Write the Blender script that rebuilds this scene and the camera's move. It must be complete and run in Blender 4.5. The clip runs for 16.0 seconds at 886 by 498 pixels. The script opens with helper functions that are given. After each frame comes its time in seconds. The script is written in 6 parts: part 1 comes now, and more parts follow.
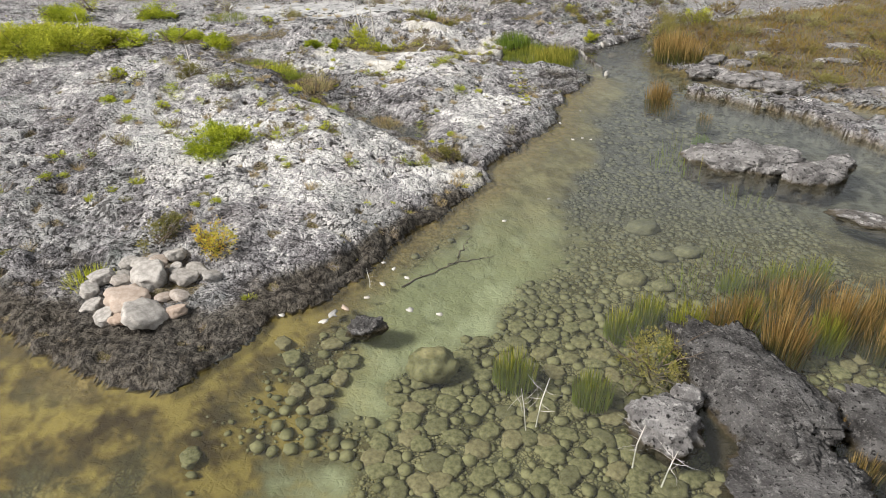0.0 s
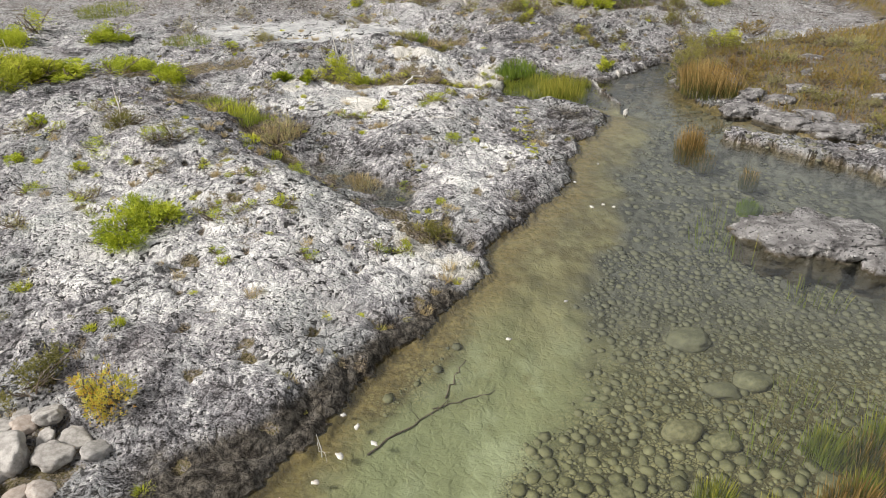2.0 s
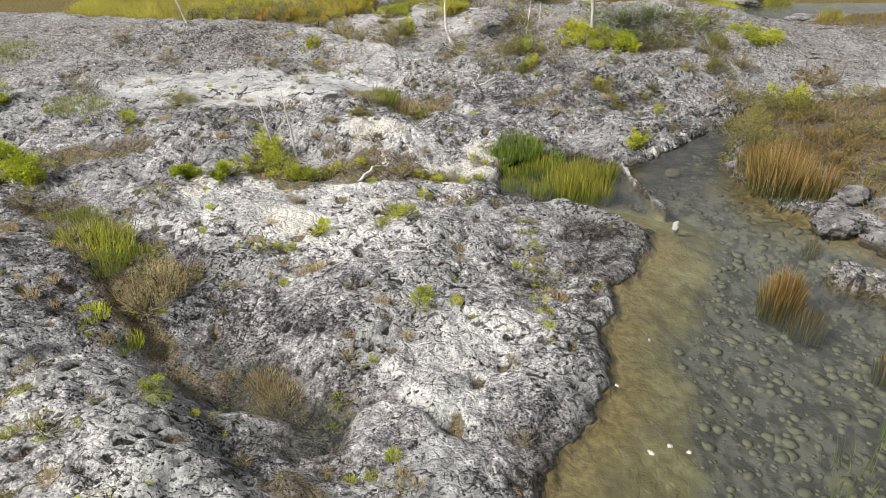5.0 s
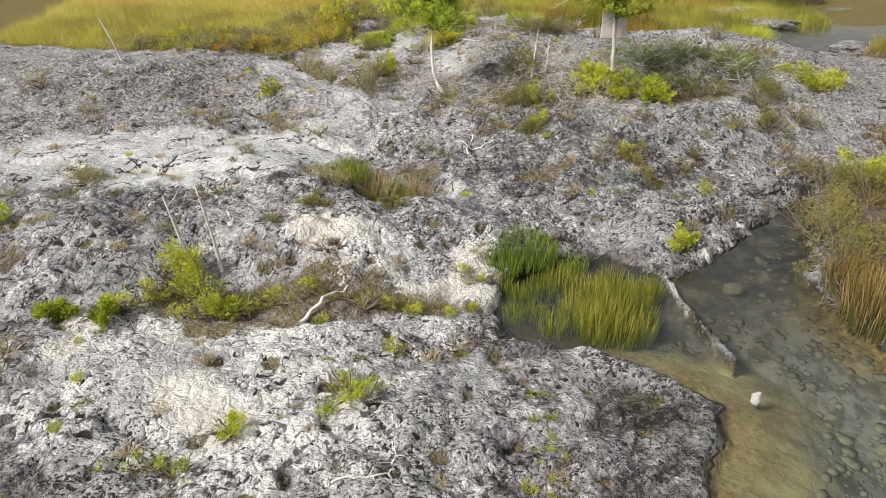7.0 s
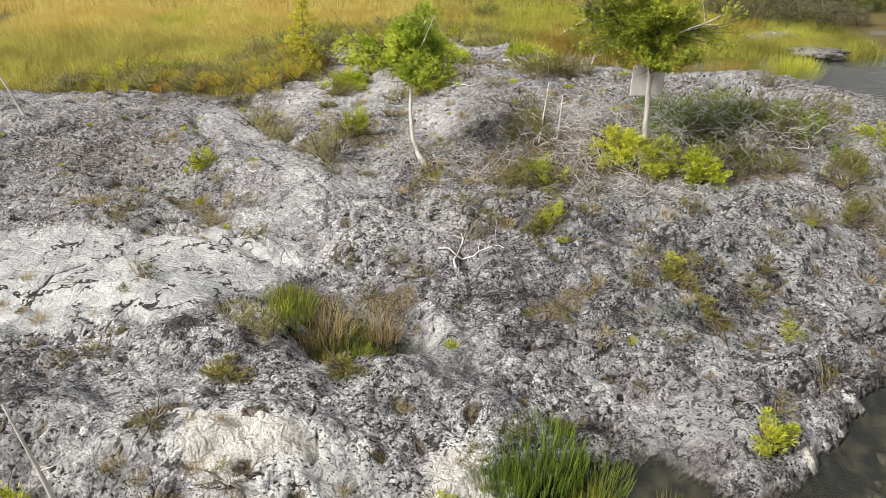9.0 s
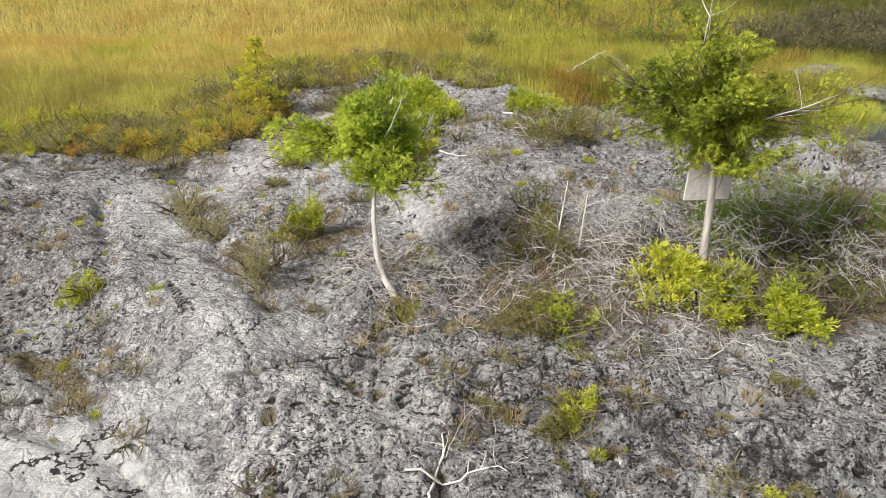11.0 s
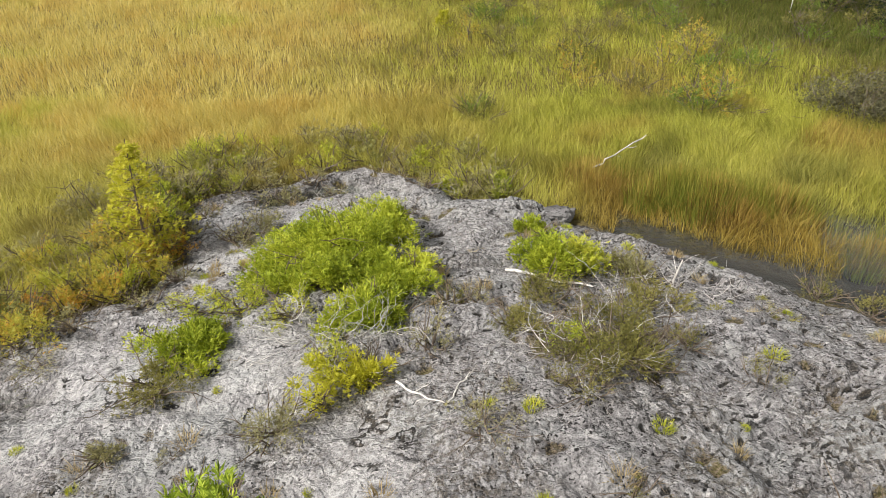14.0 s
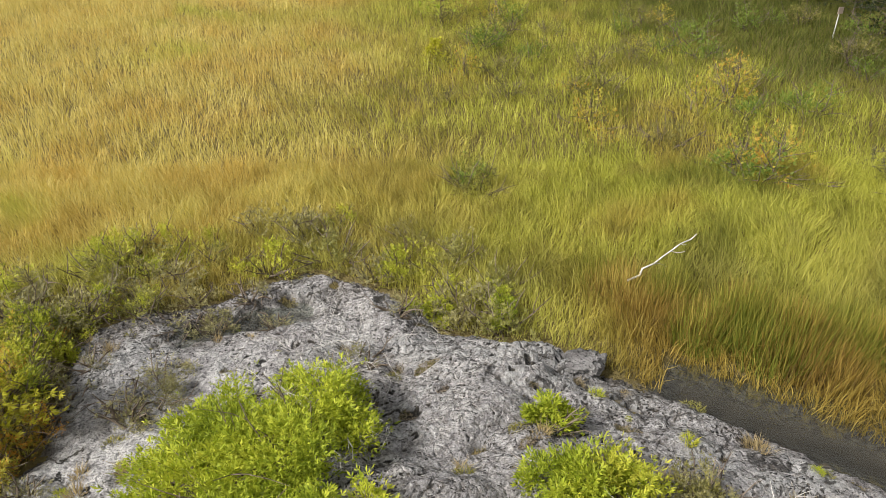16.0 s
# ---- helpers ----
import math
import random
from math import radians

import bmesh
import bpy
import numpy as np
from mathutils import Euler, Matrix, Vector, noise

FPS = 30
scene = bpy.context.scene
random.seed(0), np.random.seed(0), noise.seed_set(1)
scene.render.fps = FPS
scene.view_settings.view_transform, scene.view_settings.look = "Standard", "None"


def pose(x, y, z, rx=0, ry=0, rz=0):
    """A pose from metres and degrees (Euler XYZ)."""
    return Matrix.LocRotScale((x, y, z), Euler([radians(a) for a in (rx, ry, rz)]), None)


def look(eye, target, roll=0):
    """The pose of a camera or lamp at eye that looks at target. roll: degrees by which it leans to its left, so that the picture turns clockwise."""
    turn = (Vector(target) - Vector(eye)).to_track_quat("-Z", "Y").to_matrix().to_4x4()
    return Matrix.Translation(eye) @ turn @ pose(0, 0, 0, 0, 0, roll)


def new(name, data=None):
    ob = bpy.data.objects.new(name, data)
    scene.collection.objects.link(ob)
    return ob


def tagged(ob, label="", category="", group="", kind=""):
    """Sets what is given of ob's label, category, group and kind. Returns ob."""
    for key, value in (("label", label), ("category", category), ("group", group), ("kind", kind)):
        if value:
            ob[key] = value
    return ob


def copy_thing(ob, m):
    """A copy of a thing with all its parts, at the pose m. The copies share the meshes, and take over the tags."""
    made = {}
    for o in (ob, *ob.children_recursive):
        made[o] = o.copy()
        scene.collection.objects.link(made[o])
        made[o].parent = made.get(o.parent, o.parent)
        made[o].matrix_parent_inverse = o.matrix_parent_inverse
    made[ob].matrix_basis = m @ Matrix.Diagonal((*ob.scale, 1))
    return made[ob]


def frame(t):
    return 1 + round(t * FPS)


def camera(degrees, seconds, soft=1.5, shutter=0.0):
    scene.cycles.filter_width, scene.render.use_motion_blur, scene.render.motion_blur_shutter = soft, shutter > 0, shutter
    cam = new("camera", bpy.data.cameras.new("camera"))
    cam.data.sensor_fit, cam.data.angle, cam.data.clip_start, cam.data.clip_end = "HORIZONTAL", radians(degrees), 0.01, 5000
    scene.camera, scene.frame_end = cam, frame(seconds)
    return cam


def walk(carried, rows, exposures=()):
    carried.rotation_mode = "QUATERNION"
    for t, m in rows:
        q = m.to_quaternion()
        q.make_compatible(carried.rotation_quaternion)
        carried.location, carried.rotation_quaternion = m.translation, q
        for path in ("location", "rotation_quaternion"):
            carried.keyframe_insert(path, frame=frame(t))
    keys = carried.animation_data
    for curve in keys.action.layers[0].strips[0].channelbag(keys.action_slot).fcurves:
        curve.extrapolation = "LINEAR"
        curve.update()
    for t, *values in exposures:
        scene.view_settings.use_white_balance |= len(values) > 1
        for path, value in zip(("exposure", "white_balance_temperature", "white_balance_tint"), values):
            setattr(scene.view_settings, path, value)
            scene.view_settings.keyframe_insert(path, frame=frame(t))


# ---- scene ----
cam = camera(64.5, 16.0, 0.9)
METRES, EYE, TILT, LEAN, TURN = 18.072, 3.2, 2.0, 0.0, 0.0
ROWS = [
    (0.0, 0.0, 0.0, 0.0, 0.1, -31.96, -0.16),
    (0.5, 0.0013, 0.0251, -0.0013, 0.07, -31.95, -0.17),
    (1.0, 0.0025, 0.0514, -0.0026, 0.04, -31.94, -0.17),
    (1.5, 0.004, 0.0786, -0.0038, 0.01, -31.93, -0.17),
    (2.0, 0.0058, 0.1067, -0.0053, -0.02, -31.92, -0.16),
    (2.5, 0.0077, 0.1375, -0.007, -0.1, -31.9, -0.15),
    (3.0, 0.0097, 0.1673, -0.0086, -0.17, -31.89, -0.15),
    (3.5, 0.012, 0.1976, -0.0102, -0.24, -31.87, -0.13),
    (4.0, 0.0144, 0.2285, -0.0113, -0.31, -31.89, -0.14),
    (6.5, 0.0261, 0.3904, -0.0162, -0.6, -31.9, -0.13),
    (7.0, 0.0282, 0.4235, -0.0171, -0.64, -31.93, -0.14),
    (7.5, 0.0304, 0.4565, -0.0181, -0.68, -31.95, -0.15),
    (8.0, 0.0331, 0.4891, -0.019, -0.72, -31.99, -0.13),
    (8.5, 0.0355, 0.5219, -0.0204, -0.79, -31.97, -0.14),
    (9.0, 0.0383, 0.5545, -0.0213, -0.81, -32.01, -0.14),
    (11.5, 0.0514, 0.7142, -0.0266, -1.03, -31.99, 0.03),
    (12.0, 0.0541, 0.746, -0.0276, -1.06, -31.94, 0.07),
    (12.5, 0.0566, 0.7776, -0.0288, -1.09, -31.82, 0.05),
    (13.0, 0.0593, 0.8095, -0.0299, -1.12, -31.76, 0.07),
    (13.5, 0.062, 0.8411, -0.0308, -1.15, -31.69, 0.02),
    (14.0, 0.0647, 0.873, -0.0317, -1.14, -31.67, 0.04),
    (14.5, 0.0676, 0.9048, -0.0323, -1.12, -31.7, 0.09),
    (15.0, 0.0704, 0.9364, -0.0332, -1.09, -31.69, 0.07),
    (15.5, 0.0733, 0.9669, -0.0339, -1.09, -31.68, 0.13),
    (16.0, 0.0757, 0.9964, -0.0345, -1.08, -31.7, 0.11),
]
walk(cam, [(t, pose(0, 0, EYE, TILT, LEAN, TURN) @ pose(METRES * x, METRES * y, METRES * z, 90 + pitch, roll, yaw)) for t, x, y, z, yaw, pitch, roll in ROWS])

# ---- light ----
world = bpy.data.worlds.new("sky")
scene.world = world
world.use_nodes = True
wn = world.node_tree
SUN_UP, SUN_ROUND = 42.0, 245.0
sky = wn.nodes.new("ShaderNodeTexSky")
sky.sky_type, sky.sun_disc = "NISHITA", False
sky.sun_elevation, sky.sun_rotation, sky.dust_density = radians(SUN_UP), radians(SUN_ROUND), 5.0
cloud = wn.nodes.new("ShaderNodeMix")
cloud.data_type = "RGBA"
cloud.inputs[0].default_value, cloud.inputs[7].default_value = 0.65, (7.1, 7.05, 6.7, 1)
wn.links.new(sky.outputs[0], cloud.inputs[6])
wn.links.new(cloud.outputs[2], wn.nodes["Background"].inputs["Color"])
wn.nodes["Background"].inputs["Strength"].default_value = 0.070
sun_data = bpy.data.lights.new("sun", "SUN")
sun_data.energy, sun_data.angle, sun_data.color = 4.2, radians(12), (1.0, 0.96, 0.90)
sun = new("sun", sun_data)
sun.matrix_world = look((0, 0, 0), (-math.sin(radians(SUN_ROUND)) * math.cos(radians(SUN_UP)), -math.cos(radians(SUN_ROUND)) * math.cos(radians(SUN_UP)), -math.sin(radians(SUN_UP))))
scene.view_settings.exposure = 0.46


# ---- materials ----
class Nodes:
    """A short way to write node materials."""

    def __init__(self, name):
        self.material = bpy.data.materials.new(name)
        self.material.use_nodes = True
        self.tree = self.material.node_tree
        self.surface = self.tree.nodes["Principled BSDF"]
        self.out = self.tree.nodes["Material Output"]

    def add(self, kind, inputs=(), operation="", data_type="", blend_type="", feature="", interpolation_type="", attribute_name=""):
        node = self.tree.nodes.new("ShaderNode" + kind)
        if operation:
            node.operation = operation
        if data_type:
            node.data_type, node.blend_type = data_type, blend_type
        if feature:
            node.feature = feature
        if interpolation_type:
            node.interpolation_type = interpolation_type
        if attribute_name:
            node.attribute_name = attribute_name
        for key, value in dict(inputs).items():
            self.put(node, key, value)
        return node

    def put(self, node, key, value):
        if isinstance(value, bpy.types.NodeSocket):
            self.tree.links.new(value, node.inputs[key])
        elif value is not None:
            node.inputs[key].default_value = value

    def place(self):
        return self.add("NewGeometry").outputs["Position"]

    def noise(self, scale, detail=4, rough_=0.55, at=None, stretch=None):
        at = at or self.place()
        if stretch:
            at = self.add("VectorMath", {0: at, 1: stretch}, operation="MULTIPLY").outputs[0]
        return self.add("TexNoise", {"Vector": at, "Scale": scale, "Detail": detail, "Roughness": rough_}).outputs["Fac"]

    def cells(self, scale, feature="F1", at=None):
        return self.add("TexVoronoi", {"Vector": at or self.place(), "Scale": scale}, feature=feature).outputs["Distance"]

    def step(self, value, low, high, to0=0.0, to1=1.0):
        return self.add("MapRange", {0: value, 1: low, 2: high, 3: to0, 4: to1}, interpolation_type="SMOOTHSTEP").outputs[0]

    def math(self, op, a, b=None):
        return self.add("Math", {0: a, 1: b}, operation=op).outputs[0]

    def mix(self, fac, a, b, blend="MIX"):
        node = self.add("Mix", data_type="RGBA", blend_type=blend)
        for key, value in ((0, fac), (6, a), (7, b)):
            self.put(node, key, (*value, 1) if isinstance(value, tuple) and len(value) == 3 else value)
        return node.outputs[2]

    def attr(self, name):
        return self.add("Attribute", attribute_name=name).outputs["Fac"]

    def finish(self, colour, roughness=0.9, bump=None, strength=0.5, distance=0.01, gloss=0.3, through_=0.0):
        self.put(self.surface, "Base Color", (*colour, 1) if isinstance(colour, tuple) else colour)
        self.put(self.surface, "Roughness", roughness)
        self.put(self.surface, "Specular IOR Level", gloss)
        if bump is not None:
            self.put(self.surface, "Normal", self.add("Bump", {"Height": bump, "Strength": strength, "Distance": distance}).outputs[0])
        if through_:
            leaf = self.add("BsdfTranslucent", {"Color": colour if not isinstance(colour, tuple) else (*colour, 1)})
            both = self.add("MixShader", {0: through_, 1: self.surface.outputs[0], 2: leaf.outputs[0]})
            self.tree.links.new(both.outputs[0], self.out.inputs[0])
        return self.material


def ground_material():
    n = Nodes("weathered_limestone_ground")
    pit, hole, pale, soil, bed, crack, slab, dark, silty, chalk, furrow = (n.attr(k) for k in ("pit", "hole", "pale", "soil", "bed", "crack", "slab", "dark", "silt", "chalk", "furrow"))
    wet, nook_shade = n.attr("wet"), n.attr("nook_shade")
    swirl = n.add("VectorMath", {0: n.add("TexNoise", {"Vector": n.place(), "Scale": 13.0, "Detail": 3.0}).outputs["Color"], 1: (0.11, 0.11, 0.11)}, operation="MULTIPLY").outputs[0]
    warped = n.add("VectorMath", {0: n.place(), 1: swirl}, operation="ADD").outputs[0]
    big, mid, small, fine = n.noise(0.9, 5), n.noise(4, 7, 0.68), n.noise(17, 7, 0.72), n.noise(75, 5, 0.75)
    flow = n.noise(8, 6, 0.62, None, (0.55, 1.0, 1.0))
    xyz = n.add("SeparateXYZ", {0: n.place()})
    # grey limestone mottled with pale and dark lichen, darker along the furrows
    def wide(value, gain):
        return n.math("MULTIPLY", n.math("SUBTRACT", value, 0.5), gain)

    tone = n.math("ADD", wide(mid, 1.7), n.math("ADD", wide(small, 1.9), wide(fine, 1.9)))
    tone = n.math("ADD", tone, n.math("ADD", n.math("ADD", n.math("MULTIPLY", pale, 0.24), n.math("MULTIPLY", chalk, 0.7)), n.math("ADD", wide(big, 0.95), n.math("MULTIPLY", dark, -0.12))))
    ramp = n.add("ValToRGB", {0: n.math("ADD", n.math("SUBTRACT", tone, n.math("MULTIPLY", furrow, 0.10)), 0.495)})
    shades = ((0.06, (0.045, 0.043, 0.045)), (0.28, (0.17, 0.163, 0.171)), (0.48, (0.305, 0.295, 0.308)), (0.68, (0.49, 0.48, 0.485)), (0.88, (0.80, 0.785, 0.765)))
    for k, (at, c) in enumerate(shades):
        e = ramp.color_ramp.elements[k] if k < 2 else ramp.color_ramp.elements.new(at)
        e.position, e.color = at, (*c, 1)
    stone = ramp.outputs[0]
    stone = n.mix(n.math("MULTIPLY", n.step(n.noise(1.6, 5), 0.54, 0.68), 0.35), stone, n.mix(small, (0.26, 0.30, 0.28), (0.48, 0.52, 0.49)))
    stone = n.mix(n.math("MULTIPLY", n.step(n.noise(1.1, 4, 0.6), 0.52, 0.70), 0.35), stone, n.mix(small, (0.17, 0.145, 0.15), (0.36, 0.32, 0.32)))
    stone = n.mix(n.math("MULTIPLY", n.step(slab, 0.2, 1.0), 0.8), stone, n.mix(n.step(mid, 0.36, 0.66), (0.33, 0.335, 0.34), (0.55, 0.555, 0.55)))
    far = n.math("MULTIPLY", n.step(n.math("ADD", xyz.outputs[1], wide(big, 3.0)), 14.0, 16.5), 0.68)
    stone = n.mix(far, stone, n.mix(n.step(n.math("ADD", n.math("MULTIPLY", small, 0.6), n.math("MULTIPLY", fine, 0.4)), 0.36, 0.64), (0.20, 0.19, 0.192), (0.54, 0.525, 0.525)))
    # smooth grey lichen in wide patches
    calm = n.math("MULTIPLY", n.step(n.math("ADD", n.noise(1.7, 5, 0.6), wide(mid, 0.25)), 0.50, 0.60), 0.7)
    stone = n.mix(calm, stone, n.mix(n.step(small, 0.35, 0.65), (0.31, 0.312, 0.315), (0.49, 0.49, 0.485)))
    # black specks of lichen, drawn out along the beds, dark joints, and pits with shade painted in
    lean = n.math("ADD", wide(flow, 0.25), n.math("ADD", n.math("MULTIPLY", dark, 0.025), wide(n.noise(1.3, 4), 0.3)))
    holes_ = n.math("ADD", n.cells(19, "F1", n.add("VectorMath", {0: warped, 1: (0.7, 1.0, 1.0)}, operation="MULTIPLY").outputs[0]), n.math("ADD", wide(small, -0.55), n.math("MULTIPLY", lean, -0.9)))
    specks = n.step(holes_, 0.17, 0.11)
    dots = n.step(n.math("ADD", n.noise(60, 3, 0.6, None, (0.7, 1.0, 1.0)), lean), 0.625, 0.64)
    specks = n.math("MAXIMUM", specks, dots)
    net = n.cells(12, "DISTANCE_TO_EDGE", warped)
    specks = n.math("MAXIMUM", specks, n.math("MULTIPLY", n.step(net, 0.06, 0.02), n.math("MULTIPLY", n.step(xyz.outputs[1], 19.0, 16.5, 0.75, 1.0), n.math("MULTIPLY", n.step(n.noise(2.6, 6, 0.65), 0.46, 0.54), n.step(n.noise(11, 3, 0.6), 0.47, 0.55)))))
    specks = n.math("MULTIPLY", specks, n.math("SUBTRACT", 1.0, n.math("MULTIPLY", slab, 0.85)))
    vein = n.math("ABSOLUTE", n.math("SUBTRACT", n.noise(2.4, 5, 0.6), 0.5))
    vein = n.math("MULTIPLY", n.step(vein, 0.02, 0.009), n.math("MULTIPLY", n.step(n.noise(3.3, 3), 0.47, 0.54), n.step(n.math("ADD", slab, wide(big, 1.2)), 0.15, 0.45)))
    specks = n.math("MAXIMUM", specks, vein)
    # pits darken along with the lichen, their shade put into the colour
    lichen_and_shade = n.math("MAXIMUM", specks, n.math("MAXIMUM", n.step(n.math("ADD", pit, n.math("MULTIPLY", n.math("SUBTRACT", fine, 0.5), 0.6)), 0.45, 0.7), n.step(crack, 0.3, 0.8)))
    stone = n.mix(n.math("MULTIPLY", lichen_and_shade, 0.95), stone, n.mix(n.step(fine, 0.45, 0.65), (0.010, 0.010, 0.010), (0.05, 0.046, 0.04)))
    # creases between knobs near black: shade painted in, broken up like lichen
    stone = n.mix(n.math("MULTIPLY", n.step(n.math("ADD", nook_shade, wide(n.noise(24, 5, 0.7), 1.8)), 0.58, 0.76), 0.8), stone, n.mix(n.step(fine, 0.42, 0.62), (0.014, 0.014, 0.014), (0.085, 0.08, 0.078)))
    tide = n.math("ADD", xyz.outputs[2], n.math("MULTIPLY", n.math("SUBTRACT", n.noise(5, 5), 0.5), 0.25))
    stone = n.mix(n.math("MULTIPLY", n.step(n.math("ADD", chalk, wide(small, 0.7)), 0.35, 0.6), 0.85), stone, n.mix(n.step(fine, 0.35, 0.6), (0.50, 0.47, 0.42), (0.80, 0.77, 0.72)))
    crumbs = n.math("MULTIPLY", n.step(n.noise(26, 5, 0.75), 0.47, 0.55), n.math("MULTIPLY", n.step(n.math("ADD", xyz.outputs[1], wide(mid, 2.0)), 14.8, 16.8), n.step(n.math("ADD", n.noise(0.9, 4), n.math("MULTIPLY", slab, -0.4)), 0.36, 0.5)))
    stone = n.mix(n.math("MULTIPLY", crumbs, n.step(xyz.outputs[1], 17.5, 20.0, 0.7, 0.35)), stone, n.mix(n.step(fine, 0.45, 0.6), (0.07, 0.058, 0.045), (0.21, 0.175, 0.135)))
    band = n.math("ADD", tide, n.math("MULTIPLY", wet, -0.24))
    stone = n.mix(n.step(band, -0.08, 0.10, 0.92, 0.0), stone, n.mix(n.step(small, 0.4, 0.62), (0.022, 0.018, 0.014), (0.135, 0.118, 0.095)))
    # thin soil with moss, needles and dead grass
    moss = n.mix(n.step(mid, 0.4, 0.6), (0.075, 0.058, 0.045), (0.12, 0.105, 0.04))
    moss = n.mix(n.step(fine, 0.45, 0.6), moss, (0.26, 0.21, 0.15))
    moss = n.mix(n.step(small, 0.54, 0.62), moss, (0.24, 0.22, 0.21))
    litter = n.mix(small, (0.09, 0.072, 0.028), (0.25, 0.20, 0.08))
    moss = n.mix(n.math("MULTIPLY", n.step(xyz.outputs[1], 20.0, 21.0), n.step(xyz.outputs[2], 0.12, 0.02)), moss, litter)
    patchy = n.math("ADD", wide(small, 3.0), n.math("ADD", wide(mid, 2.0), wide(fine, 1.6)))
    cover = n.step(n.math("ADD", n.math("MAXIMUM", n.math("MULTIPLY", soil, 0.9), n.math("MULTIPLY", hole, 0.9)), n.math("MULTIPLY", patchy, n.step(n.math("ADD", soil, hole), 0.05, 0.3))), 0.5, 0.7)
    fen = n.math("MULTIPLY", n.step(xyz.outputs[1], 19.6, 20.4), n.step(soil, 0.6, 0.9))
    colour = n.mix(n.math("MAXIMUM", cover, fen), stone, moss)
    # bed: pale green silt, else ochre gravel and stones with dark gaps, mud in the fen
    silt = n.mix(n.step(n.noise(2.2, 5), 0.42, 0.62), (0.25, 0.265, 0.15), (0.35, 0.375, 0.24))
    silt = n.mix(n.math("MULTIPLY", n.step(n.noise(4.5, 7, 0.7), 0.55, 0.72), 0.5), silt, n.mix(n.step(small, 0.42, 0.6), (0.10, 0.085, 0.035), (0.25, 0.22, 0.10)))
    far_silt = n.mix(n.step(mid, 0.40, 0.60), (0.15, 0.125, 0.06), (0.25, 0.225, 0.12))
    silt = n.mix(n.step(n.math("ADD", xyz.outputs[1], wide(mid, 2.0)), 5.2, 7.4), silt, far_silt)
    gaps = n.step(n.cells(17, "DISTANCE_TO_EDGE"), 0.02, 0.10)
    gaps2 = n.step(n.cells(38, "DISTANCE_TO_EDGE"), 0.02, 0.12)
    gravel = n.mix(n.step(n.noise(6, 5), 0.4, 0.6), (0.11, 0.10, 0.05), (0.27, 0.245, 0.13))
    gravel = n.mix(n.math("MULTIPLY", n.math("MINIMUM", gaps, gaps2), 1.0), (0.05, 0.046, 0.025), gravel)
    gravel = n.mix(n.step(xyz.outputs[1], 5.5, 7.5), gravel, n.mix(n.step(n.noise(9, 5, 0.6, None, (1, 0.6, 1)), 0.42, 0.58), (0.055, 0.055, 0.05), (0.13, 0.128, 0.115)))
    ochre = n.mix(n.step(small, 0.4, 0.62), (0.12, 0.085, 0.03), (0.29, 0.21, 0.085))
    shore = n.step(xyz.outputs[2], -0.11, -0.03)
    bottom = n.mix(n.step(n.math("ADD", silty, wide(mid, 0.5)), 0.0, 1.1), gravel, silt)
    bottom = n.mix(n.math("MULTIPLY", shore, 0.85), bottom, ochre)
    near = n.math("MULTIPLY", n.step(xyz.outputs[0], -0.2, -1.2), n.step(n.noise(1.5, 5), 0.3, 0.5))
    bottom = n.mix(near, bottom, n.mix(n.step(n.noise(3, 6, 0.65), 0.4, 0.62), (0.05, 0.033, 0.012), (0.26, 0.20, 0.06)))
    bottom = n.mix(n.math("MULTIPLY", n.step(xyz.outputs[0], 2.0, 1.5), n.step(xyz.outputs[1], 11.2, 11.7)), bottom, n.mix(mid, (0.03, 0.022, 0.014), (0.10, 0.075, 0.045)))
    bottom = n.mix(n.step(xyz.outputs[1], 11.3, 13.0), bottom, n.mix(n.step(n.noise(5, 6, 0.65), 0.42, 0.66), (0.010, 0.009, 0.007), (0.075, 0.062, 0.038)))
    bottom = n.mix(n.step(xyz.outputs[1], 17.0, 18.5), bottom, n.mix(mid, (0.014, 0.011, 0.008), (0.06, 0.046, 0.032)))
    murk = n.math("MULTIPLY", n.step(xyz.outputs[0], 1.6, 2.6), n.step(xyz.outputs[1], 6.6, 4.8))
    bottom = n.mix(n.math("MULTIPLY", murk, 0.6), bottom, n.mix(n.step(mid, 0.4, 0.6), (0.035, 0.028, 0.015), (0.13, 0.105, 0.05)))
    colour = n.mix(bed, colour, bottom)
    relief = n.math("ADD", n.math("ADD", small, n.math("MULTIPLY", n.step(holes_, 0.08, 0.32), 0.35)), n.math("ADD", n.math("MULTIPLY", fine, 0.5), n.math("MULTIPLY", n.noise(38, 4, 0.6), 0.6)))
    relief = n.math("ADD", relief, n.math("MULTIPLY", n.step(net, 0.0, 0.25), 0.45))
    relief = n.math("MULTIPLY", relief, n.math("SUBTRACT", 1.0, n.math("MAXIMUM", n.math("MULTIPLY", bed, 0.85), n.math("MULTIPLY", slab, 0.6))))
    return n.finish(colour, 0.92, relief, 1.0, 0.035, 0.15)


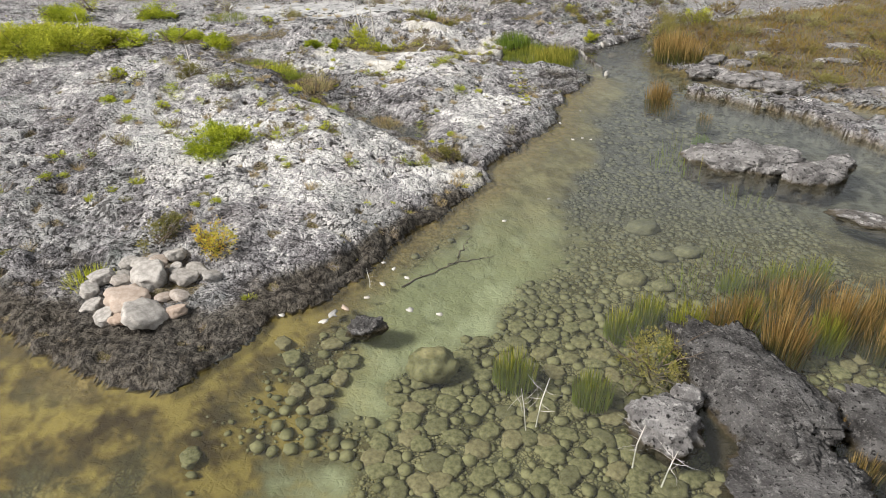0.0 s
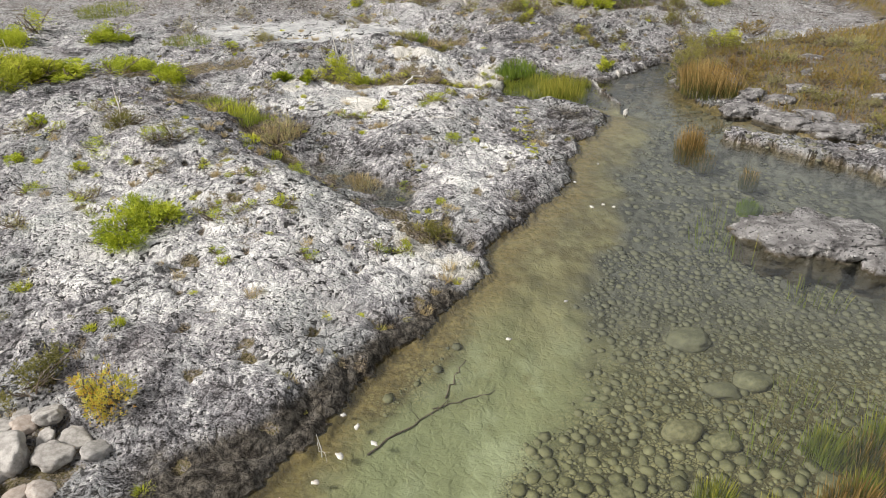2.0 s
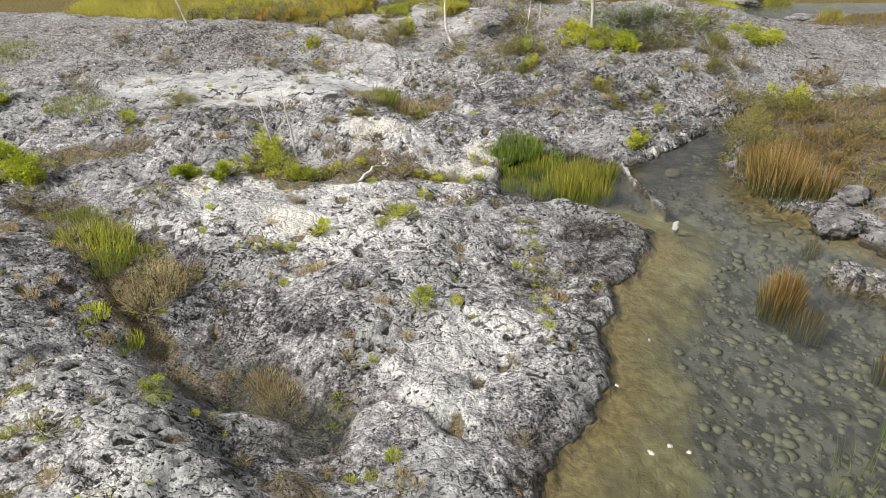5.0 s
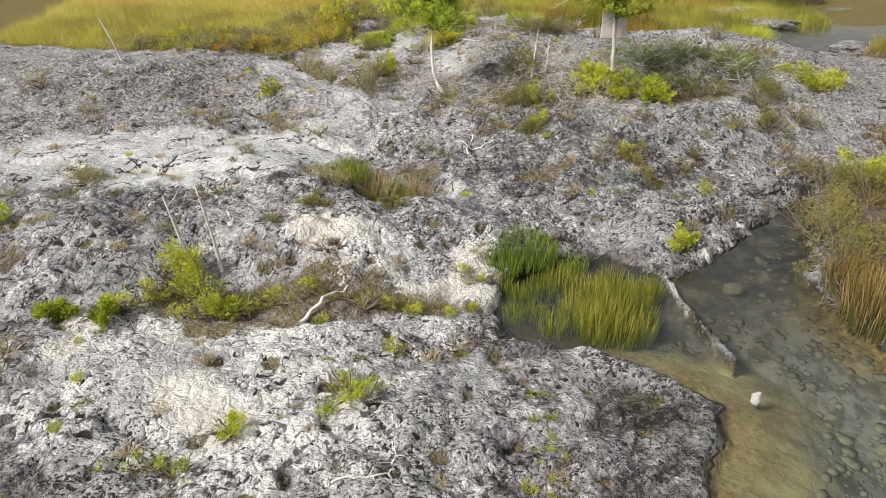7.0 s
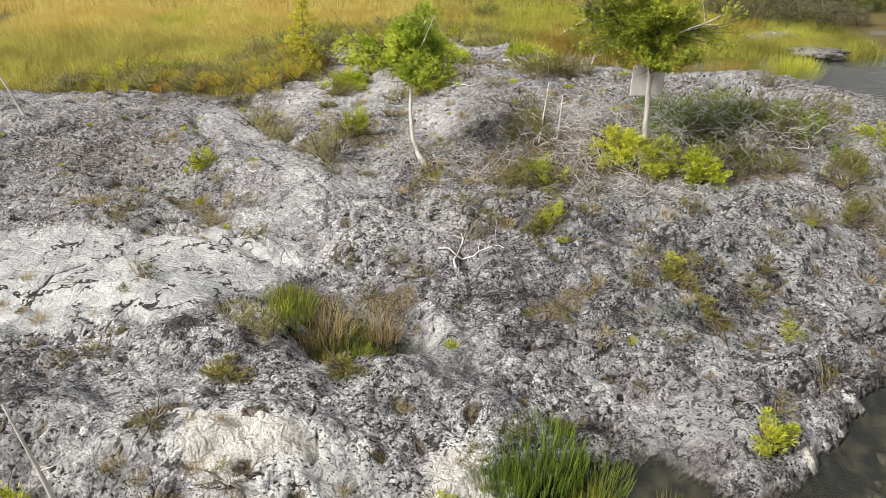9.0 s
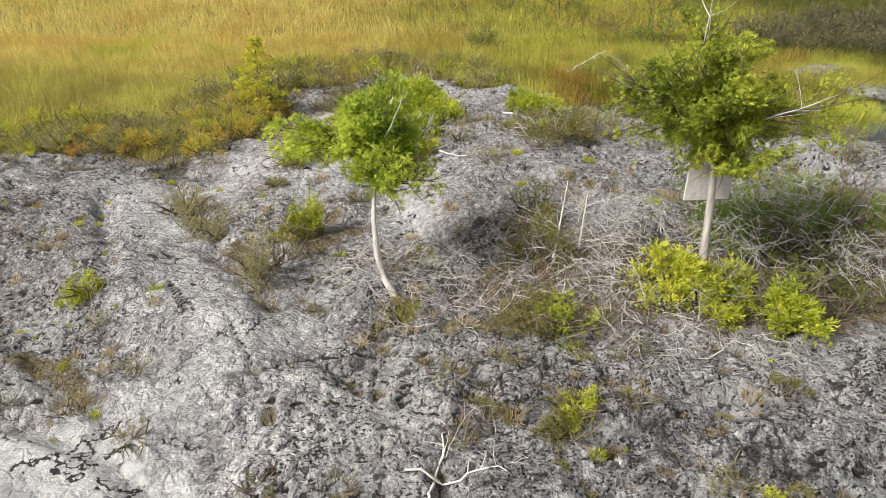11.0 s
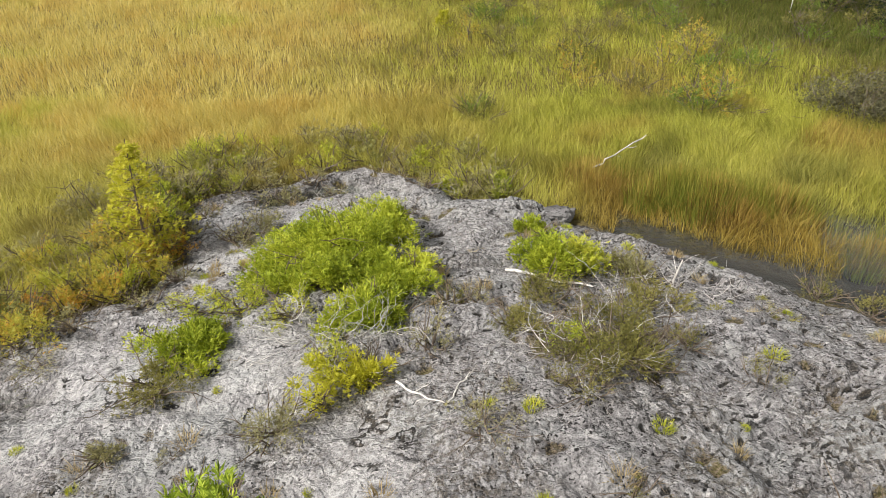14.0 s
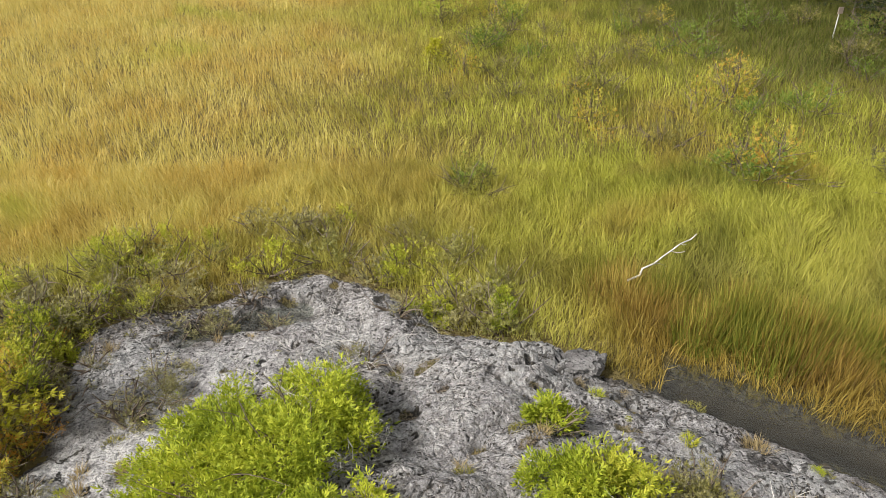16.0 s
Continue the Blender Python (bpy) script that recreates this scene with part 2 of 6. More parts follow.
def stone_material(name, dark, light, scale=9.0, lichen=0.3, far=None):
    n = Nodes(name)
    at = n.add("TexCoord").outputs["Object"]
    own = n.add("ObjectInfo").outputs["Random"]
    base = n.mix(n.step(n.noise(scale, 6, 0.65, at), 0.3, 0.7), dark, light)
    warm = n.mix(n.step(own, 0.7, 0.95), base, n.mix(0.15 if far else 0.6, base, (0.44, 0.30, 0.21)))
    warm = n.mix(n.step(own, 0.3, 0.0), warm, n.mix(0.5, base, (0.10, 0.09, 0.05) if far else (0.13, 0.14, 0.155)))
    spots = n.step(n.noise(scale * 6, 4, 0.6, at), 0.56, 0.66)
    colour = n.mix(n.math("MULTIPLY", spots, lichen), warm, (0.09, 0.085, 0.07))
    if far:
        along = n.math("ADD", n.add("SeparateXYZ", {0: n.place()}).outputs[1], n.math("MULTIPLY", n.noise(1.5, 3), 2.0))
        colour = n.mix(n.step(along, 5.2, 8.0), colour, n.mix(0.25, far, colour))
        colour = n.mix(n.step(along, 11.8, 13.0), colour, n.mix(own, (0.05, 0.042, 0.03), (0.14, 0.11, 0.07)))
    return n.finish(colour, 0.75, n.noise(scale * 5, 5, 0.6, at), 0.5, 0.012, 0.3)


def crag_material(name, lift=1.0):
    """Pitted limestone of single blocks, dark below the waterline mark."""
    n = Nodes(name)
    small, fine = n.noise(15, 6, 0.7), n.noise(60, 4, 0.7)
    c = n.mix(n.step(n.noise(5, 5), 0.3, 0.7), (0.055 * lift, 0.052 * lift, 0.052 * lift), (0.19 * lift, 0.183 * lift, 0.183 * lift))
    c = n.mix(n.step(small, 0.52, 0.66), c, (0.36 * lift, 0.35 * lift, 0.345 * lift))
    c = n.mix(n.step(fine, 0.52, 0.66), c, n.mix(0.5, c, (0.5, 0.48, 0.46)))
    c = n.mix(n.step(n.noise(30, 5, 0.7), 0.55, 0.62), c, (0.022, 0.021, 0.021))
    high = n.add("SeparateXYZ", {0: n.place()}).outputs[2]
    c = n.mix(n.step(n.math("ADD", high, n.math("MULTIPLY", n.math("SUBTRACT", small, 0.5), 0.1)), 0.0, 0.05, 0.85, 0.0), c, (0.085, 0.065, 0.032))
    relief = n.math("ADD", small, n.math("ADD", n.math("MULTIPLY", fine, 0.5), n.math("MULTIPLY", n.noise(32, 5, 0.7), 0.8)))
    return n.finish(c, 0.92, relief, 1.0, 0.05, 0.2)


def leaf_material(name, colours, through_=0.3, patch=None, spread=1.0, foot=None, rise=0.3):
    """Leaves or blades: each its own shade between the colours, in drifts of about a metre."""
    n = Nodes(name)
    own = n.add("NewGeometry").outputs["Random Per Island"]
    thing = n.add("ObjectInfo").outputs["Random"]
    drift = n.noise(patch or 1.2, 3)
    value = n.math("ADD", n.math("MULTIPLY", own, 0.6 * spread), n.math("ADD", n.math("MULTIPLY", n.step(drift, 0.3, 0.7), 0.4), n.math("MULTIPLY", thing, 0.15)))
    ramp = n.add("ValToRGB", {0: value})
    for k, c in enumerate(colours):
        at = k / (len(colours) - 1)
        e = ramp.color_ramp.elements[k] if k < 2 else ramp.color_ramp.elements.new(at)
        e.position, e.color = at, (*c, 1)
    for k, c in enumerate(colours):
        ramp.color_ramp.elements[k].position, ramp.color_ramp.elements[k].color = k / (len(colours) - 1), (*c, 1)
    colour = ramp.outputs[0]
    if foot:
        up = n.add("SeparateXYZ", {0: n.add("TexCoord").outputs["Object"]}).outputs[2]
        colour = n.mix(n.step(n.math("ADD", up, n.math("MULTIPLY", n.math("SUBTRACT", own, 0.5), 0.25)), 0.0, rise), foot, colour)
    return n.finish(colour, 0.6, None, gloss=0.25, through_=through_)


def marsh_material():
    """Sedge: straw and rust on one side of the fen, fresh green on the other, in long drifts."""
    n = Nodes("marsh_sedge")

    def wide_(value, gain):
        return n.math("MULTIPLY", n.math("SUBTRACT", value, 0.5), gain)

    own = n.add("NewGeometry").outputs["Random Per Island"]
    at = n.add("SeparateXYZ", {0: n.place()})
    drift = n.noise(0.28, 4, 0.6)
    side = n.step(n.math("ADD", n.math("SUBTRACT", at.outputs[0], n.math("MULTIPLY", at.outputs[1], -0.12)), n.math("MULTIPLY", n.math("SUBTRACT", drift, 0.5), 9.0)), 1.2, 6.5)
    patch = n.noise(0.9, 5, 0.62)
    fleck = n.noise(3.2, 5, 0.7)
    straw = n.mix(own, (0.52, 0.42, 0.09), (0.88, 0.77, 0.30))
    straw = n.mix(n.step(patch, 0.46, 0.60), straw, n.mix(own, (0.50, 0.35, 0.08), (0.82, 0.66, 0.22)))
    straw = n.mix(n.step(n.noise(0.4, 4), 0.56, 0.68), straw, n.mix(own, (0.39, 0.39, 0.065), (0.74, 0.71, 0.17)))
    straw = n.mix(n.math("MULTIPLY", n.step(fleck, 0.56, 0.68), 0.6), straw, n.mix(own, (0.30, 0.24, 0.05), (0.58, 0.46, 0.12)))
    green = n.mix(own, (0.27, 0.29, 0.035), (0.72, 0.70, 0.14))
    green = n.mix(n.step(n.noise(0.55, 4), 0.50, 0.62), green, n.mix(own, (0.34, 0.28, 0.055), (0.66, 0.55, 0.13)))
    green = n.mix(n.step(patch, 0.48, 0.60), green, n.mix(own, (0.15, 0.17, 0.03), (0.44, 0.44, 0.08)))
    green = n.mix(n.math("MULTIPLY", n.step(fleck, 0.52, 0.64), 0.8), green, n.mix(own, (0.16, 0.145, 0.035), (0.40, 0.34, 0.09)))
    colour = n.mix(side, straw, green)
    margin = n.step(n.math("ADD", at.outputs[1], n.math("MULTIPLY", drift, 3.0)), 26.3, 23.4)
    colour = n.mix(n.math("MULTIPLY", margin, 0.75), colour, n.mix(n.step(patch, 0.4, 0.62), n.mix(own, (0.36, 0.37, 0.06), (0.70, 0.65, 0.17)), n.mix(own, (0.21, 0.22, 0.05), (0.46, 0.42, 0.12))))
    along = n.math("ADD", at.outputs[1], n.math("ADD", n.math("MULTIPLY", at.outputs[0], 0.62), wide_(patch, 1.2)))
    bank = n.math("MULTIPLY", n.step(along, 25.3, 24.3), n.step(at.outputs[0], 2.2, 3.0))
    colour = n.mix(n.math("MULTIPLY", bank, 0.85), colour, n.mix(own, (0.26, 0.165, 0.03), (0.54, 0.40, 0.10)))
    # shade over the far right corner, painted into the blades as dark green
    corner_shade = n.step(n.math("ADD", at.outputs[0], n.math("ADD", n.math("MULTIPLY", at.outputs[1], 0.35), n.math("MULTIPLY", patch, 3.0))), 16.8, 20.3)
    colour = n.mix(n.math("MULTIPLY", corner_shade, 0.9), colour, n.mix(own, (0.05, 0.07, 0.015), (0.17, 0.19, 0.04)))
    return n.finish(colour, 0.6, None, gloss=0.2, through_=0.45)


def bark_material(name, dark, light):
    n = Nodes(name)
    at = n.add("TexCoord").outputs["Object"]
    grain_ = n.noise(14, 5, 0.6, at, (1, 1, 0.12))
    c = n.mix(n.step(grain_, 0.35, 0.65), dark, light)
    return n.finish(c, 0.85, grain_, 0.7, 0.01, 0.2)


def water_material():
    n = Nodes("clear_creek_water")
    ripple = n.math("ADD", n.noise(3.2, 4, 0.55, None, (0.6, 1.0, 1)), n.math("MULTIPLY", n.noise(14, 2), 0.3))
    normal = n.add("Bump", {"Height": ripple, "Strength": 0.5, "Distance": 0.04}).outputs[0]
    clear = n.add("BsdfTransparent", {"Color": (0.79, 0.83, 0.77, 1)})
    haze = n.add("BsdfDiffuse", {"Color": (0.40, 0.43, 0.41, 1)})
    body = n.add("MixShader", {0: 0.014, 1: clear.outputs[0], 2: haze.outputs[0]})
    gloss = n.add("BsdfGlossy", {"Color": (1, 1, 1, 1), "Roughness": 0.05, "Normal": normal})
    fres = n.add("Fresnel", {"IOR": 1.45, "Normal": normal}).outputs[0]
    top = n.add("MixShader", {0: fres, 1: body.outputs[0], 2: gloss.outputs[0]})
    n.tree.links.new(top.outputs[0], n.out.inputs[0])
    return n.material


GROUND = ground_material()
WATER = water_material()
CRAG = crag_material("pitted_limestone")
PALECRAG = crag_material("pale_pitted_limestone", 2.2)
COBBLE = stone_material("smooth_cobble", (0.24, 0.225, 0.21), (0.46, 0.435, 0.41), 6)
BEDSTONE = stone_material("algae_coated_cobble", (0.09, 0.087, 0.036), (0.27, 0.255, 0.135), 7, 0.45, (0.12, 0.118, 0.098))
WHITE = stone_material("bleached_stone", (0.42, 0.40, 0.37), (0.60, 0.58, 0.54), 12, 0.15)
SEDGE = marsh_material()
CEDAR = leaf_material("cedar_foliage", ((0.05, 0.09, 0.01), (0.22, 0.31, 0.03), (0.43, 0.53, 0.06), (0.66, 0.68, 0.10)), 0.42, 2.5)
CEDARDARK = leaf_material("olive_cedar_foliage", ((0.04, 0.065, 0.01), (0.17, 0.23, 0.025), (0.40, 0.45, 0.05), (0.64, 0.62, 0.09)), 0.35, 2.5)
DULLGREEN = leaf_material("dull_green_foliage", ((0.045, 0.06, 0.015), (0.14, 0.175, 0.03), (0.30, 0.32, 0.06)), 0.3, 2)
DARKFIR = leaf_material("dark_spruce_foliage", ((0.012, 0.02, 0.008), (0.03, 0.045, 0.015), (0.05, 0.07, 0.02)), 0.15, 2)
JUNIPER = leaf_material("juniper_foliage", ((0.10, 0.14, 0.014), (0.34, 0.41, 0.034), (0.64, 0.65, 0.075)), 0.4, 2)
LIME = leaf_material("yellow_green_foliage", ((0.15, 0.20, 0.022), (0.42, 0.46, 0.05), (0.70, 0.67, 0.09)), 0.4, 2)
OLIVE = leaf_material("olive_heath_foliage", ((0.08, 0.08, 0.025), (0.20, 0.19, 0.05), (0.36, 0.32, 0.10)), 0.35, 2)
HEDGE = leaf_material("dark_willow_foliage", ((0.035, 0.03, 0.02), (0.10, 0.095, 0.05), (0.22, 0.21, 0.11)), 0.25, 2)
GREYLEAF = leaf_material("grey_green_heath_foliage", ((0.15, 0.14, 0.08), (0.31, 0.29, 0.14), (0.46, 0.42, 0.18)), 0.35, 2)
SAGE = leaf_material("sage_green_foliage", ((0.13, 0.135, 0.045), (0.27, 0.27, 0.08), (0.44, 0.42, 0.14)), 0.4, 2)
RUST = leaf_material("rust_and_yellow_leaves", ((0.26, 0.30, 0.05), (0.46, 0.46, 0.07), (0.60, 0.52, 0.09), (0.68, 0.34, 0.06)), 0.45, 3)
ORANGE = leaf_material("orange_autumn_leaves", ((0.40, 0.20, 0.03), (0.62, 0.28, 0.045), (0.66, 0.46, 0.08)), 0.4, 3)
YELLOW = leaf_material("bright_larch_needles", ((0.32, 0.34, 0.03), (0.58, 0.56, 0.05), (0.75, 0.70, 0.10)), 0.5, 3)
GREENRUSH = leaf_material("green_rush", ((0.08, 0.13, 0.022), (0.18, 0.26, 0.04), (0.30, 0.36, 0.07)), 0.4, 2)
OLIVERUSH = leaf_material("olive_rush", ((0.10, 0.11, 0.02), (0.25, 0.245, 0.035), (0.48, 0.43, 0.09)), 0.4, 2, 1.0, (0.20, 0.25, 0.04), 0.3)
RUSTRUSH = leaf_material("rust_brown_rush", ((0.11, 0.08, 0.03), (0.29, 0.18, 0.06), (0.50, 0.36, 0.15)), 0.4, 2, 1.0, (0.09, 0.10, 0.03), 0.3)
BANKRUSH = leaf_material("golden_bank_sedge", ((0.20, 0.13, 0.03), (0.42, 0.28, 0.065), (0.56, 0.46, 0.12)), 0.4, 1.4, 1.0, (0.16, 0.11, 0.04), 0.25)
BOGRUSH = leaf_material("brown_bog_grass", ((0.09, 0.065, 0.028), (0.27, 0.15, 0.045), (0.20, 0.19, 0.05), (0.38, 0.25, 0.085)), 0.35, 0.9)
STRAW = leaf_material("straw_grass", ((0.22, 0.16, 0.08), (0.42, 0.33, 0.17), (0.56, 0.46, 0.26)), 0.35, 2)
MOSS = leaf_material("moss_and_short_grass", ((0.09, 0.09, 0.025), (0.22, 0.21, 0.05), (0.38, 0.34, 0.10)), 0.35, 3)
DEADWOOD = bark_material("bleached_dead_wood", (0.46, 0.44, 0.41), (0.82, 0.79, 0.75))
GREYWOOD = bark_material("grey_dead_twigs", (0.30, 0.28, 0.265), (0.62, 0.60, 0.57))
TWIG = bark_material("brown_twig", (0.10, 0.075, 0.055), (0.22, 0.18, 0.14))
BARK = bark_material("grey_cedar_bark", (0.32, 0.29, 0.27), (0.62, 0.58, 0.54))
BOARD = stone_material("weathered_board", (0.60, 0.62, 0.64), (0.74, 0.76, 0.78), 6, 0.1)

# ---- meshes ----
rng = np.random.default_rng(7)


def mesh_of(name, verts, faces, material, smooth_=True):
    """A mesh from arrays: verts (n, 3) and a list of face arrays of one width each."""
    me = bpy.data.meshes.new(name)
    verts = np.asarray(verts, np.float32)
    me.vertices.add(len(verts))
    me.vertices.foreach_set("co", verts.ravel())
    loops = np.concatenate([np.asarray(f, np.int32).ravel() for f in faces])
    sizes = np.concatenate([np.full(len(f), f.shape[1], np.int32) for f in faces])
    me.loops.add(len(loops))
    me.loops.foreach_set("vertex_index", loops)
    me.polygons.add(len(sizes))
    me.polygons.foreach_set("loop_start", np.concatenate([[0], np.cumsum(sizes)[:-1]]).astype(np.int32))
    me.polygons.foreach_set("use_smooth", np.full(len(sizes), smooth_))
    me.update(calc_edges=True)
    me.materials.append(material)
    return me


def part(name, me, parent, label=""):
    ob = new(name, me)
    ob.parent = parent
    return tagged(ob, label)


def thing(name, x, y, z, label, category, group="", me=None, turn=0.0, kind=""):
    ob = new(name, me)
    ob.matrix_basis = pose(x, y, z, 0, 0, turn)
    return tagged(ob, label, category, group, kind)


class Pile:
    """Collects pieces of geometry for one mesh."""

    def __init__(self):
        self.v, self.f, self.count = [], {}, 0

    def add(self, verts, *faces):
        verts = np.asarray(verts, float).reshape(-1, 3)
        for f in faces:
            self.f.setdefault(f.shape[1], []).append(f + self.count)
        self.v.append(verts)
        self.count += len(verts)

    def mesh(self, name, material, smooth_=True):
        return mesh_of(name, np.concatenate(self.v), [np.concatenate(f) for f in self.f.values()], material, smooth_)


def blades(pile, root, high, lean, wide, segs=3, droop=0.0):
    """Grass blades or rush stems: root (n, 3), high (n), lean (n, 2) as sideways metres at the tip, wide (n)."""
    n = len(root)
    side = rng.uniform(0, 2 * np.pi, n)
    across = np.stack([np.cos(side), np.sin(side), np.zeros(n)], 1) * wide[:, None] / 2
    rows = []
    for k in range(segs + 1):
        u = k / segs
        mid = root + np.stack([lean[:, 0] * u ** 1.8, lean[:, 1] * u ** 1.8, high * (u - droop * u * u)], 1)
        if k < segs:
            rows += [mid - across * (1 - 0.55 * u), mid + across * (1 - 0.55 * u)]
        else:
            rows += [mid]
    verts = np.stack(rows, 1).reshape(-1, 3)
    per = 2 * segs + 1
    base = np.arange(n)[:, None] * per
    quads = np.concatenate([base + np.array([2 * k, 2 * k + 1, 2 * k + 3, 2 * k + 2]) for k in range(segs - 1)]) if segs > 1 else np.zeros((0, 4), int)
    tips = base + np.array([2 * segs - 2, 2 * segs - 1, 2 * segs])
    pile.add(verts, quads, tips)


def tube(pile, points, radii, sides=5):
    """A limb through points with its radius at each."""
    points, radii = np.asarray(points, float), np.asarray(radii, float)
    n = len(points)
    along = np.gradient(points, axis=0)
    along /= np.linalg.norm(along, axis=1)[:, None] + 1e-9
    ref = np.array([0.31, 0.17, 0.93]) if abs(along[0][2]) < 0.9 else np.array([1.0, 0.2, 0.1])
    a = np.cross(along, ref)
    a /= np.linalg.norm(a, axis=1)[:, None] + 1e-9
    b = np.cross(along, a)
    ang = np.arange(sides) / sides * 2 * np.pi
    ring = points[:, None] + radii[:, None, None] * (np.cos(ang)[None, :, None] * a[:, None] + np.sin(ang)[None, :, None] * b[:, None])
    i = np.arange(sides)
    quads = np.concatenate([np.stack([k * sides + i, k * sides + (i + 1) % sides, (k + 1) * sides + (i + 1) % sides, (k + 1) * sides + i], 1) for k in range(n - 1)])
    pile.add(ring.reshape(-1, 3), quads)


def limb(pile, start, way, length, radius, bend=0.25, twigs=0, depth=0, sides=5, steps=6, ends=None):
    """A crooked tapering branch with twigs of its own."""
    p, d = np.array(start, float), np.array(way, float) / np.linalg.norm(way)
    pts = [p.copy()]
    for _ in range(steps):
        d = d + rng.normal(0, bend, 3) * 0.6
        d /= np.linalg.norm(d)
        p = p + d * length / steps
        pts.append(p.copy())
    tube(pile, pts, radius * np.linspace(1, 0.25, steps + 1), sides)
    if ends is not None:
        ends += [(q, d) for q in pts[2:]]
    if depth:
        for _ in range(twigs):
            k = rng.integers(1, steps)
            side = d + rng.normal(0, 0.8, 3)
            limb(pile, pts[k], side, length * rng.uniform(0.3, 0.6), radius * 0.5, bend, max(1, twigs - 1), depth - 1, max(3, sides - 1), max(3, steps - 2), ends)


def sprays(pile, at, way, size, fronds=5, flat=0.35, plump=0.12):
    """Flat feathery sprays of scale leaves: each a fan of narrow lobes round its axis."""
    at, way, size = np.asarray(at, float), np.asarray(way, float), np.asarray(size, float)
    n = len(at)
    way = way / (np.linalg.norm(way, axis=1)[:, None] + 1e-9)
    up = np.stack([rng.normal(0, flat, n), rng.normal(0, flat, n), np.ones(n)], 1)
    side = np.cross(way, up)
    side /= np.linalg.norm(side, axis=1)[:, None] + 1e-9
    nor = np.cross(side, way)
    for k in range(fronds):
        ang = (k - (fronds - 1) / 2) / fronds * 2.2 + rng.normal(0, 0.12, n)
        out = np.cos(ang)[:, None] * way + np.sin(ang)[:, None] * side
        turn_ = -np.sin(ang)[:, None] * way + np.cos(ang)[:, None] * side
        length = size * rng.uniform(0.6, 1.0, n) * (1 - 0.35 * np.abs(ang))
        foot = at + way * (size * 0.12 * rng.uniform(0, 1, n))[:, None]
        mid = foot + out * (length * 0.55)[:, None] + nor * (length * rng.normal(0, 0.12, n))[:, None]
        tip = foot + out * length[:, None] - nor * (length * 0.12)[:, None]
        half = turn_ * (length * plump)[:, None]
        verts = np.stack([foot, mid - half, tip, mid + half], 1).reshape(-1, 3)
        pile.add(verts, np.arange(n)[:, None] * 4 + np.array([0, 1, 2, 3]))


def in_disc(n, radius):
    r, a = radius * np.sqrt(rng.uniform(0, 1, n)), rng.uniform(0, 2 * np.pi, n)
    return r * np.cos(a), r * np.sin(a)


# ---- lie of the land (water surface at z = 0) ----
CREEK_SHORE = [(-30, 7.5), (-9, 5.4), (-5, 4.7), (-3.33, 4.3), (-2.9, 3.98), (-2.24, 3.64), (-1.83, 3.62), (-1.59, 3.94), (-1.33, 4.42), (-1.01, 4.61), (-0.69, 5.07), (-0.44, 5.66), (0.09, 6.37), (0.52, 7.05), (0.5, 7.46), (0.82, 7.86), (1.21, 8.49), (1.53, 8.95), (1.6, 9.49), (1.8, 10.1), (2.3, 10.8), (2.34, 11.08)]
POOL_SHORE = [(2.06, 11.39), (1.52, 11.67), (1.05, 11.81), (0.97, 12.1), (1.1, 12.6), (1.45, 12.95), (2.05, 13.0), (2.48, 12.62), (2.88, 12.87), (3.13, 13.1), (3.6, 13.56), (4.12, 14.0), (4.4, 14.3), (6.0, 14.5), (9.0, 16.0)]
FEN_SHORE = [(9.0, 19.0), (7.0, 19.6), (5.4, 19.6), (4.47, 20.2), (3.86, 20.84), (3.34, 21.3), (2.92, 21.54), (2.57, 21.8), (2.16, 22.15), (1.47, 22.3), (1.25, 22.68), (0.5, 23.15), (0.34, 23.2), (0.05, 23.12), (-0.35, 22.75), (-0.9, 22.68), (-1.28, 22.35), (-1.2, 21.85), (-1.0, 21.1), (-1.2, 20.6), (-1.8, 20.2), (-2.3, 19.75), (-3.0, 20.1), (-4.3, 20.05), (-5.6, 20.15), (-9, 20.8), (-30, 24)]
MAIN_SHORE = CREEK_SHORE + POOL_SHORE + FEN_SHORE
RIGHT_SHORE = [(4.5, 14.6), (4.05, 13.5), (3.7, 12.7), (3.62, 11.9), (4.05, 11.25), (4.6, 10.55), (5.3, 10.05), (6.2, 9.5), (10, 8.5), (30, 8), (30, 22), (12, 21.5), (8.5, 20.5), (7.0, 19.4), (6.6, 18.0), (5.9, 16.3)]


def signed_distance(px, py, ring):
    """Distance to a ring of corners, positive inside."""
    best = np.full(np.shape(px), 1e9)
    inside = np.zeros(np.shape(px), bool)
    for (ax, ay), (bx, by) in zip(ring, ring[1:] + ring[:1]):
        dx, dy = bx - ax, by - ay
        k = np.clip(((px - ax) * dx + (py - ay) * dy) / (dx * dx + dy * dy), 0, 1)
        best = np.minimum(best, (px - ax - k * dx) ** 2 + (py - ay - k * dy) ** 2)
        cross = (ay > py) != (by > py)
        if dy:
            inside ^= cross & (px < ax + (py - ay) * dx / dy)
    return np.where(inside, 1, -1) * np.sqrt(best)


def smooth(a, b, v):
    k = np.clip((v - a) / (b - a), 0, 1)
    return k * k * (3 - 2 * k)


def ridge(px, py, ax, ay, bx, by, wide):
    """A long rounded back (or hollow) from a to b, 1 along its crest."""
    dx, dy = bx - ax, by - ay
    k = np.clip(((px - ax) * dx + (py - ay) * dy) / (dx * dx + dy * dy + 1e-9), 0, 1)
    return np.exp(-((px - ax - k * dx) ** 2 + (py - ay - k * dy) ** 2) / (2 * wide * wide))

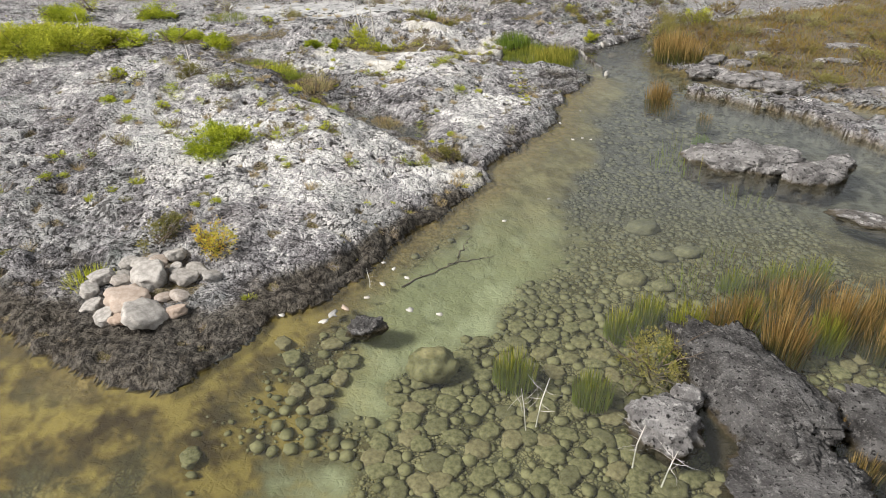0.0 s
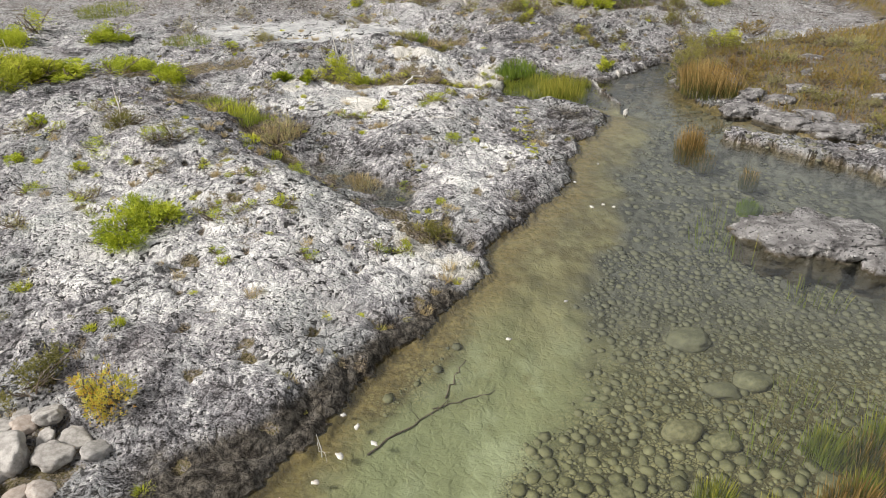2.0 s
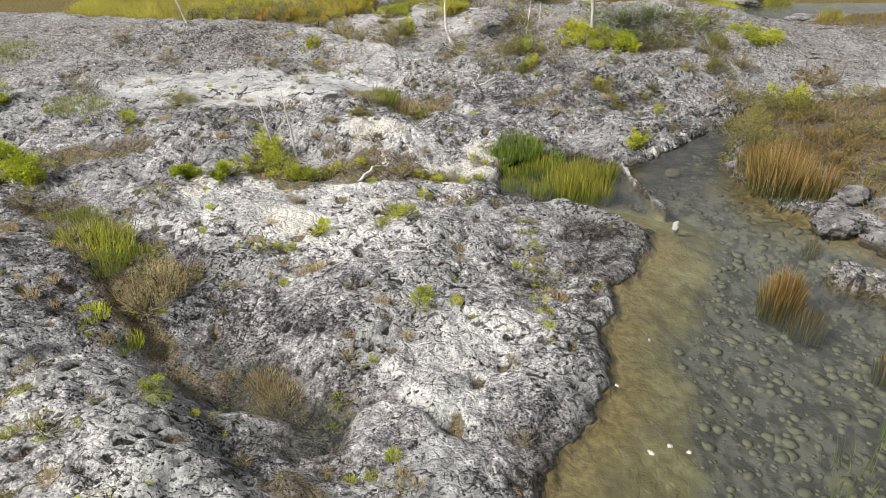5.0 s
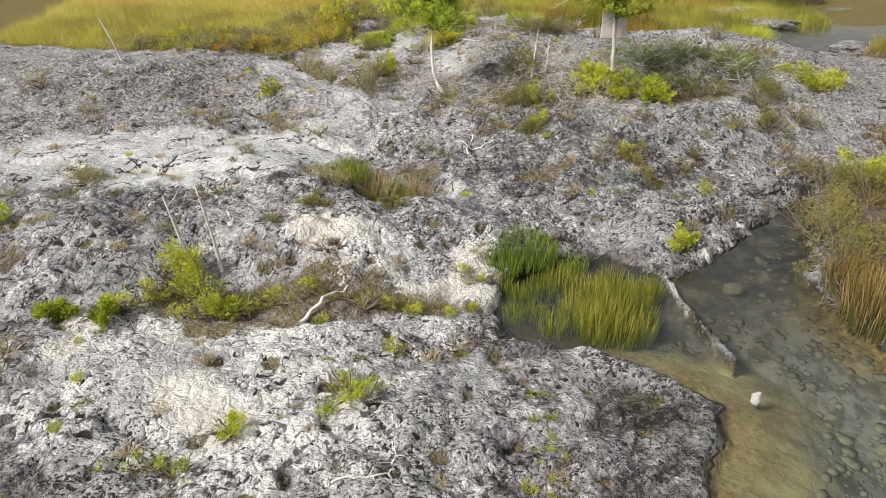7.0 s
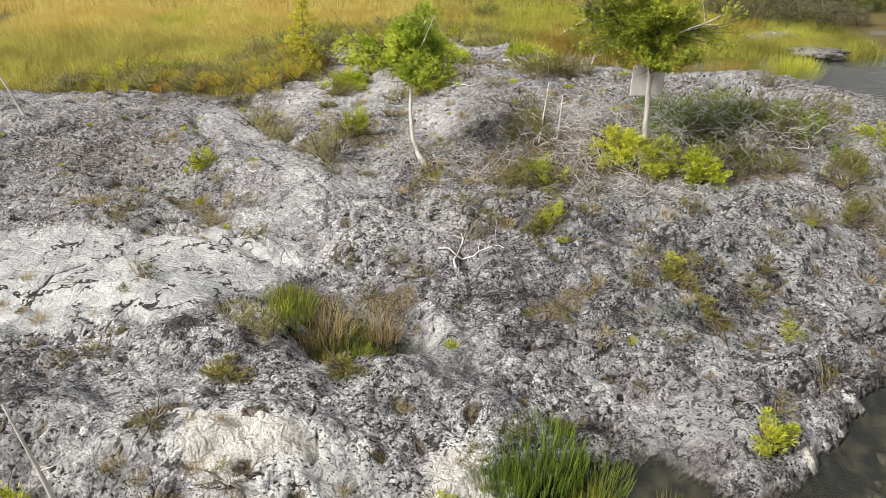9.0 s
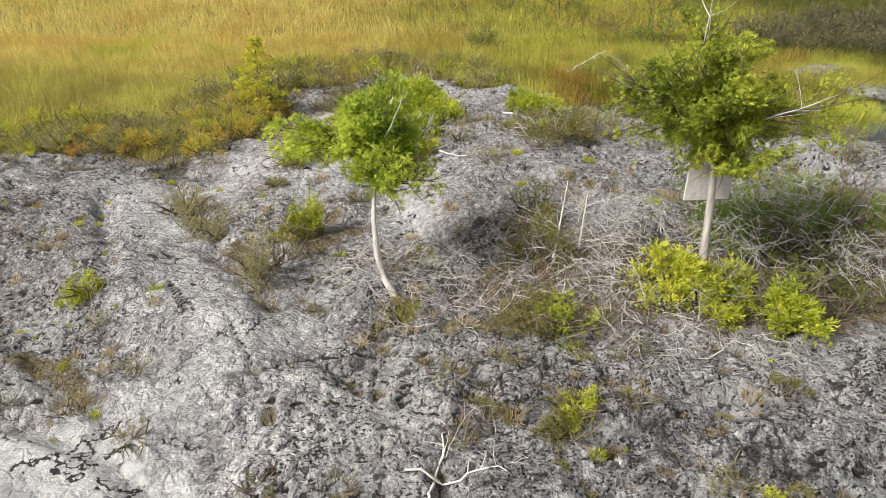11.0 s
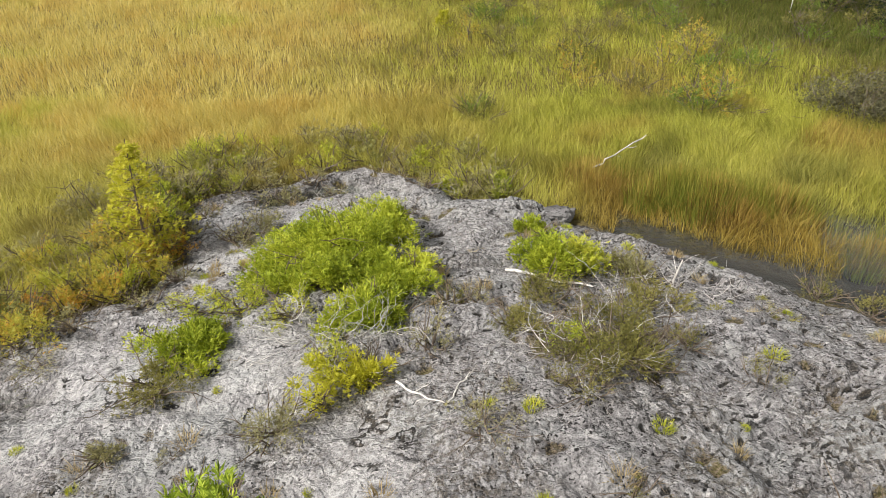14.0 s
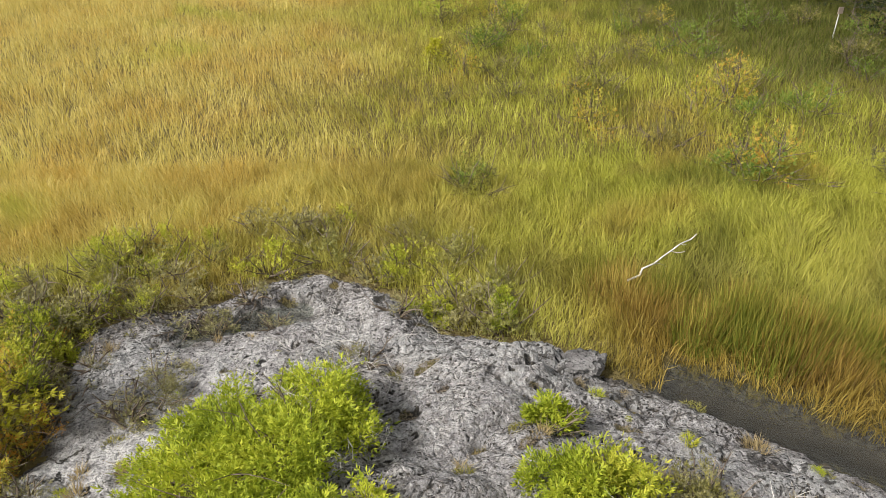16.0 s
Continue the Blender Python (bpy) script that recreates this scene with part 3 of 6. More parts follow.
NEAR_RIDGES = (
    (-3.2, 5.2, -2.2, 4.6, 0.5, -0.105),
    (-2.5, 6.3, -1.6, 5.7, 0.5, 0.076),
    (-1.6, 7.2, -0.7, 6.6, 0.45, 0.026),
    (-3.2, 7.2, -4.2, 8.4, 0.4, 0.107),
    (0.1, 7.4, 0.1, 7.9, 0.3, -0.096),
    (0, 7.85, 0.2, 7.8, 0.2, 0.041),
    (-1.5, 7.9, -1.2, 7.7, 0.3, 0.059),
    (-4.2, 8.2, -4.2, 6, 0.7, -0.009),
    (-1.2, 9.2, -0.5, 8.5, 0.35, -0.288),
    (-3.4, 9.3, -1.6, 7.6, 0.55, 0.213),
    (0.4, 9.4, 0.6, 10.6, 0.45, -0.082),
    (0, 9.5, 0.4, 9.5, 0.3, 0.068),
    (-2.6, 10.2, -2.4, 10, 0.2, 0.11),
    (-6, 10.5, -3.6, 9.5, 0.8, 0.197),
)
HOLLOW_RIDGES = (
    (1.6, 11, 1.4, 10.2, 0.4, -0.08),
    (-3.2, 11.2, -1.9, 10, 0.4, -0.119),
    (-1.5, 11.2, 0, 9.4, 0.4, -0.03),
    (-0.2, 11.4, 0.4, 11.2, 0.3, 0.063),
    (-0.8, 11.6, 0.4, 11.6, 0.3, -0.042),
    (-4.4, 11.7, -3.2, 12, 0.5, 0.051),
    (-1.4, 12.2, 0.6, 12.25, 0.2, -0.14),
    (-2.8, 12.9, -2, 12.8, 0.4, 0.223),
    (-1.3, 13, -0.2, 12.8, 0.3, 0.164),
    (0.6, 13.4, 0.7, 14.9, 0.3, 0.027),
    (0.5, 13.45, 0.9, 13.4, 0.25, 0.058),
    (2.1, 13.8, 2.9, 13.6, 0.4, -0.022),
    (-1, 13.9, -0.4, 13.6, 0.35, 0.092),
    (-4, 14.2, -2.2, 14.8, 0.6, 0.053),
)
SLAB_RIDGES = (
    (0.3, 14.2, 0, 14.5, 0.3, -0.095),
    (2.2, 14.3, 2.5, 13.8, 0.25, 0.068),
    (3.6, 14.4, 3.9, 14.6, 0.4, 0.021),
    (-1.5, 14.4, -0.7, 14, 0.3, 0.109),
    (1.3, 15, 2.3, 15.1, 0.3, 0.033),
    (1.8, 15.1, 3, 15.2, 0.5, 0.06),
    (4.6, 15.3, 5.6, 15.4, 0.4, -0.06),
    (-2.2, 15.4, -1, 14.9, 0.35, 0.02),
    (3.5, 15.4, 3.6, 15.3, 0.3, -0.075),
    (3.6, 15.6, 4.6, 16.4, 0.6, 0.161),
    (1.1, 15.75, 1.8, 15.4, 0.4, 0.088),
    (-3, 15.9, -2, 15.8, 0.3, 0.079),
    (0.4, 16.3, 0.9, 16.6, 0.4, 0.014),
    (0.5, 16.4, 0.7, 17.3, 0.35, 0.037),
    (0.52, 16.6, 0.66, 16.62, 0.2, 0.13),
)
KNOLL_RIDGES = (
    (-2.1, 16.4, -2, 16.3, 0.25, -0.113),
    (-0.6, 16.5, -0.4, 15.8, 0.3, 0.092),
    (2.6, 16.9, 2.6, 17.6, 0.6, 0.336),
    (-1.6, 17, -0.1, 15.5, 0.35, 0.165),
    (-5.5, 17.2, -3.8, 17.8, 0.7, 0.185),
    (1.5, 17.2, 1.9, 17.1, 0.35, 0.105),
    (5.2, 17.6, 4.8, 18.4, 0.7, 0.398),
    (-1.2, 17.7, -0.4, 17.1, 0.3, 0.065),
    (1.4, 18.3, 2, 19, 0.6, 0.305),
    (-2.26, 18.4, -1.54, 16.8, 0.25, 0.032),
    (-3.2, 18.6, -2.2, 18, 0.5, -0.034),
    (5.5, 18.8, 6.5, 18.6, 0.7, 0.1),
    (-1.25, 18.9, -1.1, 17.7, 0.3, -0.109),
    (-0.8, 18.9, -0.6, 19.1, 0.3, -0.025),
)
POINT_RIDGES = (
    (-0.4, 19.2, 0.2, 19.4, 0.5, 0.124),
    (3.2, 19.3, 3.6, 18.8, 0.5, 0.25),
    (-1.2, 19.6, -1.5, 19.4, 0.35, -0.07),
    (-2.8, 19.7, -2, 19.5, 0.35, -0.105),
    (1.3, 20, 1.7, 21, 0.5, 0.194),
    (-0.5, 20.8, -0.3, 21.2, 0.4, -0.016),
    (1.3, 21.2, 1.6, 20.9, 0.3, -0.114),
    (3.2, 21.3, 4.2, 20.6, 0.3, 0.01),
    (2.2, 21.6, 2.4, 21.9, 0.3, -0.059),
    (2.1, 22.1, 2.6, 21.9, 0.25, 0.305),
    (0.4, 22.4, 0.9, 22.2, 0.4, 0.053),
    (-0.4, 22.5, 0.3, 22.6, 0.25, -0.19),
    (0, 23.3, 1, 23, 0.25, -0.027),
)
RIDGES = NEAR_RIDGES + HOLLOW_RIDGES + SLAB_RIDGES + KNOLL_RIDGES + POINT_RIDGES


def hashed(ix, iy, seed):
    v = np.sin(ix * 127.1 + iy * 311.7 + seed * 74.7) * 43758.5453
    return v - np.floor(v)


def grain(px, py, size, seed=0):
    """Smooth noise, 0 to 1, with lumps about `size` metres across."""
    u, v = px / size + seed * 3.17, py / size + seed * 5.71
    i, j = np.floor(u), np.floor(v)
    u, v = u - i, v - j
    u, v = u * u * (3 - 2 * u), v * v * (3 - 2 * v)
    a = hashed(i, j, seed) * (1 - u) + hashed(i + 1, j, seed) * u
    b = hashed(i, j + 1, seed) * (1 - u) + hashed(i + 1, j + 1, seed) * u
    return a * (1 - v) + b * v


def rough(px, py, size, seed=0, octaves=4):
    total, weight = 0, 0
    for k in range(octaves):
        total = total + grain(px, py, size / 2 ** k, seed + k) * 0.55 ** k
        weight += 0.55 ** k
    return total / weight


def cells(px, py, size, seed=0):
    """Distance to the nearest and second nearest seed of a jittered grid (in cells), and the nearest one's own number."""
    u, v = px / size, py / size
    i, j = np.floor(u), np.floor(v)
    f1 = np.full(np.shape(u), 9.0)
    f2, own = f1.copy(), f1.copy()
    for a in (-1, 0, 1):
        for b in (-1, 0, 1):
            ci, cj = i + a, j + b
            d = np.hypot(ci + hashed(ci, cj, seed) - u, cj + hashed(ci, cj, seed + 9) - v)
            near = d < f1
            f2 = np.where(near, f1, np.minimum(f2, d))
            own = np.where(near, hashed(ci, cj, seed + 17), own)
            f1 = np.where(near, d, f1)
    return f1, f2, own


# narrow open joints in the bare slabs, and longer creases between the rock backs, as lines over the plan
SLAB_JOINTS = (((-2.07, 15.61), (-1.9, 15.45), (-1.71, 15.12), (-1.59, 15.06)), ((-2.47, 14.29), (-2.25, 14.37), (-2.2, 14.6), (-2.03, 14.74)), ((-1.23, 14.71), (-0.88, 14.38), (-0.7, 14.52)), ((-1.96, 14.11), (-1.53, 13.94), (-1.4, 14.18)), ((-0.01, 13.12), (0.07, 12.62)), ((-3.4, 15.2), (-2.7, 15.0), (-2.3, 15.15)))
BACK_JOINTS = (((-1.15, 16.85), (-0.93, 16.49), (-0.69, 16.08)), ((-0.85, 16.79), (-0.5, 16.16), (-0.3, 15.83), (-0.19, 15.65)), ((-0.09, 15.66), (0.07, 15.84), (0.26, 15.86), (0.5, 15.98), (0.71, 15.72)), ((0.2, 15.82), (0.35, 15.5)), ((0.5, 15.98), (0.52, 15.57)), ((0.78, 15.65), (0.67, 15.47)), ((-1.04, 16.71), (-0.62, 16.1)))
CREASES = (((-2.9, 13.6), (-2.16, 13.76), (-1.72, 13.83), (-1.31, 13.95)), ((-1.61, 15.48), (-1.04, 15.18), (-0.56, 14.85)), ((-2.81, 10.4), (-2.11, 9.8), (-1.53, 9.12), (-0.93, 8.34), (-0.42, 7.68), (0.2, 7.29)), ((-2.3, 13.12), (-1.98, 12.8), (-1.71, 12.79)), ((-1.81, 16.12), (-1.38, 15.68), (-0.97, 15.29)), ((-2.11, 19.6), (-1.28, 18.12), (-0.88, 17.49), (-0.54, 16.75), (-0.24, 16.43)), ((-2.26, 18.39), (-1.9, 17.68), (-1.54, 16.79)), ((0.98, 14.91), (0.93, 14.29), (0.85, 13.86)))


def near_lines(px, py, lines, wide):
    """1 on the lines, falling to 0 at about twice the width from them."""
    best = np.full(np.shape(px), 9.0)
    for line in lines:
        for (ax, ay), (bx, by) in zip(line, line[1:]):
            dx, dy = bx - ax, by - ay
            k = np.clip(((px - ax) * dx + (py - ay) * dy) / (dx * dx + dy * dy), 0, 1)
            best = np.minimum(best, np.hypot(px - ax - k * dx, py - ay - k * dy))
    return np.exp(-(best / wide) ** 2)


def union(px, py, strokes):
    """0 to 1: how far a place lies under any of the strokes (ax, ay, bx, by, wide)."""
    return np.clip(sum(ridge(px, py, *s) for s in strokes), 0, 1)


PALE = ((-2.6, 6.6, -1.0, 5.9, 0.45), (-3.0, 7.7, -1.4, 6.8, 0.4), (-1.4, 11.9, -0.4, 11.2, 0.25), (-1.9, 18.6, -1.0, 17.3, 0.18), (-1.0, 17.3, -0.45, 16.4, 0.18), (-0.45, 16.4, 0.7, 15.5, 0.2), (-1.4, 19.3, 0.2, 19.0, 0.5), (-1.6, 18.2, -0.8, 17.2, 0.35), (-0.2, 20.9, 0.0, 21.8, 0.4), (-0.7, 15.2, 0.3, 15.5, 0.3), (-0.9, 16.0, -0.6, 17.2, 0.25), (-2.3, 8.6, -0.9, 7.3, 0.35), (-0.9, 7.3, 0.1, 7.0, 0.3), (-0.3, 9.1, 0.7, 9.3, 0.4), (-1.2, 11.2, -0.3, 10.6, 0.45),
        (-0.2, 12.3, 0.75, 12.35, 0.16), (0.8, 12.35, 0.75, 13.0, 0.14), (-0.9, 12.9, 0.3, 12.85, 0.3), (-1.3, 15.6, 0.1, 15.3, 0.3),
        (-1.6, 17.4, -1.1, 16.6, 0.3), (-0.2, 11.9, 0.7, 11.8, 0.2), (4.3, 15.9, 5.0, 16.4, 0.3), (0.4, 6.9, -0.3, 6.6, 0.3), (0.3, 22.9, 1.0, 22.5, 0.3), (1.6, 21.6, 2.0, 21.9, 0.3),
        (-3.0, 9.2, -4.5, 10.2, 0.3))
SOIL = ((-2.1, 9.75, -1.3, 8.85, 0.12), (-0.5, 8.0, -0.1, 7.5, 0.12), (-1.0, 11.85, -0.2, 12.05, 0.22), (-3.2, 11.2, -1.9, 10.0, 0.28), (-1.0, 9.0, -0.5, 8.6, 0.15), (-1.4, 12.1, 0.6, 12.18, 0.2), (3.2, 16.2, 4.0, 16.4, 0.3), (1.4, 16.5, 3.2, 16.7, 0.4), (1.5, 14.2, 1.8, 14.4, 0.15), (-0.3, 14.35, 0.4, 14.4, 0.16),
        (-0.2, 17.2, 0.2, 17.7, 0.15), (3.6, 16.8, 4.2, 17.6, 0.4), (0.3, 20.7, 0.5, 20.4, 0.4), (1.9, 19.2, 2.4, 19.4, 0.25), (-2.3, 4.7, -2.2, 4.8, 0.25), (-4.3, 11.9, -3.0, 12.4, 0.25), (-1.8, 16.0, -1.1, 15.6, 0.1))
SLAB = ((-3.4, 14.7, -1.2, 14.65, 0.56), (-1.2, 14.75, -0.7, 14.78, 0.3), (-0.9, 15.2, -0.2, 16.1, 0.35), (0.7, 14.0, 0.8, 13.7, 0.2), (-1.9, 18.4, -0.9, 16.6, 0.3), (-1.2, 19.4, 0.0, 19.2, 0.4), (0.7, 17.6, 0.8, 18.6, 0.25), (-0.8, 20.9, -0.4, 21.4, 0.3), (-2.4, 18.9, -1.6, 18.6, 0.2))
DARK = ((-2.8, 10.4, -0.9, 8.4, 0.22), (-0.9, 8.4, 0.1, 7.4, 0.18), (-2.7, 18.0, -1.5, 16.6, 0.35), (-1.5, 16.4, -0.6, 15.4, 0.25), (-2.2, 10.2, -0.9, 9.4, 0.35), (0.8, 15.6, 3.6, 16.2, 0.7), (3.0, 14.9, 4.4, 14.9, 0.5), (-3.5, 16.8, -1.5, 17.3, 0.5), (-3.6, 13.3, -2.2, 13.2, 0.3), (-4.0, 10.6, -2.4, 9.6, 0.3), (0.3, 14.7, 1.4, 14.9, 0.5), (-0.3, 13.3, 0.6, 13.3, 0.3), (1.3, 10.4, 2.0, 11.1, 0.35), (-1.1, 9.2, -0.5, 8.7, 0.3), (1.9, 14.2, 3.3, 13.7, 0.5), (2.2, 15.2, 3.4, 15.4, 0.35), (-0.6, 5.6, 0.1, 6.5, 0.2), (-3.9, 6.6, -3.2, 5.2, 0.5), (-1.9, 13.1, -2.2, 13.6, 0.3), (1.0, 17.2, 1.4, 17.9, 0.25), (-3.2, 17.2, -2.0, 17.0, 0.4))
SILT = ((-1.3, 3.0, -0.75, 2.85, 0.22), (-0.55, 3.75, -0.3, 4.4, 0.16), (-0.35, 4.5, 0.1, 5.1, 0.27), (0.1, 5.2, 0.6, 6.0, 0.3), (0.6, 6.1, 1.0, 7.2, 0.32), (0.9, 7.2, 1.5, 8.2, 0.28), (1.6, 8.6, 2.1, 10.2, 0.28), (2.0, 10.4, 2.6, 11.2, 0.3), (1.8, 11.6, 2.3, 11.6, 0.2))
CHALK = ((-0.15, 12.36, 0.6, 12.3, 0.09), (0.6, 12.28, 0.92, 12.22, 0.1), (0.75, 12.35, 0.82, 12.8, 0.1), (2.44, 12.62, 2.5, 12.1, 0.02), (2.9, 12.92, 3.0, 13.0, 0.04), (3.4, 13.4, 3.5, 13.5, 0.04), (-1.97, 11.4, -1.95, 11.7, 0.09), (0.3, 7.0, -0.15, 7.25, 0.12), (-0.3, 7.6, -0.1, 7.35, 0.08), (1.5, 11.68, 1.6, 11.66, 0.05), (0.85, 17.15, 0.95, 17.05, 0.06), (-0.7, 10.7, -1.1, 11.0, 0.12), (-0.1, 12.75, -0.5, 12.8, 0.12))
WATERHOLES = ((-0.05, 13.9, 0.5, 13.98, 0.15),)
CREEK = ((3.1, 21.62, 5.2, 20.3, 0.2), (5.2, 20.3, 6.4, 20.6, 0.3), (6.4, 20.9, 7.6, 21.4, 0.34))
WET = ((-3.6, 4.45, -2.4, 3.95, 0.3), (-2.4, 3.95, -1.75, 3.75, 0.32), (-1.6, 4.0, -1.35, 4.55, 0.22), (-1.2, 4.55, -0.6, 5.3, 0.16), (-0.5, 5.55, 0.2, 6.5, 0.13))
WALL = ((2.43, 12.62, 2.47, 12.1, 0.03), (2.47, 12.1, 2.62, 11.56, 0.026))
SHELF = ((3.85, 10.2, 4.5, 9.75, 0.16), (4.5, 9.75, 5.2, 9.35, 0.18), (5.2, 9.35, 5.9, 8.1, 0.28), (5.9, 8.1, 7.5, 6.8, 0.5))


def land(px, py):
    """Height of the ground and what it is made of there, for arrays of x and y."""
    px, py = np.asarray(px, float), np.asarray(py, float)
    wob = 0.12 * (rough(px, py, 0.35, 3) - 0.5) + 0.10 * (rough(px, py, 0.12, 5, 3) - 0.5)
    main = signed_distance(px, py, MAIN_SHORE) + wob
    right = signed_distance(px, py, RIGHT_SHORE) + 2 * wob
    kind_chalk = np.clip(1.3 * union(px, py, CHALK), 0, 1) * smooth(0.25, 0.5, rough(px, py, 0.3, 73))
    env = smooth(0, 0.45, main)
    lift = 0.06 * smooth(0, 0.07, main) + 0.09 * smooth(0, 0.5, main) + 0.12 * smooth(0.3, 1.5, main)
    lift = lift * (1 - 0.2 * smooth(21.3, 22.6, py))
    for ax, ay, bx, by, wide, high in RIDGES:
        lift = lift + high * env * ridge(px, py, ax, ay, bx, by, wide)
    big_slab = smooth(0.3, 0.55, union(px, py, SLAB[:1]) + 0.5 * (rough(px, py, 0.6, 57) - 0.5))
    slab = np.maximum(big_slab, 0.6 * union(px, py, SLAB[1:]))
    soil, pale = union(px, py, SOIL), union(px, py, PALE)
    soil = smooth(0.3, 0.95, soil + 1.2 * (rough(px, py, 0.4, 11, 5) - 0.5))
    wx, wy = 0.16 * (rough(px, py, 0.16, 2, 3) - 0.5), 0.16 * (rough(px, py, 0.16, 4, 3) - 0.5)
    dark = smooth(0.3, 0.7, union(px, py, DARK) + 0.7 * (rough(px, py, 0.6, 25) - 0.5))
    dark = np.maximum(dark, 1 - smooth(0.12, 0.42, main + 0.35 * (rough(px, py, 0.5, 27) - 0.5)))
    f1, f2, own = cells(px * 0.75 + wx, py + wy, 0.075, 1)
    g1, g2, gown = cells(px + wx, py + wy, 0.24, 6)
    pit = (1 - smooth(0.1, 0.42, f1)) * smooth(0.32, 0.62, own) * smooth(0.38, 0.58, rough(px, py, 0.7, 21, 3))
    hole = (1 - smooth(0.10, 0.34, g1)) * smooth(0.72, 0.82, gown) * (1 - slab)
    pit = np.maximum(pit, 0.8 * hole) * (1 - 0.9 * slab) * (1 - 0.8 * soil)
    lump = 0.07 * (rough(px, py, 0.8, 31) - 0.5) + 0.075 * (rough(px, py, 0.24, 41, 3) - 0.5) * (1 - 0.6 * slab)
    crisp = np.abs(2 * rough(px + wx * 0.6, py + wy * 0.6, 0.09, 47, 3) - 1)
    billow = np.abs(2 * rough(px * 0.8 + wx, py + wy, 0.17, 49, 2) - 1)
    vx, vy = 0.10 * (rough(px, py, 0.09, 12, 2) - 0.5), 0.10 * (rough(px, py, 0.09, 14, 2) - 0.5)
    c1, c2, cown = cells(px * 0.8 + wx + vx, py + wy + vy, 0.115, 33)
    nook_shade = 1 - smooth(0.02, 0.2, c2 - c1)
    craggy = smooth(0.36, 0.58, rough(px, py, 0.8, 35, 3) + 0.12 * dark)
    cobbled = (0.035 * (1 - c1 * c1) + 0.022 * cown) * (0.35 + 0.65 * craggy)
    knob = ((0.018 + 0.02 * dark) * crisp + 0.03 * billow + cobbled) * (1 - 0.9 * slab)
    k1, k2, _ = cells(px + 0.3 * rough(px, py, 0.6, 8), py + 0.3 * rough(px, py, 0.6, 9), 0.75, 13)
    crack = (1 - smooth(0.01, 0.055, k2 - k1 + 0.05 * (rough(px, py, 0.1, 53, 2) - 0.5))) * smooth(0.15, 0.5, slab + 0.3 * rough(px, py, 1.5, 51)) * smooth(0.48, 0.6, rough(px, py, 0.5, 55))
    ux, uy = px + 0.5 * (rough(px, py, 0.7, 62, 3) - 0.5), py + 0.5 * (rough(px, py, 0.7, 63, 3) - 0.5)
    line = np.abs(rough(0.55 * ux - 0.3 * uy, uy + 0.25 * ux, 0.85, 64, 3) - 0.5)
    furrow = (1 - smooth(0.0, 0.055, line)) * smooth(0.40, 0.56, rough(px, py, 1.3, 67, 2)) * (1 - 0.7 * slab)
    swell = 0.06 * smooth(0.0, 0.16, line) * (1 - 0.5 * slab)
    joint = near_lines(px + 0.35 * wx, py + 0.35 * wy, SLAB_JOINTS + BACK_JOINTS, 0.013) * smooth(0.3, 0.5, rough(px, py, 0.16, 58, 2))
    crease = near_lines(px + 0.8 * wx, py + 0.8 * wy, CREASES, 0.09)
    crack = np.maximum(crack * 0.6, joint)
    lump = lump + swell - 0.085 - 0.03 * furrow - 0.07 * crease
    furrow = np.clip(furrow + 0.7 * crease, 0, 1)
    stone = lift + (lump + knob - 0.03 * pit - 0.02 * hole - 0.022 * crack) * smooth(0, 0.25, main + 0.06)
    stone = stone - 0.30 * union(px, py, WATERHOLES) + 0.05 * big_slab + 0.02 * kind_chalk * smooth(0, 0.1, main)
    bank = 0.05 * smooth(0, 0.08, right) + 0.08 * smooth(0, 0.6, right) + 0.10 * smooth(0.4, 2, right) + 0.12 * (rough(px, py, 0.6, 61) - 0.5) * smooth(0, 0.6, right) + 0.05 * crisp * smooth(0, 0.1, right) * (1 - smooth(0.2, 0.5, right))
    away = -np.maximum(main, right)
    marsh = smooth(19.2, 19.9, py + 0.3 * (px > 3.5)) * (1 - smooth(4.6, 5.0, px) * (1 - smooth(21.6, 22.3, py)))
    marsh = np.where(main > 0, 0, marsh) * (1 - union(px, py, CREEK))
    deep = 0.05 * smooth(0, 0.06, away) + 0.2 * smooth(0.0, 1.1, away) + 0.05 * (rough(px, py, 0.7, 71) - 0.5) * smooth(0.1, 0.6, away)
    bed = -deep * (1 - marsh) + marsh * (0.02 + 0.08 * (rough(px, py, 0.9, 81) - 0.5))
    shelf = np.maximum(union(px, py, SHELF), 1.0 * union(px, py, WALL))
    reef = smooth(0.45, 0.75, shelf + 1.1 * (rough(px, py, 0.22, 91) - 0.5))
    bed = bed + reef * (np.where(px > 3.2, 0.07, 0.015) - bed + np.where(px > 3.2, 0.16, 0.07) * (rough(px, py, 0.2, 95) - 0.4) + 0.03 * crisp)
    z = np.where(main > 0, stone, np.where(right > 0, bank, bed))
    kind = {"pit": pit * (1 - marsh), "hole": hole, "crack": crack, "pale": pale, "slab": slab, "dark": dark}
    kind["furrow"] = furrow
    kind["chalk"] = kind_chalk
    kind["nook_shade"] = nook_shade * (0.25 + 0.75 * craggy) * (1 - slab) * (main > 0)
    kind["wet"] = np.clip(union(px, py, WET) + 0.5 * (rough(px, py, 0.3, 77, 3) - 0.5), 0, 1)
    kind["silt"] = np.clip(1.1 * union(px + 0.5 * (rough(px, py, 0.5, 93) - 0.5), py + 0.5 * (rough(px, py, 0.5, 94) - 0.5), SILT) + 1.2 * (rough(px, py, 0.5, 97, 5) - 0.5), 0, 1)
    soil = np.clip(soil + 0.55 * smooth(0.3, 0.9, furrow) * smooth(0.45, 0.65, rough(px, py, 0.6, 68)), 0, 1)
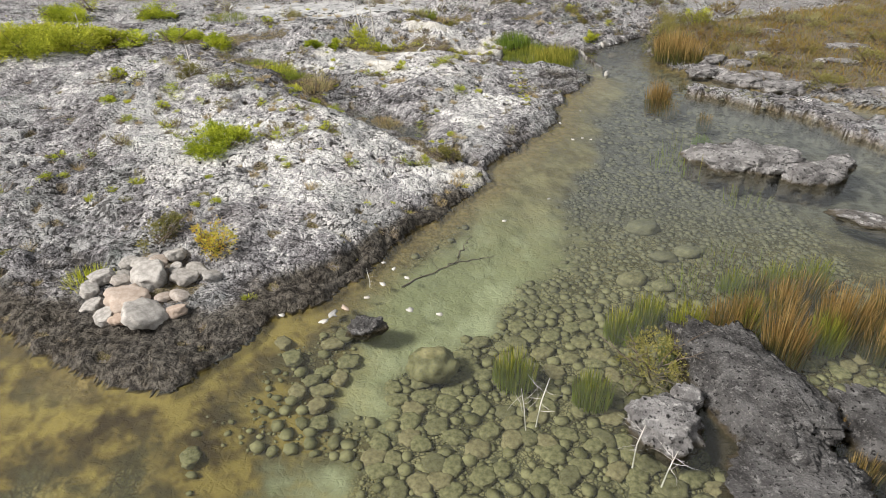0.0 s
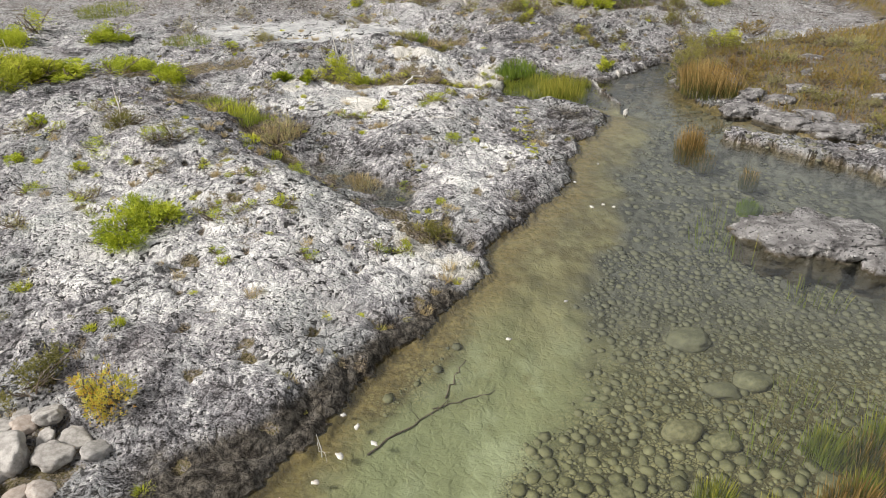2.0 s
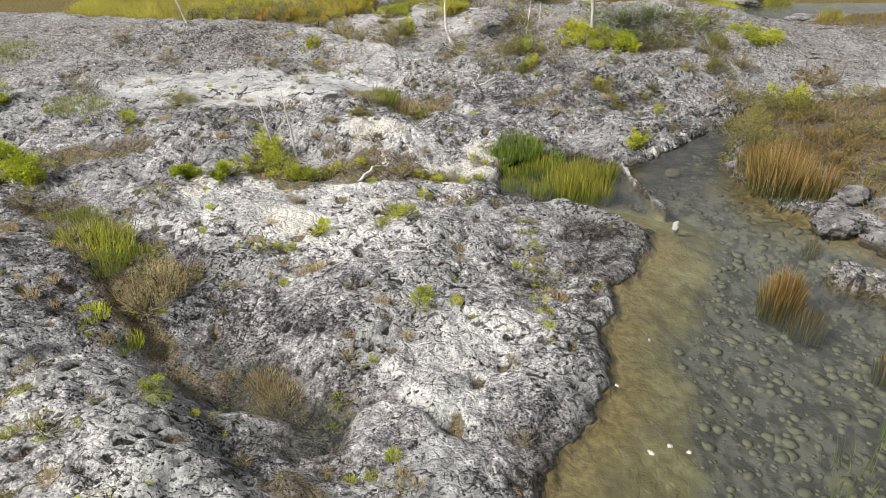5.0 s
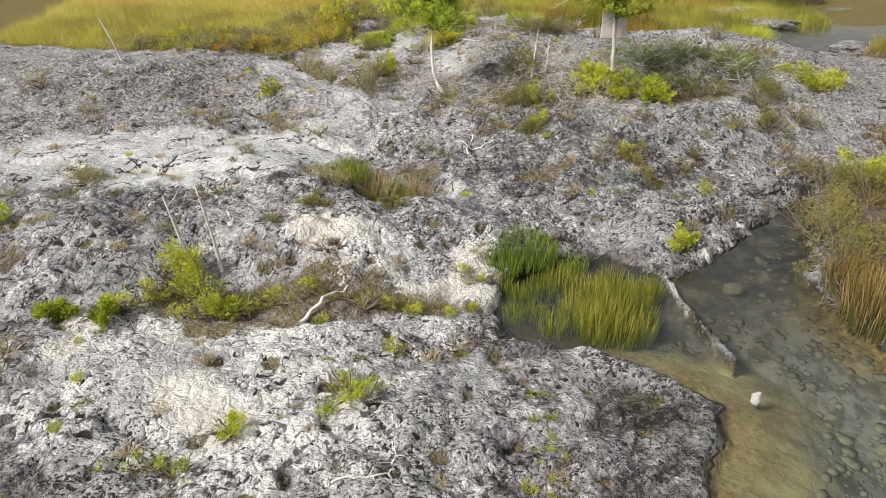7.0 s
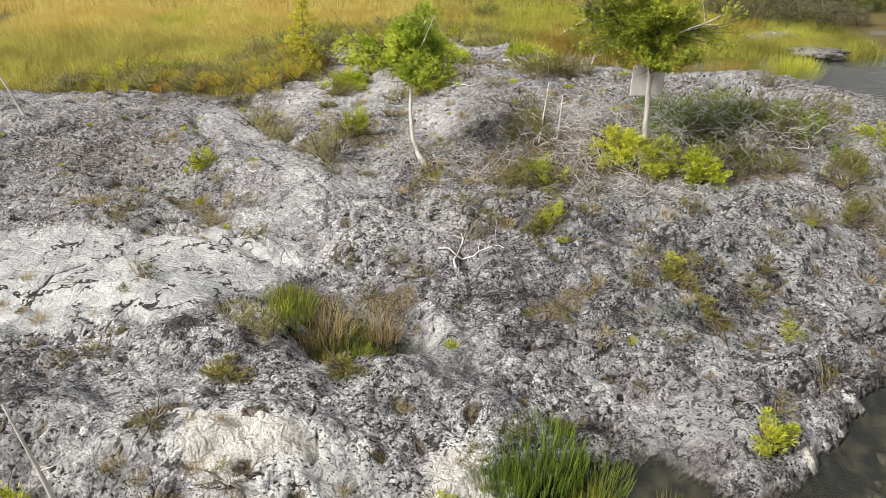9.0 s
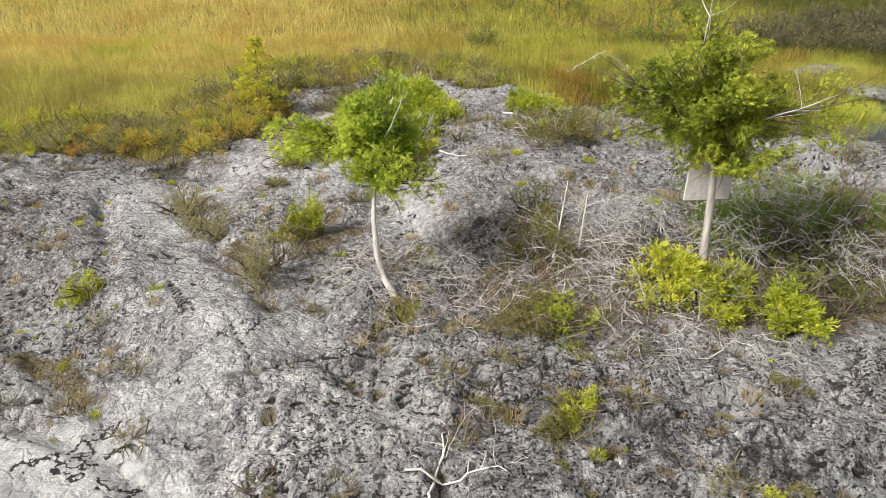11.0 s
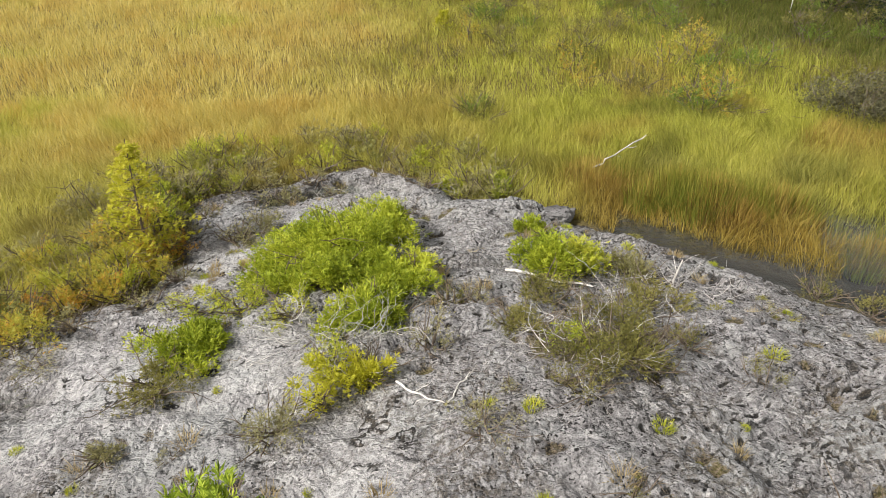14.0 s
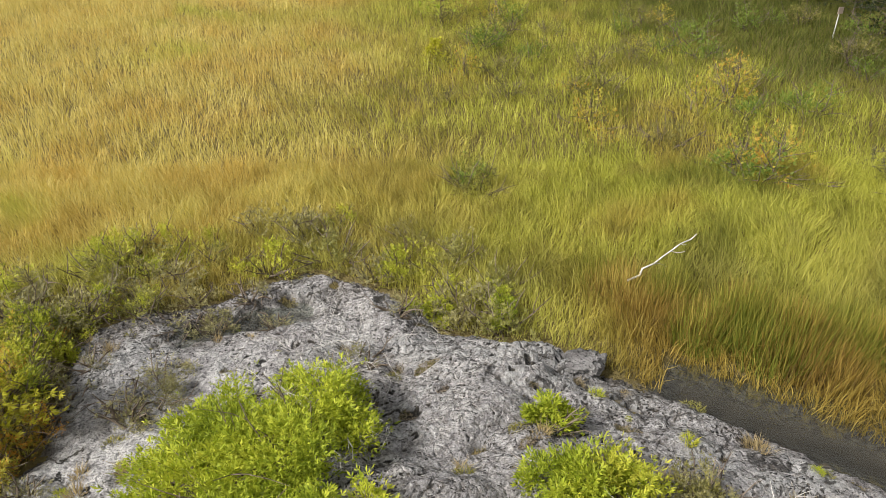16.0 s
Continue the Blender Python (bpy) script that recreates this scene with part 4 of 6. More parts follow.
    kind["soil"] = np.clip(np.where(main > 0, soil, np.where(right > 0, smooth(0.1, 0.5, right + 0.5 * (rough(px, py, 0.5, 66) - 0.5)), marsh)), 0, 1)
    kind["bed"] = np.where((main > 0) | (right > 0), 0, 1 - np.maximum(marsh, reef))
    return z, kind



# ---- ground and water ----
def stretch_axis(inner0, inner1, fine, outer0, outer1):
    """Coordinates that are close together inside and widen outwards."""
    mid = np.arange(inner0, inner1, fine)
    def wing(start, end):
        out, step_, p = [], fine, start
        while abs(p - start) < abs(end - start):
            step_ *= 1.08
            p += math.copysign(step_, end - start)
            out.append(p)
        return out
    return np.concatenate([wing(inner0, outer0)[::-1], mid, wing(mid[-1], outer1)])


gx = stretch_axis(-5.0, 4.9, 0.024, -600, 600)
gy = stretch_axis(2.4, 23.5, 0.022, -400, 900)
mx, my = np.meshgrid(gx, gy)
gz, kinds = land(mx.ravel(), my.ravel())
nx, ny = len(gx), len(gy)
ii = (np.arange(ny - 1)[:, None] * nx + np.arange(nx - 1)[None, :]).ravel()
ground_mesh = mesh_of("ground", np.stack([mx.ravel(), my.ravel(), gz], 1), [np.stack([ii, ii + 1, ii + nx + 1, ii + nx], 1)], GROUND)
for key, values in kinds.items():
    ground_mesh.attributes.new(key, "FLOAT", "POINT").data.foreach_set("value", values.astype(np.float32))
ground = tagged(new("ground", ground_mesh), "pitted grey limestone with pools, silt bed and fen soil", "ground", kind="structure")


def height(x, y):
    """Height of the finished ground."""
    i, j = min(max(int(np.searchsorted(gx, x)) - 1, 0), nx - 2), min(max(int(np.searchsorted(gy, y)) - 1, 0), ny - 2)
    u, v = (x - gx[i]) / (gx[i + 1] - gx[i]), (y - gy[j]) / (gy[j + 1] - gy[j])
    a, b = gz[j * nx + i] * (1 - u) + gz[j * nx + i + 1] * u, gz[(j + 1) * nx + i] * (1 - u) + gz[(j + 1) * nx + i + 1] * u
    return float(a * (1 - v) + b * v)


def sheet(name, ring, z, material):
    bm = bmesh.new()
    bm.faces.new([bm.verts.new((x, y, z)) for x, y in ring])
    me = bpy.data.meshes.new(name)
    bm.to_mesh(me)
    bm.free()
    me.materials.append(material)
    return me


water = tagged(new("water", sheet("water", [(-60, -60), (60, -60), (60, 60), (-60, 60)], 0.0, WATER)), "clear shallow creek water with faint ripples", "water", kind="structure")
water.visible_shadow = False
pool_ring = [(0.22 + 0.52 * math.cos(a / 10 * math.pi), 13.94 + 0.22 * math.sin(a / 10 * math.pi)) for a in range(20)]
pool = tagged(new("rock_pool", sheet("rock_pool", pool_ring, height(0.22, 13.94) + 0.09, WATER)), "dark still water in a small rock hollow", "water", kind="structure")
pool.visible_shadow = False

# ---- blocks, cobbles and loose stones ----
def boulder_mesh(name, size, material, seed, pitted=0.0, flat=0.0, n=22):
    """A rounded or craggy stone about its centre, size in metres along x, y, z."""
    bm = bmesh.new()
    bmesh.ops.create_icosphere(bm, subdivisions=n, radius=1.0)
    off = Vector((seed * 3.7, seed * 1.9, seed * 5.3))
    for v in bm.verts:
        p = v.co.copy()
        k = 1 + 0.22 * noise.noise(p * 1.1 + off) + 0.08 * noise.noise(p * 2.6 + off)
        if pitted:
            k += pitted * (0.22 * noise.noise(p * 2.6 + off) + 0.20 * abs(noise.noise(p * 5.0 + off)) + 0.13 * abs(noise.noise(p * 11.0 + off)) + 0.07 * noise.noise(p * 22.0 + off) - 0.08)
        q = p * k
        if flat and q.z > flat:
            q.z = flat + (q.z - flat) * 0.25
        v.co = Vector((q.x * size[0] / 2, q.y * size[1] / 2, q.z * size[2] / 2))
    me = bpy.data.meshes.new(name)
    bm.to_mesh(me)
    bm.free()
    me.polygons.foreach_set("use_smooth", np.full(len(me.polygons), True))
    me.materials.append(material)
    return me


CRAGS = ((3.55, 7.62, 1.2, 0.95, 0.95, -0.14, -12), (4.12, 7.18, 0.72, 0.5, 0.8, -0.1, 10), (4.55, 7.5, 0.42, 0.3, 0.3, 0.0, 30), (4.25, 6.1, 0.8, 0.32, 0.2, -0.02, -35),
         (1.40, 3.28, 0.44, 0.46, 0.36, 0.02, 20), (1.60, 3.50, 0.20, 0.18, 0.26, 0.06, 60), (2.08, 3.5, 0.72, 1.6, 0.75, -0.05, 8), (2.05, 2.75, 0.8, 0.9, 0.6, -0.05, -30), (2.85, 3.15, 0.6, 1.0, 0.62, -0.05, 20), (3.3, 2.5, 1.0, 1.1, 0.5, -0.05, 40),
         (4.15, 11.15, 0.5, 0.35, 0.3, 0.03, 20), (4.6, 10.7, 0.7, 0.4, 0.34, 0.03, -30), (5.1, 10.3, 0.6, 0.4, 0.3, 0.04, -20), (4.1, 10.1, 0.5, 0.3, 0.24, 0.02, -30), (4.7, 9.65, 0.7, 0.3, 0.24, 0.02, -25), (5.3, 9.1, 0.7, 0.4, 0.26, 0.03, -60), (3.95, 14.3, 0.4, 0.25, 0.3, 0.06, 40))
CRAGS += ((7.3, 22.2, 1.1, 0.5, 0.3, 0.02, -15), (7.0, 23.1, 1.0, 0.5, 0.34, 0.06, 10), (6.0, 20.05, 0.6, 0.3, 0.2, 0.02, 25), (7.9, 20.2, 0.9, 0.5, 0.3, 0.02, 40))
BANK_BLOCKS = ((2.38, 21.82, 0.34, 0.24, 0.2, 0.1, 15), (4.45, 11.55, 0.42, 0.3, 0.3, 0.12, 30), (4.3, 11.95, 0.36, 0.3, 0.32, 0.14, 80), (4.75, 11.3, 0.4, 0.26, 0.24, 0.14, -20), (5.2, 11.7, 0.4, 0.3, 0.2, 0.18, 15), (5.7, 12.4, 0.5, 0.3, 0.2, 0.2, 50), (6.3, 11.2, 0.6, 0.3, 0.2, 0.2, -10), (6.0, 13.2, 0.5, 0.36, 0.22, 0.2, 20), (5.0, 10.75, 0.5, 0.24, 0.24, 0.1, -30), (5.6, 10.2, 0.6, 0.3, 0.24, 0.1, -30), (6.9, 12.1, 0.7, 0.4, 0.24, 0.2, 5), (6.4, 9.9, 0.6, 0.4, 0.24, 0.1, -25))
for k, (x, y, a, b, c, z, turn) in enumerate(CRAGS + BANK_BLOCKS):
    me = boulder_mesh("limestone_block", (a, b, c), CRAG if 1.7 < x < 4 and y < 4 else PALECRAG, k + 1, 1.0, 0.5, 6 if a * b > 0.5 and y < 8 else 5)
    thing("limestone_block", x, y, z, "pitted grey limestone block rising from the shallow water", "rock", "limestone blocks in the creek", me, turn)

cobble_meshes = [boulder_mesh("cobble", (1.0, rng.uniform(0.72, 0.95), rng.uniform(0.5, 0.7)), COBBLE, 20 + k, 0.45, 0.5, 4) for k in range(7)]
COBBLES = ((-2.24, 5.07, 0.16), (-2.36, 5.02, 0.14), (-2.65, 5.07, 0.14), (-2.50, 4.99, 0.17), (-2.05, 4.94, 0.18), (-1.89, 4.87, 0.18), (-2.66, 4.91, 0.19), (-2.76, 4.80, 0.18), (-2.58, 4.76, 0.16), (-2.34, 4.75, 0.31),
           (-2.80, 4.65, 0.18), (-2.42, 4.48, 0.30), (-2.17, 4.53, 0.14), (-2.05, 4.56, 0.16), (-2.71, 4.49, 0.17), (-2.23, 4.28, 0.30), (-2.56, 4.34, 0.19), (-2.03, 4.38, 0.16), (-2.09, 4.78, 0.20), (-2.40, 4.26, 0.14), (-2.2, 4.93, 0.13), (-2.45, 5.14, 0.12))
for k, (x, y, d) in enumerate(COBBLES):
    ob = thing("cobble", x, y, height(x, y) + d * 0.1, "smooth rounded grey or pinkish cobble in a rock hollow", "stone", "cobbles heaped in the rock hollow", cobble_meshes[k % 7], rng.uniform(0, 360))
    ob.matrix_basis = ob.matrix_basis @ pose(0, 0, rng.uniform(-0.01, 0.03), rng.uniform(-18, 18), rng.uniform(-18, 18), 0)
    ob.scale = (d * 1.1,) * 3

loose = thing("stone", 2.6, 11.12, 0.02, "pale angular stone standing in shallow water", "stone", me=boulder_mesh("stone", (0.065, 0.06, 0.12), WHITE, 44, 1.6, 0, 3))
thing("stone", -0.58, 4.33, 0.01, "pale pitted stone breaking the water surface", "stone", me=boulder_mesh("stone", (0.28, 0.2, 0.16), CRAG, 45, 0.9, 0, 5), turn=20)
thing("stone", -0.08, 4.05, -0.12, "brown algae-coated boulder under the water", "stone", me=boulder_mesh("stone", (0.36, 0.32, 0.26), BEDSTONE, 46, 0.3, 0, 4))
for x, y, d in ((2.06, 6.39, 0.36), (2.39, 5.90, 0.28), (1.72, 5.39, 0.28), (2.13, 5.80, 0.24), (1.97, 5.29, 0.22)):
    ob = thing("stone", x, y, height(x, y) + 0.02, "large rounded algae-coated boulder under the water", "stone", "boulders on the creek bed", boulder_mesh("stone", (1.0, 0.75, 0.42), BEDSTONE, 47 + int(10 * x), 0, 0, 4), rng.uniform(-20, 20))
    ob.scale = (d, d, d)
thing("stone", 3.0, 12.55, -0.06, "smooth stone lying in the dark pool", "stone", me=boulder_mesh("stone", (0.17, 0.14, 0.12), BEDSTONE, 48, 0, 0, 4))



def scrap(x, y, r):
    """A pale curled scrap of dried algae afloat."""
    n = 9
    a = np.arange(n) / n * 6.283
    rr = 0.7 * r * rng.uniform(0.4, 1.3, n)
    rim = np.stack([rr * np.cos(a) * 1.5, rr * np.sin(a), 0.004 + 0.006 * rng.uniform(0, 1, n)], 1)
    v = np.concatenate([rim, rim * np.array([1, 1, 0]) - np.array([0, 0, 0.004]), [[0, 0, 0.006]]])
    i = np.arange(n)
    f3 = np.stack([np.full(n, 2 * n), i, (i + 1) % n], 1)
    f4 = np.stack([i, n + i, n + (i + 1) % n, (i + 1) % n], 1)
    thing("algae_scrap", x, y, 0.004, "pale scrap of dried algae floating on the creek", "algae", "scraps afloat on the creek", mesh_of("algae_scrap", v, [f3, f4], WHITE), rng.uniform(0, 360))


for x, y, r in ((-0.86, 4.52, 0.05), (-0.78, 4.6, 0.04), (-0.92, 4.42, 0.035), (-0.5, 4.95, 0.03), (-0.42, 5.2, 0.03), (-0.3, 5.05, 0.025), (-0.26, 4.58, 0.035), (-0.02, 4.52, 0.03), (-0.52, 5.3, 0.025), (-0.62, 4.75, 0.025),
                (-1.27, 4.52, 0.04), (1.62, 8.3, 0.02), (1.75, 8.35, 0.025), (1.85, 8.3, 0.02), (1.55, 8.9, 0.015), (1.9, 9.4, 0.015), (1.1, 6.6, 0.015), (0.6, 6.1, 0.02)):
    scrap(x, y, r)

# cobbles on the creek bed, thickest along the middle and under the blocks
bed_meshes = [boulder_mesh("bed_cobble", (1.0, rng.uniform(0.6, 0.95), rng.uniform(0.3, 0.42)), BEDSTONE, 60 + k, 0.9, 0.5, 3) for k in range(8)]


def bed_spots(count, x0, x1, y0, y1, dens):
    px, py = rng.uniform(x0, x1, count), rng.uniform(y0, y1, count)
    main, right = signed_distance(px, py, MAIN_SHORE), signed_distance(px, py, RIGHT_SHORE)
    keep = (main < -0.12) & (right < -0.1) & (rng.uniform(0, 1, count) < dens(px, py, main))
    return px[keep], py[keep]


def cobbly(px, py, main):
    """Stones lie wherever the bed is not covered by silt, and few along the bank."""
    return (1 - smooth(0.25, 0.6, land(px, py)[1]["silt"] + 0.5 * (rough(px, py, 0.4, 191) - 0.5))) * smooth(0.15, 0.5, -main) * (0.15 + 0.85 * smooth(-1.6, -0.6, px))


px, py = bed_spots(24000, -1.6, 3.8, 2.4, 7.8, cobbly)
size = 0.024 + (0.15 - 0.07 * smooth(4.2, 6.0, py)) * rng.uniform(0, 1, len(px)) ** 3.2
order = np.argsort(-size)
px, py, size = px[order], py[order], size[order]
kept = [(2.06, 6.39, 0.36), (2.39, 5.90, 0.28), (1.72, 5.39, 0.28), (2.13, 5.80, 0.24), (1.97, 5.29, 0.22)]
taken = {}
for stone_ in kept:
    for i in range(-2, 3):
        for j in range(-2, 3):
            taken.setdefault((int(stone_[0] // 0.2) + i, int(stone_[1] // 0.2) + j), []).append(stone_)
for x, y, d in zip(px, py, size):
    cell = (int(x // 0.2), int(y // 0.2))
    if all((x - a) ** 2 + (y - b) ** 2 > (0.33 * (d + e)) ** 2 for a, b, e in taken.get(cell, ())):
        kept.append((x, y, d))
        for i in (-1, 0, 1):
            for j in (-1, 0, 1):
                taken.setdefault((cell[0] + i, cell[1] + j), []).append((x, y, d))
for k, (x, y, d) in enumerate(kept[5:295]):
    ob = thing("bed_cobble", x, y, height(x, y) + d * 0.08, "olive algae-coated cobble on the creek bed", "stone", "cobbles on the creek bed", bed_meshes[k % 8], rng.uniform(0, 360))
    ob.scale = (d * 1.1,) * 3


def pebble_bed(spots, material):
    """Small stones of the bed as one mesh."""
    protos = []
    small_meshes = [boulder_mesh("bed_pebble", (1.0, rng.uniform(0.6, 0.95), rng.uniform(0.32, 0.5)), material, 80 + k, 0.9, 0.5, 1) for k in range(5)]
    for me in small_meshes:
        co = np.zeros(len(me.vertices) * 3)
        me.vertices.foreach_get("co", co)
        tri = np.zeros(len(me.polygons) * 3, int)
        me.polygons.foreach_get("vertices", tri)
        protos.append((co.reshape(-1, 3), tri.reshape(-1, 3)))
    pile = Pile()
    for k, (x, y, d) in enumerate(spots):
        co, tri = protos[k % 5]
        a = rng.uniform(0, 6.28)
        r = np.array([[math.cos(a), -math.sin(a), 0], [math.sin(a), math.cos(a), 0], [0, 0, 1]])
        pile.add(co @ r.T * d + np.array([x, y, height(x, y) + d * (0.08 if y < 5 else 0.0)]), tri)
    return pile.mesh("bed_pebbles", material)


px, py = bed_spots(4800, 0.0, 4.6, 7.5, 13.4, cobbly)
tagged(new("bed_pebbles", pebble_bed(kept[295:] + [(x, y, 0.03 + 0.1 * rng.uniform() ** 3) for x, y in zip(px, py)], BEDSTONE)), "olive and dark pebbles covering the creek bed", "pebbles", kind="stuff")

# ---- plants ----
def tuft_mesh(name, material, n, radius, high, wide, spread=0.45, tall_jitter=0.5, segs=3, droop=0.15):
    pile = Pile()
    x, y = in_disc(n, radius)
    h = high * rng.uniform(1 - tall_jitter, 1, n) * (1 - 0.4 * (x * x + y * y) / radius ** 2)
    lean = np.stack([x, y], 1) / max(radius, 1e-3) * (h * spread)[:, None] * 0.6 + rng.normal(0, 0.22, (n, 2)) * h[:, None] * spread
    blades(pile, np.stack([x, y, np.full(n, -0.02)], 1), h, lean, wide * rng.uniform(0.6, 1.3, n), segs, droop)
    return pile.mesh(name, material)


def shrub(name, x, y, radius, high, leaf, label, category="shrub", group="", leaves=900, leaf_size=0.035, wood=TWIG, open_=0.3, dead=0):
    """A low bush: crooked stems from one foot, and leaf sprays in uneven clumps over them."""
    base = thing(name, x, y, max(height(x, y), -0.08) - 0.02, label, category, group)
    stems, ends = Pile(), []
    for _ in range(9):
        a = rng.uniform(0, 6.28)
        limb(stems, (rng.normal(0, 0.12) * radius, rng.normal(0, 0.12) * radius, 0), (math.cos(a) * radius, math.sin(a) * radius, high * rng.uniform(0.5, 1.1)), math.hypot(radius, high) * rng.uniform(0.6, 0.95), 0.008, 0.3, 2, 1, 4, 5, ends)
    for _ in range(dead):
        a = rng.uniform(0, 6.28)
        limb(stems, (math.cos(a) * radius * 0.3, math.sin(a) * radius * 0.3, 0.02), (math.cos(a), math.sin(a), rng.uniform(0.1, 0.9)), radius * rng.uniform(0.7, 1.25), 0.007, 0.35, 2, 1, 4, 5)
    tagged(part("wood", stems.mesh("wood", wood), base), kind="stuff")
    clumps = max(8, int(24 * radius / 0.35))
    cx, cy = in_disc(clumps, radius * 0.92)
    round_ = np.arctan2(cy, cx)
    p1, p2, p3 = rng.uniform(0, 6.28, 3)
    reach = 0.78 + 0.2 * np.sin(2 * round_ + p1) + 0.14 * np.sin(3 * round_ + p2) + 0.1 * np.sin(5 * round_ + p3)
    cx, cy = cx * reach, cy * reach
    lie = np.array([np.clip(height(x + u, y + v) - height(x, y), -0.3 * radius, 0.3 * radius) for u, v in zip(cx, cy)])
    top = high * (1 - 0.6 * (cx ** 2 + cy ** 2) / radius ** 2) * rng.uniform(0.4, 1.05, clumps)
    which = rng.integers(0, clumps, leaves)
    cr = radius * 0.24 * rng.uniform(0.5, 1.25, clumps)
    off = rng.normal(0, 0.5, (leaves, 3)) * cr[which][:, None] * np.array([1, 1, 0.6])
    at = np.stack([cx[which], cy[which], top[which] * (1 - 0.3 * rng.uniform(0, 1, leaves))], 1) + off
    low = rng.uniform(0, 1, leaves) < open_
    at[low, 2] *= rng.uniform(0.1, 0.9, low.sum())
    at[:, 2] = np.maximum(at[:, 2], 0.02) + lie[which]
    way = off / cr[which][:, None] + np.array([0, 0, 0.75]) + 0.5 * np.stack([cx, cy, 0 * cx], 1)[which] / radius + rng.normal(0, 0.3, (leaves, 3))
    pile = Pile()
    sprays(pile, at, way, 0.85 * leaf_size * rng.uniform(0.6, 1.5, leaves), 3, 0.7, 0.13)
    tagged(part("foliage", pile.mesh("foliage", leaf, False), base), kind="stuff")
    return base


def scatter(name, meshes, spots, label, category, group, sink=0.0):
    for k, (x, y, s) in enumerate(spots):
        ob = thing(name, x, y, height(x, y) - sink, label, category, group, meshes[k % len(meshes)], rng.uniform(0, 360))
        ob.scale = (s, s, (0.6 if name == "moss_cushion" else 1.0) * s * rng.uniform(0.8, 1.2))


# cedars on the far knoll
def cedar(x, y, z, trunk, thick, lobes, sprays_, label, bare=(), leaf=CEDAR):
    """A stunted white cedar: bare trunk, crooked limbs, a ragged crown of flat sprays in lobes (centre, half sizes), measured from its foot."""
    base = thing("cedar_tree", x, y, z, label, "tree", "stunted cedars on the rock")
    wood = Pile()
    trunk = np.array(trunk, float)
    tube(wood, trunk, np.interp(np.linspace(0, 1, len(trunk)), (0, 0.12, 1), (thick * 1.7, thick, thick * 0.3)), 9)
    part("trunk", wood.mesh("trunk", BARK), base, "pale grey stringy bark on a bent bare trunk")
    arms, at, way = Pile(), [], []
    bulk = np.array([l[3] * l[4] * l[5] for l in lobes]) ** 0.8
    for (cx, cy, cz, rx, ry, rz), share in zip(lobes, bulk / bulk.sum()):
        c, s = np.array([cx, cy, cz]), np.array([rx, ry, rz])
        ends = []
        foot = trunk[np.argmin(np.abs(trunk[:, 2] - (cz - 0.15)))]
        for _ in range(max(8, int(46 * share))):
            a, e = rng.uniform(0, 6.28), rng.uniform(-0.8, 0.95)
            goal = c + s * np.array([math.cos(a) * math.sqrt(1 - e * e), math.sin(a) * math.sqrt(1 - e * e), e]) * rng.uniform(0.75, 1.05)
            limb(arms, foot, goal - foot + np.array([0, 0, 0.04]), np.linalg.norm(goal - foot) * 0.98, 0.009, 0.14, 4, 1, 4, 8, ends)
        n = int(sprays_ * share)
        tips = np.array([e[0] for e in ends])
        tips = tips[rng.uniform(0, 1, len(tips)) < 0.5]
        pick = rng.integers(0, len(tips), n)
        aim = rng.normal(0, 0.16, tips.shape)
        spots_ = tips[pick] + rng.normal(0, 0.028, (n, 3))
        q = (spots_ - c) / s
        far = np.linalg.norm(q, axis=1)
        keep = (far < 1.2) & (far > 0.25)
        at.append(spots_[keep])
        way.append(q[keep] * s * 0.8 + aim[pick][keep] + rng.normal(0, 0.07, (keep.sum(), 3)) + np.array([0, 0, 0.04]))
    frame_ = part("branchwork", arms.mesh("branchwork", TWIG), base)
    at, way = np.concatenate(at), np.concatenate(way)
    pile = Pile()
    sprays(pile, at, way, 0.036 * rng.uniform(0.6, 1.5, len(at)), 6, 0.8, 0.09)
    part("crown", pile.mesh("crown", leaf, False), base, "ragged crown of flat yellow-green sprays")
    for x0, y0, z0, x1, y1, z1 in bare:
        pale_ = Pile()
        limb(pale_, (x0, y0, z0), (x1 - x0, y1 - y0, z1 - z0), math.dist((x0, y0, z0), (x1, y1, z1)), 0.0055, 0.12, 3, 1, 4, 7)
        part("dead_branch", pale_.mesh("dead_branch", DEADWOOD), frame_, "bleached bare branch")
    return base


cedar(0.53, 16.55, max(0.43, height(0.53, 16.55) + 0.02), ((0.13, -0.1, -0.2), (0.06, -0.05, 0.0), (0.01, 0.0, 0.06), (-0.04, 0.06, 0.22), (-0.06, 0.16, 0.45), (-0.05, 0.25, 0.68), (-0.02, 0.31, 0.95), (0.1, 0.32, 1.28)), 0.028,
      ((-0.56, 0.28, 1.0, 0.2, 0.26, 0.14), (-0.32, 0.32, 1.05, 0.26, 0.3, 0.18), (-0.05, 0.3, 1.06, 0.3, 0.32, 0.25), (0.1, 0.35, 1.24, 0.18, 0.18, 0.17), (0.22, 0.26, 0.93, 0.18, 0.22, 0.16), (-0.12, 0.22, 0.9, 0.2, 0.22, 0.14), (0.3, 0.3, 0.8, 0.1, 0.14, 0.1), (0.06, -0.02, 0.93, 0.24, 0.24, 0.15), (0.22, -0.12, 0.86, 0.18, 0.18, 0.12)), 25000,
      "stunted white cedar with a bent bare trunk on rock", ((0.0, 0.2, 1.0, 0.22, 0.05, 1.35),))
